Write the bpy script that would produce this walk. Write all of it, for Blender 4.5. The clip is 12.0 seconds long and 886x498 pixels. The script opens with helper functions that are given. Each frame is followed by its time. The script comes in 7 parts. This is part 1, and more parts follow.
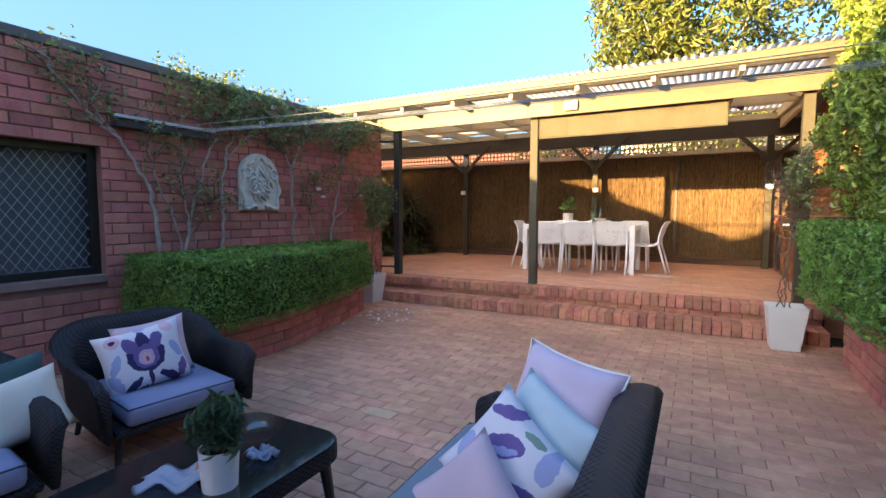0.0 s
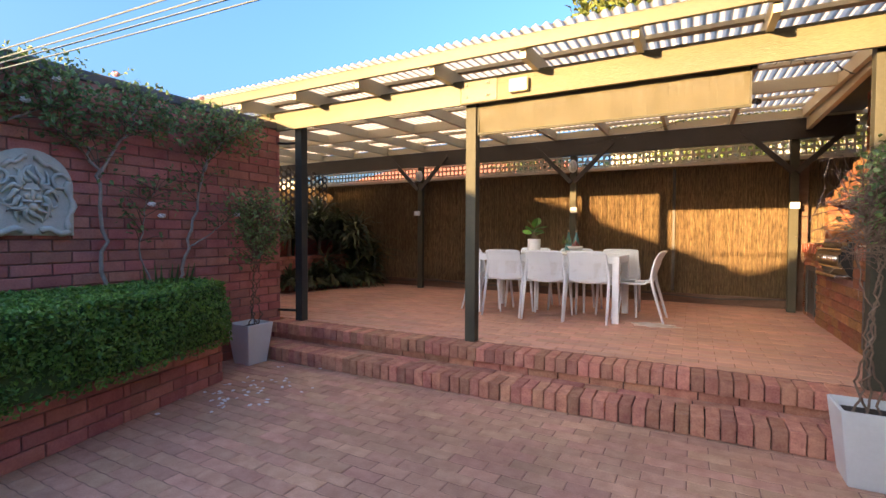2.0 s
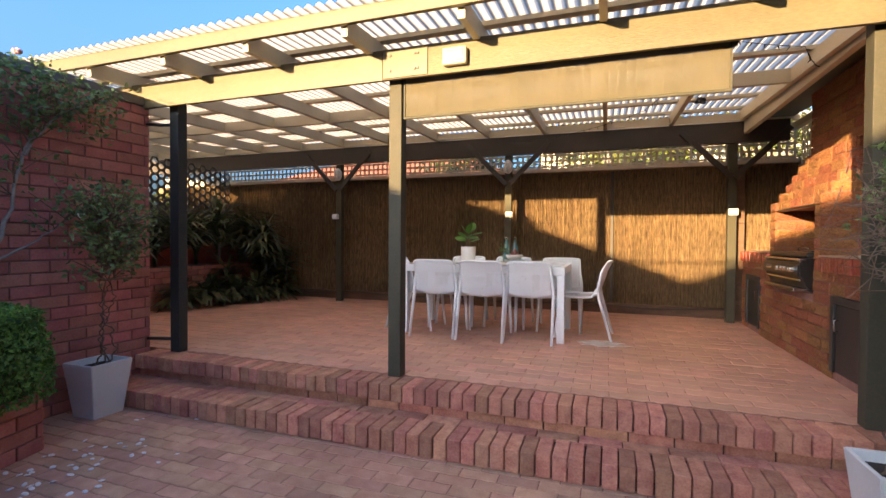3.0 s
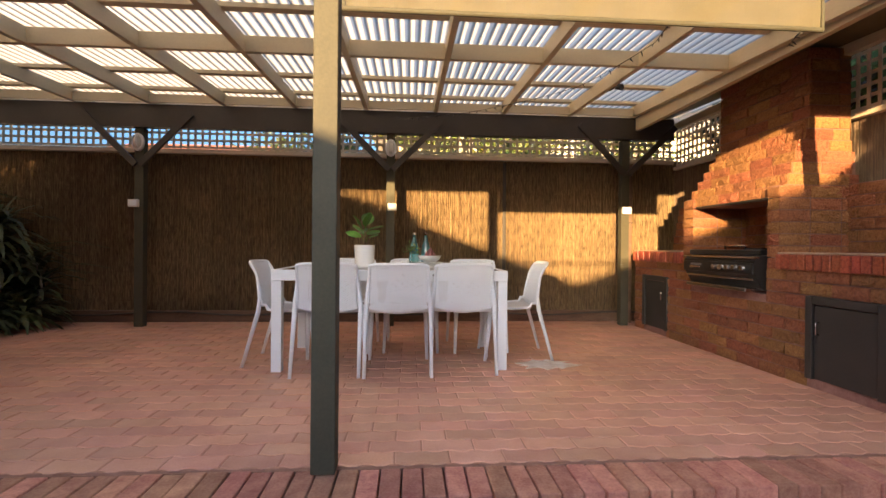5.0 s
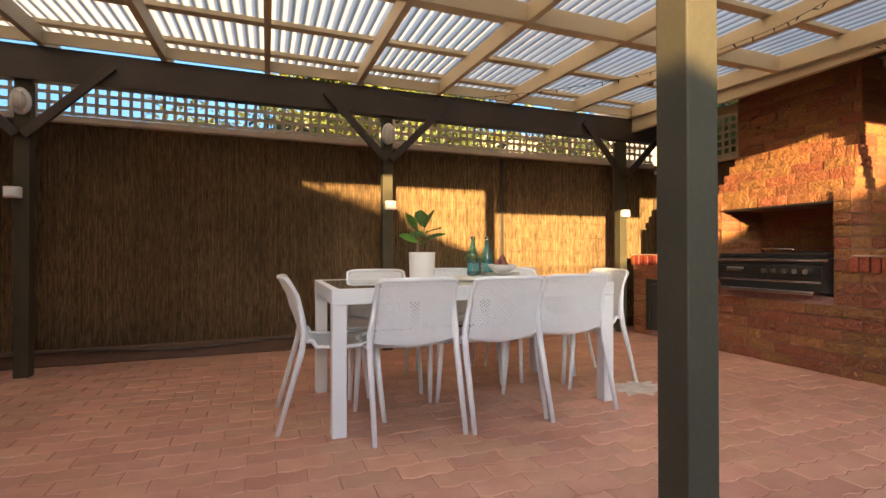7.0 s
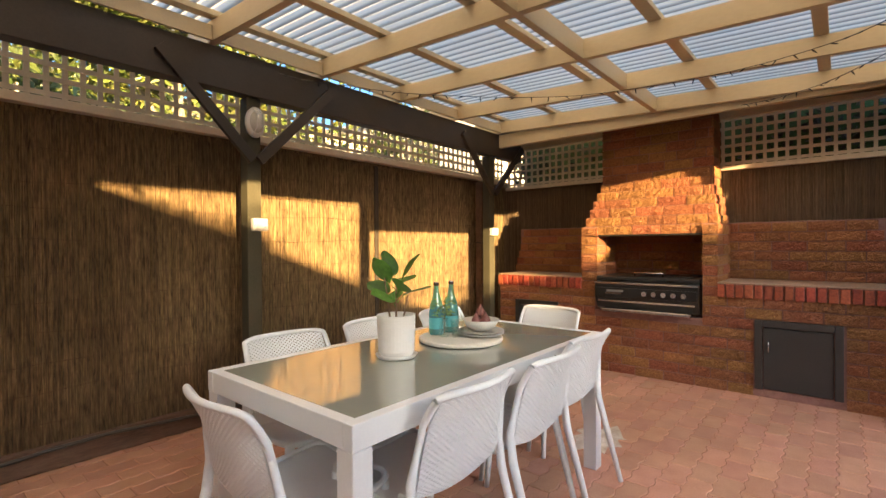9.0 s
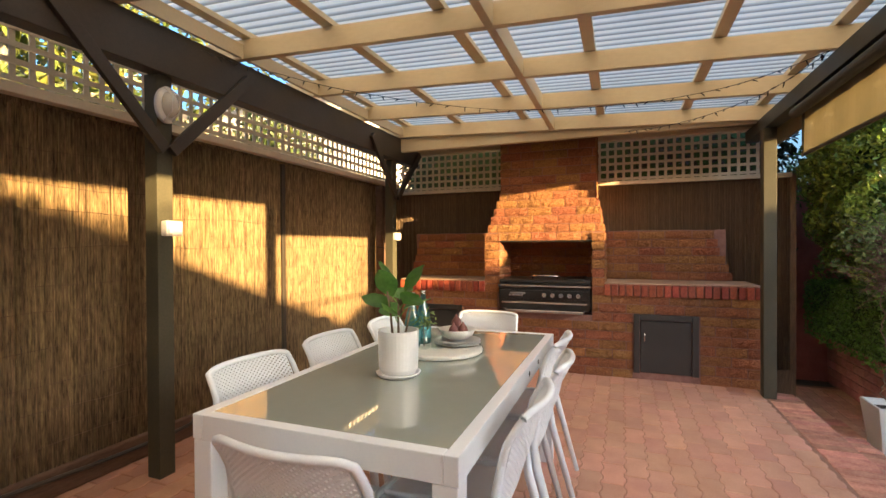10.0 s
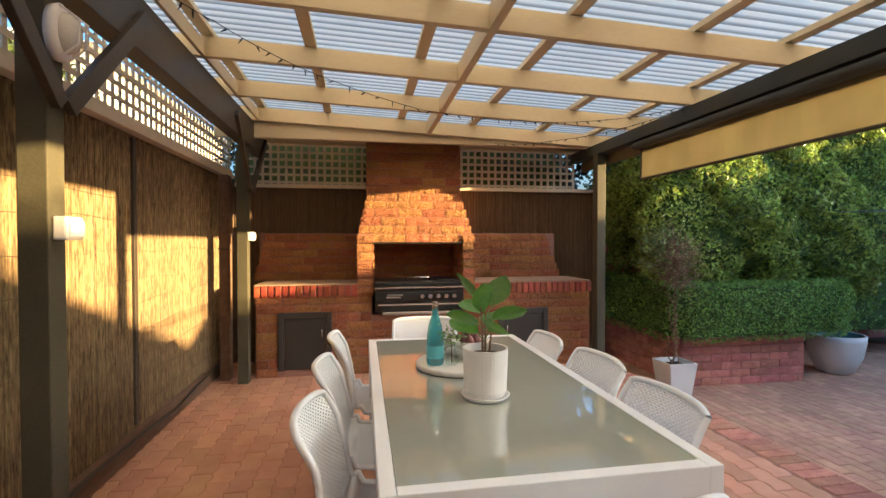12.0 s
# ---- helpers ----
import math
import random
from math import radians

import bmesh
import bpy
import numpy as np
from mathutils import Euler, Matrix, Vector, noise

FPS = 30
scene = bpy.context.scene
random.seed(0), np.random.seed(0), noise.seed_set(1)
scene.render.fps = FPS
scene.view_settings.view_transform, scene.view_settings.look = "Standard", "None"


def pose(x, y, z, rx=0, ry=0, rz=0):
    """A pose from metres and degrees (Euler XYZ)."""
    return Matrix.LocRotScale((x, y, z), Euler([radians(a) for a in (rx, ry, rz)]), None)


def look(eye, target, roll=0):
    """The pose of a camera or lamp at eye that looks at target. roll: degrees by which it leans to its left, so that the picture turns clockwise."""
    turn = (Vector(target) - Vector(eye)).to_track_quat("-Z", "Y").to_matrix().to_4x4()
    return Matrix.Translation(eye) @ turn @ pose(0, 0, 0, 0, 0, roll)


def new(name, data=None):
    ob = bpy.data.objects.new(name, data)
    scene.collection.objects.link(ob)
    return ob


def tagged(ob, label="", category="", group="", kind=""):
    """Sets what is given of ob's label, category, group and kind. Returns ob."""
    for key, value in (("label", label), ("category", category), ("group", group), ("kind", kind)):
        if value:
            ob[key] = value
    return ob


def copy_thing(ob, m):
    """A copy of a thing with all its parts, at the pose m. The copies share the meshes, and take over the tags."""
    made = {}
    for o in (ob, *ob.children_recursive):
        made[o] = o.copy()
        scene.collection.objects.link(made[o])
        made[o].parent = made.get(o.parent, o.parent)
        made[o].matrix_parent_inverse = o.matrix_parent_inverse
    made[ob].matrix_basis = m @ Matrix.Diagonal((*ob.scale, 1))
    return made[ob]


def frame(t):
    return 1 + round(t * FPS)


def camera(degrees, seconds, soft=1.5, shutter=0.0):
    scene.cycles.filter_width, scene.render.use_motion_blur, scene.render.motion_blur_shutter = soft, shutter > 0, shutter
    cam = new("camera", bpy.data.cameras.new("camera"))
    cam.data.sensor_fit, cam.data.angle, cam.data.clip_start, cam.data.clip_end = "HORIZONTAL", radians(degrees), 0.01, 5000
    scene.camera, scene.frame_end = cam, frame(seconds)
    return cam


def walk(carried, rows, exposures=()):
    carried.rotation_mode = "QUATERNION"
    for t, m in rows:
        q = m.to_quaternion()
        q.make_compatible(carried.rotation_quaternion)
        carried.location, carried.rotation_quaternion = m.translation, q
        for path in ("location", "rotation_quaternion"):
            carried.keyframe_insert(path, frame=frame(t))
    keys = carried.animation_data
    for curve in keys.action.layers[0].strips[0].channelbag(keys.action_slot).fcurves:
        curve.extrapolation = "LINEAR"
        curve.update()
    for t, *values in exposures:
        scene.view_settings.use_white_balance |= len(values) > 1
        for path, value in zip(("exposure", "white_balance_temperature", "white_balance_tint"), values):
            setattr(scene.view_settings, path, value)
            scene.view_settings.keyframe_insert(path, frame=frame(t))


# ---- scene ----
cam = camera(86.8, 12.0)
PATH = [
    (0, (-0.01, 0.71, 1.184), (-0.956, 2.466, 1.033), 0.1),
    (0.5, (0.04, 1.245, 1.178), (-0.919, 2.995, 1.043), 0.1),
    (1, (0.035, 1.748, 1.201), (-0.926, 3.498, 1.08), 0.1),
    (1.5, (0.001, 2.235, 1.214), (-0.957, 3.988, 1.127), 0.3),
    (2, (-0.081, 2.678, 1.229), (-1.025, 4.441, 1.172), 0.3),
    (2.5, (-0.251, 3.053, 1.241), (-1.106, 4.861, 1.204), 0.4),
    (3, (-0.406, 3.419, 1.258), (-1.065, 5.307, 1.222), 0.4),
    (3.5, (-0.583, 3.74, 1.281), (-1.051, 5.684, 1.245), 0.4),
    (3.7, (-0.686, 3.846, 1.284), (-1.071, 5.808, 1.238), 0.4),
    (5.3, (-1.687, 4.735, 1.171), (-1.436, 6.719, 1.171), 0.4),
    (5.5, (-1.832, 4.842, 1.173), (-1.515, 6.817, 1.175), 0.3),
    (6, (-2.186, 5.104, 1.166), (-1.737, 7.053, 1.175), 0.3),
    (6.5, (-2.489, 5.334, 1.156), (-1.931, 7.254, 1.174), -0.0),
    (8.3, (-3.088, 6.502, 1.372), (-1.847, 8.071, 1.362), -0.1),
    (8.5, (-3.123, 6.633, 1.383), (-1.793, 8.126, 1.373), -0.3),
    (9, (-3.203, 6.928, 1.483), (-1.677, 8.221, 1.465), -0.4),
    (9.5, (-3.362, 7.22, 1.501), (-1.66, 8.27, 1.495), -0.4),
    (10, (-3.488, 7.527, 1.523), (-1.62, 8.241, 1.507), -0.3),
    (10.5, (-3.557, 7.872, 1.541), (-1.599, 8.278, 1.522), -0.3),
    (11, (-3.642, 8.181, 1.561), (-1.648, 8.332, 1.536), -0.3),
    (11.5, (-3.596, 8.482, 1.56), (-1.6, 8.361, 1.526), -0.2),
    (12, (-3.458, 8.783, 1.575), (-1.487, 8.443, 1.541), -0.1),
]
EXPOSURES = [(0.0, 3.2, 6550, 14), (2.0, 2.95, 6200, 16), (3.5, 2.75, 5800, 15), (6.0, 2.75, 6350, 14), (8.5, 2.95, 6350, 10), (12.0, 3.26, 6050, 7)]
walk(cam, [(t, look(eye, target, roll)) for t, eye, target, roll in PATH], EXPOSURES)

# ---- light ----
SUN_EL, SUN_DIR = 7.0, Vector((0.337, 0.942, 0.0)).normalized()
sun_data = bpy.data.lights.new("sun", "SUN")
sun_data.energy, sun_data.angle, sun_data.color = 3.3, radians(0.6), (1.0, 0.64, 0.265)
sun = new("sun", sun_data)
travel = Vector((SUN_DIR.x * math.cos(radians(SUN_EL)), SUN_DIR.y * math.cos(radians(SUN_EL)), -math.sin(radians(SUN_EL))))
sun.matrix_world = look((-20, -50, 12), Vector((-20, -50, 12)) + travel)
world = bpy.data.worlds.new("evening_sky")
scene.world = world
world.use_nodes = True
wn = world.node_tree.nodes
sky = wn.new("ShaderNodeTexSky")
sky.sky_type, sky.sun_disc = "NISHITA", False
sky.sun_elevation, sky.sun_rotation = radians(SUN_EL), math.atan2(-SUN_DIR.x, -SUN_DIR.y)
sky.air_density, sky.dust_density, sky.ozone_density = 1.0, 8.0, 3.8
world.node_tree.links.new(sky.outputs[0], wn["Background"].inputs[0])
wn["Background"].inputs[1].default_value = 0.15


# ---- materials ----
def surface(name, c1, c2, scale=6.0, rough=0.7, bump=0.15, fine=90.0, rand=0.0, island=0.0, metal=0.0, stretch=(1, 1, 1), spec=0.5, hue=0.0, translucent=0.0, coat=0.0, soil=0.0, relief=0.01):
    """Two-scale noise colour, fine grain and relief in world metres; rand / island vary piece by piece."""
    m = bpy.data.materials.new(name)
    m.use_nodes = True
    t = m.node_tree
    n, link = t.nodes, t.links.new
    b = n["Principled BSDF"]
    geo = n.new("ShaderNodeNewGeometry")
    mapping = n.new("ShaderNodeMapping")
    mapping.inputs["Scale"].default_value = stretch
    link(geo.outputs["Position"], mapping.inputs[0])
    big, small = n.new("ShaderNodeTexNoise"), n.new("ShaderNodeTexNoise")
    big.inputs["Scale"].default_value, big.inputs["Detail"].default_value = scale, 5
    small.inputs["Scale"].default_value, small.inputs["Detail"].default_value = fine, 4
    link(mapping.outputs[0], big.inputs[0]), link(mapping.outputs[0], small.inputs[0])
    mixf = n.new("ShaderNodeMix")
    mixf.inputs[0].default_value = 0.4
    link(big.outputs[0], mixf.inputs[2]), link(small.outputs[0], mixf.inputs[3])
    ramp = n.new("ShaderNodeValToRGB")
    ramp.color_ramp.elements[0].position, ramp.color_ramp.elements[1].position = 0.33, 0.67
    ramp.color_ramp.elements[0].color, ramp.color_ramp.elements[1].color = (*c1, 1), (*c2, 1)
    link(mixf.outputs[0], ramp.inputs[0])
    out = ramp.outputs[0]
    if rand or island:
        hsv = n.new("ShaderNodeHueSaturation")
        src = n.new("ShaderNodeObjectInfo").outputs["Random"] if rand else geo.outputs["Random Per Island"]
        amount = rand or island
        vr = n.new("ShaderNodeMapRange")
        vr.inputs[3].default_value, vr.inputs[4].default_value = 1 - amount, 1 + amount
        link(src, vr.inputs[0]), link(vr.outputs[0], hsv.inputs["Value"])
        if hue:
            white = n.new("ShaderNodeTexWhiteNoise")
            white.noise_dimensions = "1D"
            link(src, white.inputs["W"])
            hr = n.new("ShaderNodeMapRange")
            hr.inputs[3].default_value, hr.inputs[4].default_value = 0.5 - hue, 0.5 + hue
            link(white.outputs[0], hr.inputs[0]), link(hr.outputs[0], hsv.inputs["Hue"])
        link(out, hsv.inputs["Color"])
        out = hsv.outputs[0]
    if soil:
        stain = n.new("ShaderNodeTexNoise")
        stain.inputs["Scale"].default_value, stain.inputs["Detail"].default_value = 0.9, 7
        link(geo.outputs["Position"], stain.inputs[0])
        sr = n.new("ShaderNodeMapRange")
        sr.inputs[1].default_value, sr.inputs[2].default_value, sr.inputs[3].default_value, sr.inputs[4].default_value = 0.35, 0.65, 1 - soil, 1.0
        link(stain.outputs[0], sr.inputs[0])
        mul = n.new("ShaderNodeMix")
        mul.data_type, mul.blend_type = "RGBA", "MULTIPLY"
        mul.inputs[0].default_value = 1.0
        link(out, mul.inputs[6]), link(sr.outputs[0], mul.inputs[7])
        out = mul.outputs[2]
    link(out, b.inputs["Base Color"])
    b.inputs["Roughness"].default_value, b.inputs["Metallic"].default_value = rough, metal
    b.inputs["Specular IOR Level"].default_value, b.inputs["Coat Weight"].default_value = spec, coat
    if bump:
        bn = n.new("ShaderNodeBump")
        bn.inputs["Strength"].default_value, bn.inputs["Distance"].default_value = bump, relief
        link(mixf.outputs[0], bn.inputs["Height"]), link(bn.outputs[0], b.inputs["Normal"])
    if translucent:
        tr, mx = n.new("ShaderNodeBsdfTranslucent"), n.new("ShaderNodeMixShader")
        link(out, tr.inputs[0])
        mx.inputs[0].default_value = translucent
        link(b.outputs[0], mx.inputs[1]), link(tr.outputs[0], mx.inputs[2])
        link(mx.outputs[0], n["Material Output"].inputs[0])
    return m


def glass(name, color, body=0.0):
    """Thin clear glass: light goes straight through with its tint, under a faint gloss; body adds coloured glass."""
    m = bpy.data.materials.new(name)
    m.use_nodes = True
    n, link = m.node_tree.nodes, m.node_tree.links.new
    n.remove(n["Principled BSDF"])
    clear, gloss, mx = n.new("ShaderNodeBsdfTransparent"), n.new("ShaderNodeBsdfGlossy"), n.new("ShaderNodeMixShader")
    clear.inputs[0].default_value = (*color, 1)
    gloss.inputs["Roughness"].default_value = 0.02
    mx.inputs[0].default_value = 0.09
    base = clear.outputs[0]
    if body:
        tr, mb = n.new("ShaderNodeBsdfTranslucent"), n.new("ShaderNodeMixShader")
        tr.inputs[0].default_value = (*color, 1)
        mb.inputs[0].default_value = body
        link(base, mb.inputs[1]), link(tr.outputs[0], mb.inputs[2])
        base = mb.outputs[0]
    link(base, mx.inputs[1]), link(gloss.outputs[0], mx.inputs[2])
    link(mx.outputs[0], n["Material Output"].inputs[0])
    return m


M_MORTAR = surface("mortar", (0.24, 0.12, 0.10), (0.34, 0.19, 0.155), 20, 0.95, 0.3)
M_WALL_BRICK = surface("red_wall_brick", (0.40, 0.14, 0.11), (0.56, 0.23, 0.18), 9, 0.85, 0.5, 70, rand=0.2, hue=0.012)
M_WALL_BRICK_J = surface("red_wall_brick_far", (0.40, 0.14, 0.11), (0.56, 0.23, 0.18), 9, 0.85, 0.5, 70, island=0.2, hue=0.012)
M_BBQ_BRICK = surface("rock_face_brick", (0.25, 0.088, 0.036), (0.44, 0.19, 0.076), 55, 0.85, 1.0, 110, rand=0.2, hue=0.018, relief=0.03, soil=0.2)
M_GLAZED = surface("glazed_red_brick", (0.19, 0.036, 0.022), (0.40, 0.10, 0.052), 40, 0.4, 0.5, 80, rand=0.3, hue=0.01)
M_PAVER = surface("brick_paver", (0.53, 0.275, 0.175), (0.74, 0.44, 0.295), 12, 0.8, 0.3, 120, rand=0.13, hue=0.01, soil=0.3)
M_PAVER_J = surface("brick_paver_far", (0.53, 0.275, 0.175), (0.74, 0.44, 0.295), 12, 0.8, 0.3, 120, island=0.13, hue=0.01, soil=0.3)
M_DECK_PAVER = surface("deck_paver", (0.56, 0.285, 0.19), (0.70, 0.40, 0.28), 8, 0.42, 0.2, 120, rand=0.13, hue=0.008, soil=0.22)
M_DECK_PAVER_J = surface("deck_paver_far", (0.56, 0.285, 0.19), (0.70, 0.40, 0.28), 8, 0.42, 0.2, 120, island=0.13, hue=0.008, soil=0.22)
M_DECK_JOINT = surface("deck_joint_sand", (0.34, 0.17, 0.11), (0.46, 0.25, 0.17), 15, 0.9, 0.3)
M_SAND = surface("joint_sand", (0.22, 0.11, 0.075), (0.36, 0.20, 0.14), 15, 0.95, 0.3)
M_STEP_BRICK = surface("step_brick", (0.34, 0.125, 0.085), (0.60, 0.31, 0.20), 14, 0.8, 0.6, 90, rand=0.27, hue=0.014)
M_DARK_JOINT = surface("dark_joint", (0.05, 0.03, 0.025), (0.09, 0.055, 0.045), 20, 0.95, 0.3)
M_CREAM = surface("cream_paint", (0.56, 0.49, 0.33), (0.64, 0.57, 0.39), 3, 0.5, 0.12, 60, stretch=(1, 0.4, 1), soil=0.1)
# the rafters' cream, darkened in colour to offset strong sun on the front boards
M_FASCIA = surface("cream_paint_darkened", (0.10, 0.088, 0.045), (0.135, 0.118, 0.062), 3, 0.5, 0.2, 60, stretch=(0.4, 1, 1), soil=0.15)
M_CREAM_ROUGH = surface("cream_paint_darkened_sawn", (0.085, 0.072, 0.038), (0.145, 0.125, 0.068), 3, 0.6, 0.7, 110, stretch=(0.35, 1, 1), soil=0.1)
M_GREEN = surface("dark_green_paint", (0.030, 0.036, 0.034), (0.046, 0.053, 0.050), 4, 0.5, 0.15, 80, spec=0.25)
M_POST = surface("olive_post_paint", (0.060, 0.058, 0.042), (0.086, 0.080, 0.055), 4, 0.6, 0.2, 80, spec=0.15)
M_SLEEPER = surface("brown_sleeper", (0.09, 0.05, 0.032), (0.19, 0.115, 0.075), 7, 0.8, 0.5, 60, stretch=(0.4, 2, 2))
M_BROWN = surface("dark_brown_paint", (0.035, 0.028, 0.022), (0.055, 0.045, 0.035), 4, 0.45, 0.2, 80)
M_LATTICE = surface("cream_lattice", (0.62, 0.55, 0.43), (0.72, 0.65, 0.52), 8, 0.7, 0.2, 80)
M_REED = surface("reed", (0.052, 0.029, 0.015), (0.44, 0.31, 0.16), 8, 0.75, 0.3, 22, island=0.32, stretch=(9, 9, 1.2), hue=0.012, soil=0.4)
M_REED_OLD = surface("reed_grey", (0.12, 0.078, 0.048), (0.30, 0.205, 0.125), 8, 0.8, 0.3, 22, island=0.3, stretch=(17, 17, 1.3), soil=0.2)
M_SHEET = surface("translucent_sheet", (0.89, 0.77, 0.575), (0.955, 0.85, 0.66), 2, 0.45, 0.05, 40, translucent=0.8, soil=0.1)


def darken_troughs(m, pitch, x0, darkest):
    """Darkens the colour of a corrugated sheet along its troughs."""
    n, link = m.node_tree.nodes, m.node_tree.links.new
    old = n["Principled BSDF"].inputs["Base Color"].links[0].from_socket
    geo, sep, ma, sn, mr, mul = n.new("ShaderNodeNewGeometry"), n.new("ShaderNodeSeparateXYZ"), n.new("ShaderNodeMath"), n.new("ShaderNodeMath"), n.new("ShaderNodeMapRange"), n.new("ShaderNodeMix")
    ma.operation, sn.operation = "MULTIPLY_ADD", "SINE"
    ma.inputs[1].default_value, ma.inputs[2].default_value = 2 * math.pi / pitch, -2 * math.pi * x0 / pitch
    mr.inputs[1].default_value, mr.inputs[2].default_value, mr.inputs[3].default_value, mr.inputs[4].default_value = -0.95, -0.1, darkest, 1.0
    mul.data_type, mul.blend_type = "RGBA", "MULTIPLY"
    mul.inputs[0].default_value = 1.0
    link(geo.outputs["Position"], sep.inputs[0]), link(sep.outputs[0], ma.inputs[0]), link(ma.outputs[0], sn.inputs[0]), link(sn.outputs[0], mr.inputs[0])
    targets = [lk.to_socket for lk in old.links]
    link(old, mul.inputs[6]), link(mr.outputs[0], mul.inputs[7])
    for s in targets:
        link(mul.outputs[2], s)


darken_troughs(M_SHEET, 0.0762, -8.5576, 0.38)
M_BLIND = surface("blind_mesh_fabric", (0.19, 0.17, 0.105), (0.235, 0.205, 0.13), 5, 0.8, 0.25, 300, translucent=0.12)


def open_weave(m, share):
    """Let part of the light straight through the holes of a mesh cloth."""
    n, link = m.node_tree.nodes, m.node_tree.links.new
    sock = n["Material Output"].inputs[0]
    old = sock.links[0].from_socket
    clear, mx = n.new("ShaderNodeBsdfTransparent"), n.new("ShaderNodeMixShader")
    mx.inputs[0].default_value = share
    link(old, mx.inputs[1]), link(clear.outputs[0], mx.inputs[2]), link(mx.outputs[0], sock)


open_weave(M_BLIND, 0.07)
M_WHITE = surface("white_resin", (0.79, 0.84, 0.89), (0.84, 0.89, 0.94), 5, 0.42, 0.03, 120)
M_WHITE_METAL = surface("white_powder_coat", (0.79, 0.83, 0.87), (0.84, 0.88, 0.91), 5, 0.35, 0.02, 120)
M_TABLE_GLASS = surface("grey_back_painted_glass", (0.33, 0.355, 0.31), (0.35, 0.375, 0.33), 2, 0.03, 0.0, 30, spec=1.0, coat=0.5)
M_BLACK = surface("black_enamel", (0.012, 0.012, 0.012), (0.022, 0.022, 0.022), 6, 0.3, 0.08, 90)
M_DARKDOOR = surface("charcoal_door", (0.030, 0.029, 0.027), (0.042, 0.040, 0.037), 5, 0.45, 0.1, 90)
M_CHROME = surface("brushed_steel", (0.55, 0.55, 0.55), (0.7, 0.7, 0.7), 10, 0.25, 0.02, 100, metal=1.0)
M_CERAMIC = surface("white_ceramic", (0.74, 0.74, 0.73), (0.8, 0.8, 0.8), 8, 0.3, 0.03, 100)
M_SOIL = surface("potting_soil", (0.02, 0.014, 0.01), (0.05, 0.035, 0.025), 40, 0.95, 0.8, 150)
M_ROOF_TILE = surface("terracotta_tile", (0.34, 0.10, 0.05), (0.5, 0.18, 0.09), 8, 0.8, 0.3, 60)
M_RENDER = surface("pale_render", (0.66, 0.62, 0.55), (0.74, 0.70, 0.63), 2, 0.8, 0.1, 60)
M_COPING = surface("grey_coping", (0.10, 0.095, 0.09), (0.16, 0.15, 0.145), 6, 0.6, 0.2, 80)
M_STONE = surface("pale_cast_stone", (0.64, 0.63, 0.54), (0.82, 0.80, 0.70), 14, 0.9, 0.4, 90, soil=0.3)
M_BARK = surface("grey_bark", (0.26, 0.23, 0.20), (0.42, 0.38, 0.33), 18, 0.9, 0.6, 90)
M_TWIG = surface("brown_twig", (0.14, 0.09, 0.06), (0.24, 0.17, 0.12), 18, 0.9, 0.4, 90)
M_BUXUS = surface("box_hedge_leaf", (0.09, 0.20, 0.035), (0.22, 0.40, 0.08), 9, 0.35, 0.0, 90, island=0.45, translucent=0.25, hue=0.012)
M_PITTO = surface("tall_hedge_leaf", (0.14, 0.22, 0.045), (0.34, 0.45, 0.09), 6, 0.3, 0.0, 90, island=0.6, translucent=0.35, hue=0.02)
# leaf colour darkened to hold the shade behind the side fence
M_PAINTED_SHADE_LEAF = surface("leaf_with_painted_shade", (0.02, 0.022, 0.010), (0.045, 0.048, 0.02), 6, 0.4, 0.0, 90, island=0.5)
M_TREE = surface("broad_leaf", (0.09, 0.125, 0.03), (0.20, 0.23, 0.055), 3, 0.35, 0.0, 60, island=0.5, translucent=0.25, hue=0.03)
M_SHRUB = surface("shrub_leaf", (0.05, 0.075, 0.02), (0.12, 0.15, 0.04), 3, 0.4, 0.0, 60, island=0.5, translucent=0.2, hue=0.02)
M_ROSE = surface("rose_leaf", (0.11, 0.18, 0.06), (0.25, 0.33, 0.12), 8, 0.5, 0.0, 90, island=0.4, translucent=0.3, hue=0.012)
M_DRYLEAF = surface("dry_leaf", (0.10, 0.08, 0.04), (0.2, 0.15, 0.08), 8, 0.7, 0.0, 90, island=0.4, translucent=0.2)
# dark green standing in for the shade deep inside the foliage
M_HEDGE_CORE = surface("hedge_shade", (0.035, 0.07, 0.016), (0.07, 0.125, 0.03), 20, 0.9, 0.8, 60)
M_PETAL = surface("white_petal", (0.75, 0.72, 0.72), (0.85, 0.8, 0.8), 8, 0.6, 0.0, 90, island=0.1)
M_PINK = surface("pink_petal", (0.65, 0.30, 0.38), (0.75, 0.45, 0.5), 8, 0.6, 0.0, 90, island=0.15)


# ---- mesh tools ----
def part(name, bm, material, parent=None, label="", smooth=False):
    """Links a bmesh (or mesh) as one mesh object, under a thing or a part where one is given."""
    if isinstance(bm, bmesh.types.BMesh):
        me = bpy.data.meshes.new(name)
        bm.normal_update()
        bm.to_mesh(me)
        bm.free()
    else:
        me = bm
    if material and not me.materials:
        me.materials.append(material)
    if smooth:
        for p in me.polygons:
            p.use_smooth = True
    ob = new(name, me)
    if parent:
        ob.parent = parent
    if label:
        ob["label"] = label
    return ob


def thing(name, label, category, group="", kind="", at=(0, 0, 0), rz=0):
    e = new(name)
    e.matrix_basis = pose(*at, 0, 0, rz)
    return tagged(e, label, category, group, kind)


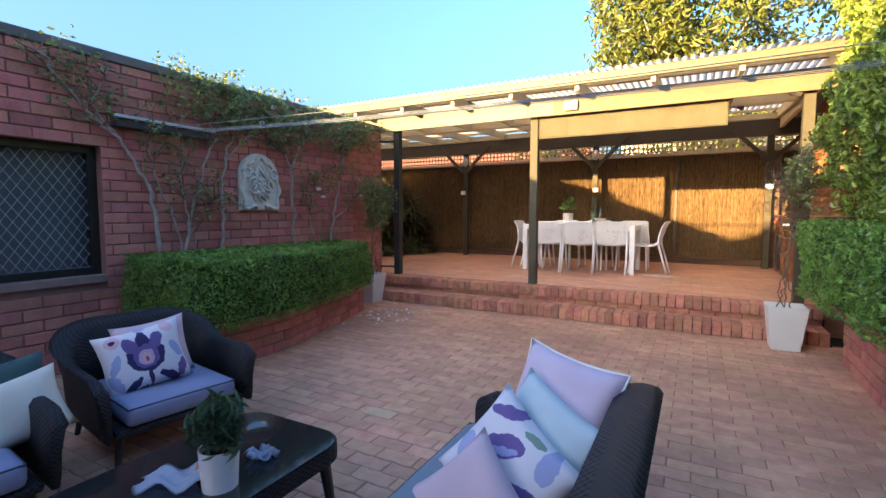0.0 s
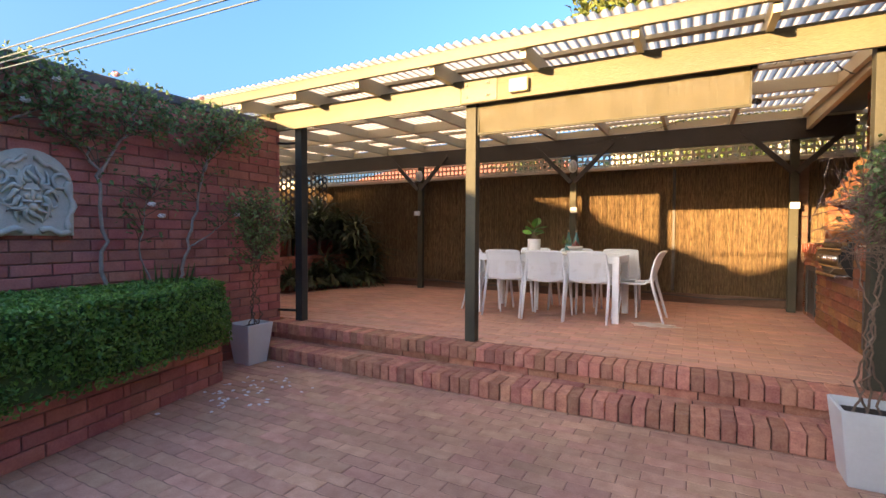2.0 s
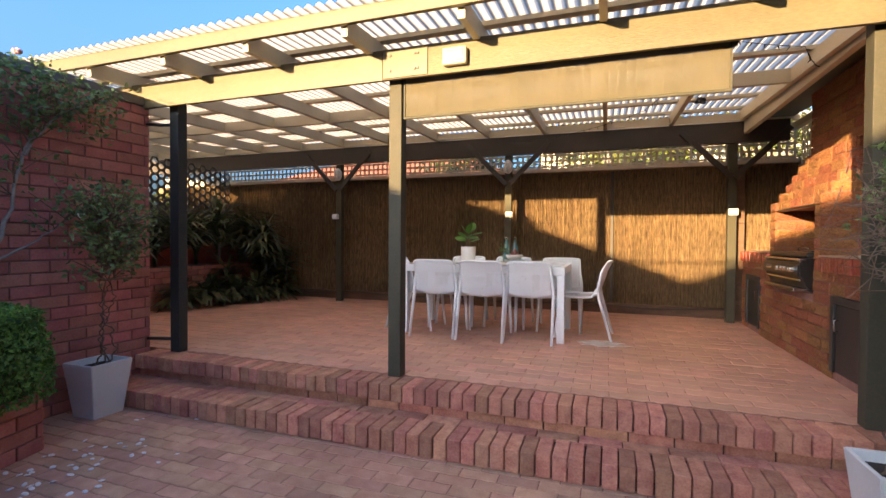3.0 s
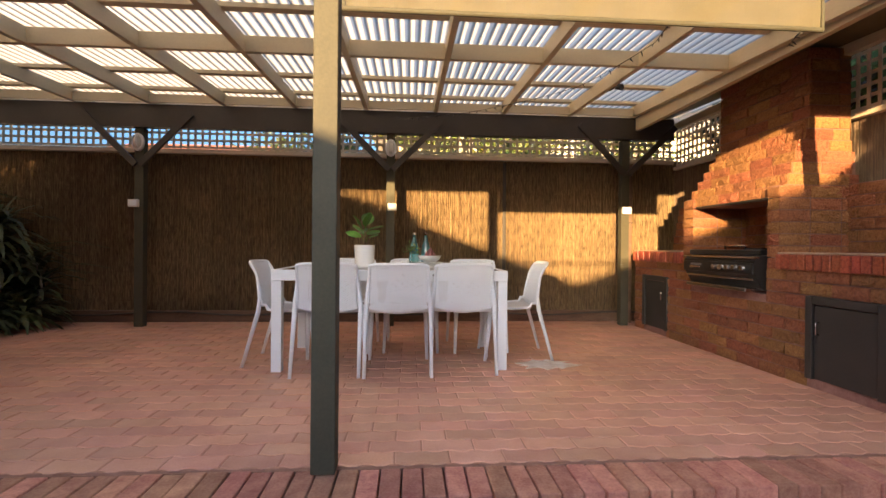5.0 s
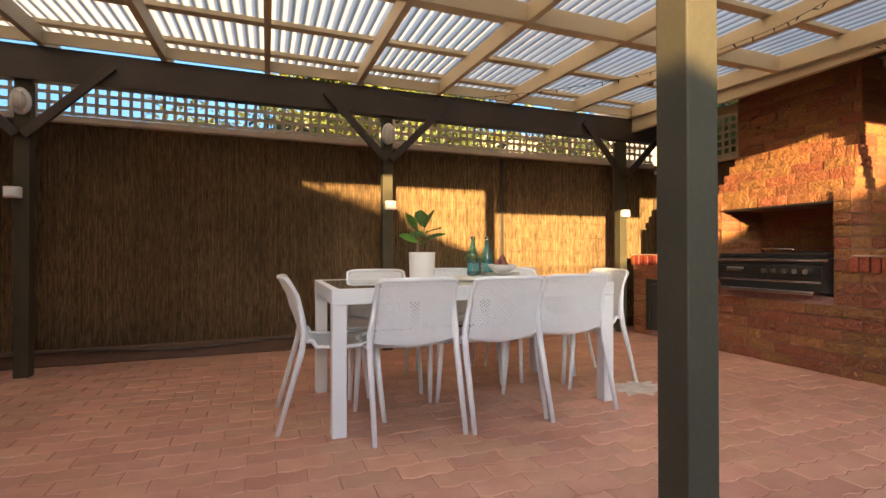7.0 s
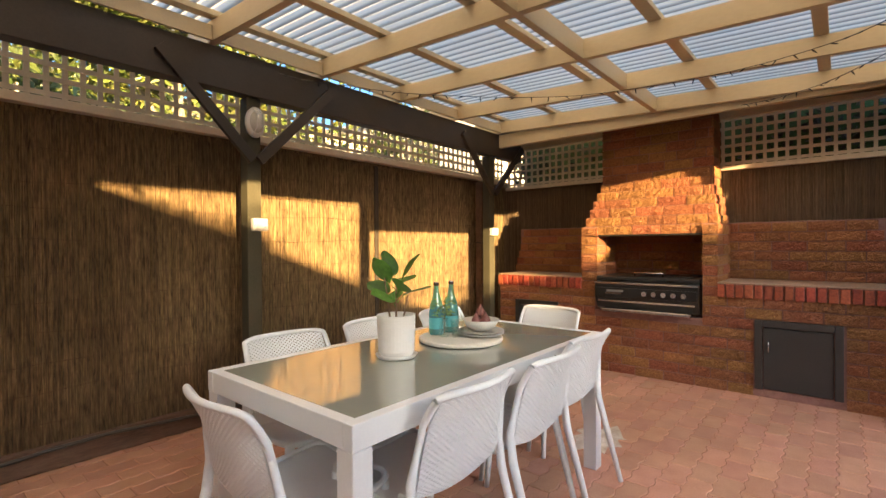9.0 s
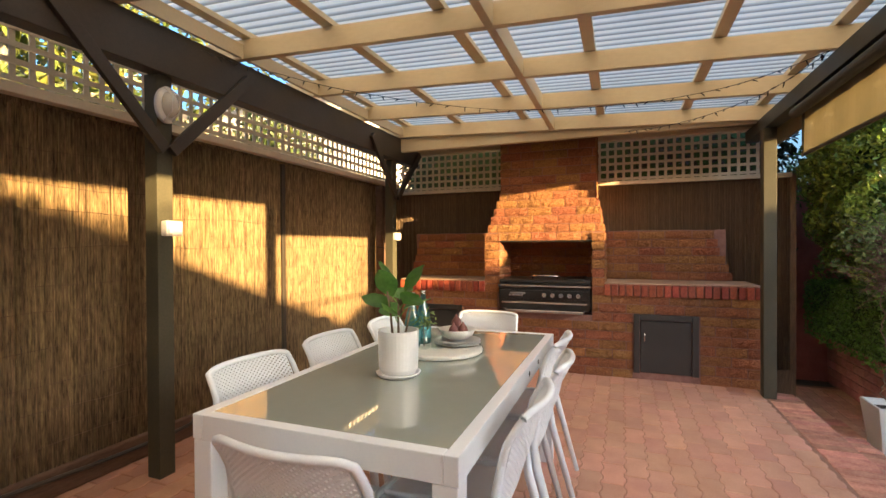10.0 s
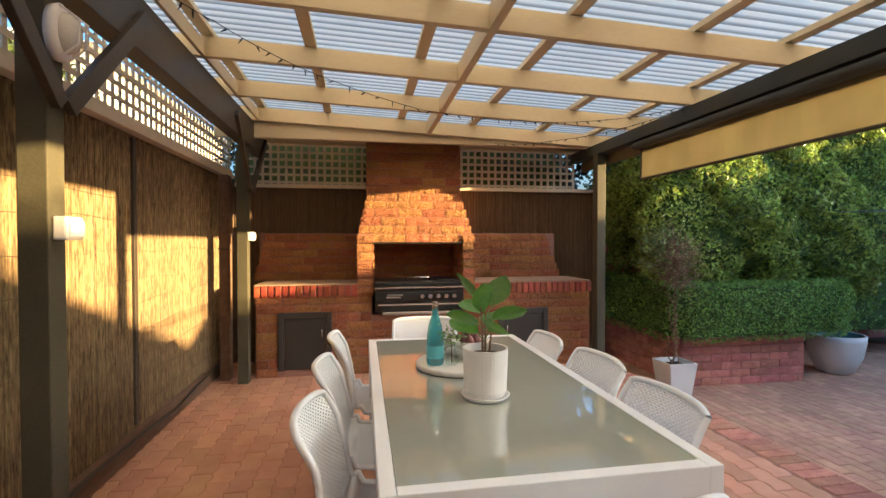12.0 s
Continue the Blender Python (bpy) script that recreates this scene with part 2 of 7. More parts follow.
def box(bm, lo, hi, bevel=0.0, m=None):
    lo, hi = Vector(lo), Vector(hi)
    c, s = (lo + hi) / 2, hi - lo
    made = bmesh.ops.create_cube(bm, size=1.0)["verts"]
    bmesh.ops.scale(bm, vec=s, verts=made)
    bmesh.ops.translate(bm, vec=c, verts=made)
    if bevel:
        edges = list({e for v in made for e in v.link_edges})
        made = list({v for f in bmesh.ops.bevel(bm, geom=edges, offset=bevel, segments=2, profile=0.5, affect="EDGES")["faces"] for v in f.verts} | {v for v in made if v.is_valid})
    if m is not None:
        bmesh.ops.transform(bm, matrix=m, verts=made)
    return bm


def boxes(*items, bevel=0.0):
    bm = bmesh.new()
    for lo, hi in items:
        box(bm, lo, hi, bevel)
    return bm


def beam(bm, a, b, w, h, bevel=0.0):
    """A squared timber from a to b (centre line), w wide and h deep."""
    a, b = Vector(a), Vector(b)
    d = b - a
    side = d.cross(Vector((0, 0, 1)))
    side = side.normalized() if side.length > 1e-6 else Vector((1, 0, 0))
    up = side.cross(d).normalized()
    m = Matrix((side, d.normalized(), up)).transposed().to_4x4()
    m.translation = (a + b) / 2
    return box(bm, (-w / 2, -d.length / 2, -h / 2), (w / 2, d.length / 2, h / 2), bevel, m)


def tube(bm, pts, radii, n=6, cap=True):
    """A round bar through pts with a radius at each."""
    pts = [Vector(p) for p in pts]
    if not hasattr(radii, "__len__"):
        radii = [radii] * len(pts)
    rings, ref = [], Vector((0.31, 0.17, 0.94))
    for i, p in enumerate(pts):
        d = (pts[min(i + 1, len(pts) - 1)] - pts[max(i - 1, 0)]).normalized()
        if abs(d.dot(ref)) > 0.95:
            ref = Vector((0.9, 0.3, 0.1))
        u = d.cross(ref).normalized()
        v = d.cross(u)
        rings.append([bm.verts.new(p + radii[i] * (math.cos(2 * math.pi * k / n) * u + math.sin(2 * math.pi * k / n) * v)) for k in range(n)])
    for r0, r1 in zip(rings, rings[1:]):
        for k in range(n):
            bm.faces.new((r0[k], r0[(k + 1) % n], r1[(k + 1) % n], r1[k]))
    if cap:
        bm.faces.new(rings[0][::-1]), bm.faces.new(rings[-1])
    return bm


def lathe(bm, profile, n=32, at=(0, 0, 0)):
    """Turns a profile of (radius, z) round the z axis."""
    rings = []
    for r, z in profile:
        if r < 1e-5:
            rings.append([bm.verts.new((at[0], at[1], at[2] + z))])
        else:
            rings.append([bm.verts.new((at[0] + r * math.cos(2 * math.pi * k / n), at[1] + r * math.sin(2 * math.pi * k / n), at[2] + z)) for k in range(n)])
    for r0, r1 in zip(rings, rings[1:]):
        for k in range(n):
            quad = [r0[k % len(r0)], r0[(k + 1) % n % len(r0)], r1[(k + 1) % n % len(r1)], r1[k % len(r1)]]
            quad = [v for i, v in enumerate(quad) if v not in quad[:i]]
            if len(quad) > 2:
                bm.faces.new(quad)
    return bm


def prism(bm, outline, z0, z1):
    """An upright prism over an outline of (x, y), counter-clockwise."""
    lo = [bm.verts.new((x, y, z0)) for x, y in outline]
    hi = [bm.verts.new((x, y, z1)) for x, y in outline]
    n = len(outline)
    bm.faces.new(lo[::-1]), bm.faces.new(hi)
    for i in range(n):
        bm.faces.new((lo[i], lo[(i + 1) % n], hi[(i + 1) % n], hi[i]))
    return bm


def raw(name, verts, faces):
    me = bpy.data.meshes.new(name)
    me.from_pydata(verts, [], faces)
    me.update()
    return me


BRICK_MESHES = {}


def brick_mesh(length, height, depth, chamfer=0.004):
    """A brick lying in x, its face towards -y at depth, its bed on z = 0, with worn edges."""
    key = (round(length, 3), round(height, 3), round(depth, 3), chamfer)
    if key not in BRICK_MESHES:
        l, h, d, c = *key[:3], chamfer
        v = []
        for y, i in ((0, 0), (-d + c, 0), (-d, c)):
            v += [(i, y, i), (l - i, y, i), (l - i, y, h - i), (i, y, h - i)]
        f = [(8, 9, 10, 11)]
        for a in (0, 4):
            f += [(a + k, a + (k + 1) % 4, a + 4 + (k + 1) % 4, a + 4 + k) for k in range(4)]
        BRICK_MESHES[key] = (v, f)
    return key, BRICK_MESHES[key]


def rock_brick(length, height, depth, kind):
    """A split-faced brick: its front broken into uneven facets."""
    key = ("rock", round(length, 3), round(height, 3), round(depth, 3), kind)
    if key not in BRICK_MESHES:
        rr = random.Random(kind * 71 + int(length * 1000))
        nx, nz = max(2, min(7, int(length / 0.032))), 3
        v, f = [], []
        for j in range(nz + 1):
            for i in range(nx + 1):
                rim = i in (0, nx) or j in (0, nz)
                jog = 0 if rim else 0.28
                v.append((length * (i + rr.uniform(-jog, jog)) / nx, -depth + (rr.uniform(0.001, 0.005) if rim else rr.uniform(-0.008, 0.003)), height * (j + rr.uniform(-jog, jog)) / nz))
        at = lambda i, j: j * (nx + 1) + i
        f += [(at(i, j), at(i + 1, j), at(i + 1, j + 1), at(i, j + 1)) for j in range(nz) for i in range(nx)]
        edge = [at(i, 0) for i in range(nx + 1)] + [at(nx, j) for j in range(1, nz + 1)] + [at(i, nz) for i in range(nx - 1, -1, -1)] + [at(0, j) for j in range(nz - 1, 0, -1)]
        o = len(v)
        v += [(v[e][0], 0, v[e][2]) for e in edge]
        f += [(edge[k], o + k, o + (k + 1) % len(edge), edge[(k + 1) % len(edge)]) for k in range(len(edge))]
        BRICK_MESHES[key] = (v, f)
    return key, BRICK_MESHES[key]


SHARED = {}


def wave(u, period, amp):
    """A flattened zigzag along a paver's long side."""
    f = (u / period) % 1.0
    return amp * max(-1.0, min(1.0, 2.2 * (4 * abs(f - 0.5) - 1)))


def paver_mesh(a0, length, width, depth, period, amp, joint):
    """A paver lying in x from its bed at y = 0 up to -depth, its long sides following the shared zigzag."""
    c = 0.004
    cuts = sorted({0.0, length} | {k * period / 8 - a0 for k in range(int(a0 / period * 8) - 1, int((a0 + length) / period * 8) + 2) if 0.004 < k * period / 8 - a0 < length - 0.004})
    lo = [(u, wave(a0 + u, period, amp)) for u in cuts]
    hi = [(u, width + wave(a0 + u, period, amp)) for u in reversed(cuts)]
    ring = lo + hi
    n = len(ring)
    cx, cz = length / 2, width / 2
    v = [(x, 0, z) for x, z in ring] + [(x, -depth + c * 0.7, z) for x, z in ring]
    v += [(x + (c if x < cx else -c) * (1 if x in (0.0, length) else 0), -depth, z + (c if k < len(lo) else -c)) for k, (x, z) in enumerate(ring)]
    f = [tuple(range(2 * n, 3 * n))]
    for a in (0, n):
        f += [(a + k, a + (k + 1) % n, a + n + (k + 1) % n, a + n + k) for k in range(n)]
    return v, f


def lay_bricks(parent, p0, u, v, length, height, bl, bh, joint, depth, mat_one, mat_rest, near=None, holes=(), bond=0.5, name="brick", chamfer=0.004, uneven=0.0015, limit=300, zigzag=0.0, shift=0.0, rock=False):
    """Bricks in running bond over the face at p0, spanned by u and v (depth grows to v x u... its outer side).
    Those for which near(u, v) holds become pieces of their own, the others one joined part."""
    p0, u, v = Vector(p0), Vector(u).normalized(), Vector(v).normalized()
    nrm = u.cross(v).normalized()
    base = Matrix((u, -nrm, v)).transposed().to_4x4()
    base.translation = p0
    rest_v, rest_f, count, rng = [], [], 0, random.Random(int(abs(p0.x * 131 + p0.y * 37 + p0.z * 17) * 100))
    rows = int(math.ceil((height - 0.01) / (bh + joint)))
    for r in range(rows):
        z0 = r * (bh + joint)
        z1 = min(z0 + bh, height)
        if z1 - z0 < 0.02:
            continue
        spans = [(0.0, length)]
        for hu0, hu1, hv0, hv1 in holes:
            if hv0 < z1 - 0.01 and hv1 > z0 + 0.01:
                spans = [s for a, b in spans for s in ((a, min(b, hu0)), (max(a, hu1), b)) if s[1] - s[0] > 0.02]
        start = -((r * bond + shift) % 1.0) * (bl + joint)
        k = 0
        while start + k * (bl + joint) < length:
            a0 = start + k * (bl + joint)
            k += 1
            for sa, sb in spans:
                a, b = max(a0, sa), min(a0 + bl, sb)
                if b - a < 0.025:
                    continue
                if zigzag:
                    period = (bl + joint) / 2
                    key = ("zig", round(a % period, 4), round(b - a, 4), round(z1 - z0, 4), depth)
                    if key not in BRICK_MESHES:
                        BRICK_MESHES[key] = paver_mesh(a % period, b - a, z1 - z0, depth, period, zigzag, joint)
                    bv, bf = BRICK_MESHES[key]
                elif rock or mat_one is M_BBQ_BRICK:
                    key, (bv, bf) = rock_brick(b - a, z1 - z0, depth, rng.randrange(5))
                else:
                    key, (bv, bf) = brick_mesh(b - a, z1 - z0, depth, chamfer)
                m = base @ pose(a, rng.uniform(-uneven, uneven), z0, 0, 0, 0)
                if near and count < limit and near((a + b) / 2, (z0 + z1) / 2):
                    mk = (key, mat_one.name, name)
                    if mk not in SHARED:
                        SHARED[mk] = raw(name, bv, bf)
                        SHARED[mk].materials.append(mat_one)
                    ob = new(name, SHARED[mk])
                    ob.parent = parent
                    ob.matrix_basis = m
                    count += 1
                else:
                    o = len(rest_v)
                    rest_v += [(m @ Vector(q))[:] for q in bv]
                    rest_f += [tuple(i + o for i in q) for q in bf]
    if rest_v:
        me = raw(name + "work", rest_v, rest_f)
        me.materials.append(mat_rest)
        ob = new(name + "work", me)
        ob.parent = parent
        tagged(ob, kind="stuff")
    return count


def leaves(name, pts, normals, size, material, parent, rng, spread=0.7, aspect=0.55, droop=0.0, label=""):
    """Many small folded leaves, one island each, at the points given, facing roughly along the normals."""
    n = len(pts)
    nn = normals + rng.normal(0, spread, (n, 3))
    nn /= np.linalg.norm(nn, axis=1)[:, None] + 1e-9
    d = rng.normal(0, 1, (n, 3))
    d[:, 2] -= droop
    d -= nn * (d * nn).sum(1)[:, None]
    d /= np.linalg.norm(d, axis=1)[:, None] + 1e-9
    s = np.cross(nn, d)
    z = (size * rng.uniform(0.65, 1.3, n))[:, None]
    v = np.empty((n, 6, 3))
    v[:, 0] = pts - d * z * 0.5
    v[:, 1] = pts - d * z * 0.05 + s * z * aspect * 0.5 + nn * z * 0.12
    v[:, 2] = pts + d * z * 0.28 + s * z * aspect * 0.36 + nn * z * 0.08
    v[:, 3] = pts + d * z * 0.5 - nn * z * 0.06
    v[:, 4] = pts + d * z * 0.28 - s * z * aspect * 0.36 + nn * z * 0.08
    v[:, 5] = pts - d * z * 0.05 - s * z * aspect * 0.5 + nn * z * 0.12
    me = bpy.data.meshes.new(name)
    idx = np.arange(n)[:, None] * 6
    faces = np.concatenate([idx + np.array([0, 1, 2, 3]), idx + np.array([0, 3, 4, 5])]).tolist()
    me.from_pydata(v.reshape(-1, 3).tolist(), [], faces)
    me.update()
    me.materials.append(material)
    ob = new(name, me)
    if parent:
        ob.parent = parent
    if label:
        ob["label"] = label
    return ob


# ---- setting ----
DECK = 0.30
ground = tagged(part("ground", boxes(((-300, -300, -0.5), (300, 300, -0.03))), surface("earth", (0.06, 0.055, 0.04), (0.10, 0.09, 0.06), 0.6, 0.95, 0.4)), "bare earth reaching to the horizon", "ground", kind="structure")

courtyard = tagged(part("floor_courtyard", boxes(((-4.1, -3.0, -0.03), (2.6, 6.05, -0.0035))), M_SAND), "courtyard floor of red brick pavers in running bond", "floor", kind="structure")
deck = tagged(part("floor_deck", boxes(((-6.6, 6.475, -0.02), (1.75, 10.13, DECK - 0.0035))), M_DECK_JOINT), "raised pavilion floor of orange-red brick pavers", "floor", kind="structure")

# garage on the west side: its east wall faces the court
wall_west = tagged(part("wall_west", boxes(((-4.34, -3.0, -0.02), (-4.10, 1.3, 2.36)), ((-4.34, 2.69, -0.02), (-4.10, 6.37, 2.36)), ((-4.34, 1.3, -0.02), (-4.10, 2.69, 0.70)), ((-4.34, 1.3, 1.70), (-4.10, 2.69, 2.36))), M_MORTAR), "red brick garage wall with dark mortar joints", "wall", kind="structure")
wall_garage_end = tagged(part("wall_garage_end", boxes(((-7.2, 6.12, -0.02), (-4.345, 6.37, 2.36)))  , M_MORTAR), "red brick end wall of the garage", "wall", kind="structure")
garage_roof = tagged(part("garage_roof", boxes(((-7.2, -3.0, 2.362), (-4.07, 6.40, 2.44)), bevel=0.01), M_COPING), "flat garage roof with grey metal edge", "roof", kind="structure")
wall_garage_back = tagged(part("wall_garage_back", boxes(((-7.2, -3.0, -0.02), (-6.96, 6.115, 2.36))), M_MORTAR), "plain garage back wall", "wall", kind="structure")

# unseen house added to the south; its gabled end closes and shades the court
def gable(name, y0, y1, pts):
    bm = bmesh.new()
    f = [bm.verts.new((x, y0, z)) for x, z in pts]
    b = [bm.verts.new((x, y1, z)) for x, z in pts]
    n = len(pts)
    bm.faces.new(f), bm.faces.new(b[::-1])
    for i in range(n):
        bm.faces.new((f[(i + 1) % n], f[i], b[i], b[(i + 1) % n]))
    return bm


house = thing("house", "unseen red brick house with gabled terracotta roof, added to shade the court", "house")
part("wall", gable("house_wall", -3.3, -3.02, [(-7.2, -0.02), (9.0, -0.02), (9.0, 2.3), (2.2, 4.44), (-4.0, 2.3), (-7.2, 2.3)]), M_WALL_BRICK, house)
part("roof", gable("house_roof", -11.0, -2.9, [(-4.25, 2.28), (2.2, 4.48), (9.2, 2.28), (9.2, 2.40), (2.2, 4.64), (-4.25, 2.40)]), M_ROOF_TILE, house, "terracotta tiled gable roof")
# unseen block, added to keep the sun off the tall hedge's east part
part("wall", boxes(((-0.9, -5.5, 2.0), (7.0, -3.31, 5.3))), M_WALL_BRICK, house, "unseen block added to shade the tall hedge")
# unseen walls, added and sized to shade the west end of the reed fence
part("wall", boxes(((-15.0, -3.3, -0.02), (-10.4, -3.02, 3.66)), ((-10.399, -3.3, -0.02), (-8.3, -3.02, 4.05))), M_WALL_BRICK, house)
wall_east = tagged(part("wall_east", boxes(((2.9, -3.0, -0.02), (3.1, 6.3, 2.2))), M_WALL_BRICK), "plain brick boundary wall behind the hedge", "wall", kind="structure")


# ---- pergola ----
RAFTER_X = [-8.06, -7.3, -6.54, -5.78, -5.0, -4.24, -3.47, -2.72, -1.96, -1.20, -0.44, 0.32, 1.06]


def rafter_z(y):
    return 2.585 + (y - 6.1) * 0.042


pergola = thing("pergola", "timber pergola painted cream and dark green with translucent sheet roof", "pergola")
for px, py, m in ((-3.84, 6.44, M_GREEN), (-1.803, 6.44, M_POST), (0.91, 6.44, M_POST)):
    part("post", boxes(((px - 0.047, py - 0.045, DECK), (px + 0.047, py + 0.045, 2.435)), bevel=0.004), m, pergola, "square painted post on the deck")
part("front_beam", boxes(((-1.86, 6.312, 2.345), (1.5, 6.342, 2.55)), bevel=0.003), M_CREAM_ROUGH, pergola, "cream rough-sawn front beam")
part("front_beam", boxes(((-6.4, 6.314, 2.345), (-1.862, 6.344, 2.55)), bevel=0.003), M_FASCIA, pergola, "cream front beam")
part("inner_beam", boxes(((-6.4, 6.375, 2.436), (1.5, 6.475, 2.54)), bevel=0.003), M_GREEN, pergola, "dark inner beam")
part("splice_plate", boxes(((-1.855, 6.304, 2.352), (-1.53, 6.3125, 2.543)), bevel=0.002), M_FASCIA, pergola)
for bx in (-1.80, -1.62, -1.60):
    for bz in (2.40, 2.50):
        bm = bmesh.new()
        bmesh.ops.create_cone(bm, segments=10, radius1=0.011, radius2=0.009, depth=0.008, cap_ends=True, matrix=pose(bx, 6.301, bz, 90))
        part("bolt", bm, M_COPING, pergola)
part("back_beam", boxes(((-8.6, 9.757, 2.43), (1.55, 9.857, 2.675)), bevel=0.004), M_BROWN, pergola, "dark brown back beam")
for x in RAFTER_X:
    bm = beam(bmesh.new(), (x, 5.98, rafter_z(5.98)), (x, 10.05, rafter_z(10.05)), 0.045, 0.12, 0.003)
    part("rafter", bm, M_CREAM, pergola)
part("centre_purlin", boxes(((-8.4, 8.12, 2.61), (1.06, 8.165, 2.73)), bevel=0.003), M_CREAM, pergola)
for y in (6.05, 6.45, 7.01, 7.71, 8.41, 9.09, 9.68):
    z = rafter_z(y) + 0.062
    part("batten", boxes(((-8.4, y - 0.035, z), (1.45, y + 0.035, z + 0.033)), bevel=0.002), M_CREAM, pergola)
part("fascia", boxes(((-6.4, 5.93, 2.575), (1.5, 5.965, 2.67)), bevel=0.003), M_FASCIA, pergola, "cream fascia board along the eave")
part("blocking", boxes(((-8.4, 9.70, 2.678), (1.06, 9.722, 2.765)), bevel=0.002), M_CREAM, pergola, "cream blocking board on the back beam")
part("edge_beam", boxes(((1.09, 6.36, 2.53), (1.14, 10.1, 2.67)), bevel=0.003), M_CREAM, pergola)
# added dark board: blocks the bright sheet above the barbecue
part("sheet_cover", beam(bmesh.new(), (1.42, 5.98, rafter_z(5.98) + 0.03), (1.42, 10.15, rafter_z(10.15) + 0.03), 0.54, 0.016, 0.002), M_FASCIA, pergola, "dark board added over the barbecue to hide the bright sheet")
part("end_plate", boxes(((1.66, 6.3, 2.60), (1.72, 10.1, 2.68)), bevel=0.003), M_CREAM, pergola)
# corrugated sheets
pitch, amp = 0.0762, 0.012
rows_y = [5.86 + i * 0.30 for i in range(15)]
cols = int((1.98 + 8.5576) / (pitch / 6))
sheet_v, sheet_f = [], []
for j, y in enumerate(rows_y):
    z = rafter_z(y) + 0.062 + 0.034 + 0.011
    for i in range(cols + 1):
        x = -8.5576 + i * pitch / 6
        sheet_v.append((x, y, z + amp * math.sin(2 * math.pi * i / 6)))
for j in range(len(rows_y) - 1):
    for i in range(cols):
        a = j * (cols + 1) + i
        sheet_f.append((a, a + 1, a + cols + 2, a + cols + 1))
part("roof_sheet", raw("roof_sheet", sheet_v, sheet_f), M_SHEET, pergola, "pale translucent corrugated roofing", smooth=True)

# back posts with braces
for px in (-4.36, -1.69, 0.995):
    part("back_post", boxes(((px - 0.046, 9.79, DECK), (px + 0.046, 9.88, 2.43)), bevel=0.004), M_POST, pergola, "square painted back post")
    for s in (-1, 1):
        part("brace", beam(bmesh.new(), (px + s * 0.02, 9.765, 2.03), (px + s * 0.56, 9.742, 2.58), 0.03, 0.065, 0.003), M_BROWN, pergola)


def bulkhead_lamp(x, y, z):
    e = thing("bulkhead_lamp", "white oval bulkhead lamp with ribbed glass, switched off", "lamp", "bulkhead lamps on the back posts", at=(x, y, z))
    bm = bmesh.new()
    lathe(bm, [(0, 0), (0.075, 0), (0.078, 0.025), (0.06, 0.035), (0, 0.035)], 24)
    bmesh.ops.transform(bm, matrix=Matrix.Diagonal((0.8, 1.25, 1, 1)) @ Matrix.Identity(4), verts=bm.verts)
    bmesh.ops.transform(bm, matrix=pose(0, 0, 0, 90), verts=bm.verts)
    part("base", bm, M_CERAMIC, e, smooth=True)
    bm = bmesh.new()
    lathe(bm, [(0.055, 0.036), (0.05, 0.06), (0.03, 0.075), (0, 0.08)], 20)
    bmesh.ops.transform(bm, matrix=pose(0, 0, 0, 90) @ Matrix.Diagonal((0.8, 1.25, 1, 1)), verts=bm.verts)
    part("glass_cover", bm, surface("frosted_glass", (0.6, 0.6, 0.56), (0.7, 0.7, 0.66), 8, 0.15, 0.3, 120, spec=0.8), e, "ribbed frosted glass", smooth=True)
    for s in (-0.022, 0.022):
        part("guard_bar", tube(bmesh.new(), [(s, -0.03, -0.085), (s, -0.085, -0.04), (s, -0.09, 0.04), (s, -0.03, 0.085)], 0.004, 6), M_CERAMIC, e)


for px in (-4.36, -1.69):
    bulkhead_lamp(px, 9.79, 2.27)


def outlet(x, y, z):
    e = thing("power_outlet", "white weatherproof power outlet on a back post", "outlet", "outlets on the back posts", at=(x, y, z))
    part("box", boxes(((-0.05, -0.045, -0.04), (0.05, 0, 0.04)), bevel=0.008), M_CERAMIC, e)
    part("flap", boxes(((-0.04, -0.053, -0.03), (0.04, -0.043, 0.028)), bevel=0.004), M_WHITE, e)
    part("toggle", boxes(((0.012, -0.059, -0.01), (0.028, -0.051, 0.012)), bevel=0.002), M_WHITE, e)


for px in (-4.40, -1.67, 1.0):
    outlet(px, 9.79, 1.62)

# roller blind under the front beam
blind = thing("roller_blind", "sand-coloured mesh roller blind, half down, under the front beam", "blind")
bm = bmesh.new()
for i in range(41):
    x = -1.745 + 1.985 * i / 40
    for z, y in ((2.43, 6.408), (2.25, 6.412), (2.112, 6.416)):
        bm.verts.new((x, y + 0.004 * math.sin(i * 1.1), z))
bm.verts.ensure_lookup_table()
for i in range(40):
    for k in range(2):
        a = i * 3 + k
        bm.faces.new([bm.verts[q] for q in (a, a + 1, a + 4, a + 3)])
bmesh.ops.solidify(bm, geom=bm.faces[:], thickness=0.003)
part("fabric", bm, M_BLIND, blind)
part("roller", tube(bmesh.new(), [(-1.75, 6.45, 2.39), (0.27, 6.45, 2.39)], 0.034, 16), M_GREEN, blind, "dark roller tube")
part("bottom_rail", tube(bmesh.new(), [(-1.745, 6.416, 2.105), (0.24, 6.416, 2.105)], 0.011, 10), M_POST, blind, "dark bottom rail")
for x in (-1.745, 0.228):
    part("edge_binding", boxes(((x, 6.407, 2.112), (x + 0.012, 6.422, 2.43))), M_POST, blind)

# floodlight on the front beam
flood = thing("floodlight", "small cream floodlight on the front beam, off", "lamp", at=(-1.335, 6.312, 2.435))
part("housing", boxes(((-0.08, -0.05, -0.055), (0.08, 0, 0.055)), bevel=0.012), M_CREAM, flood)
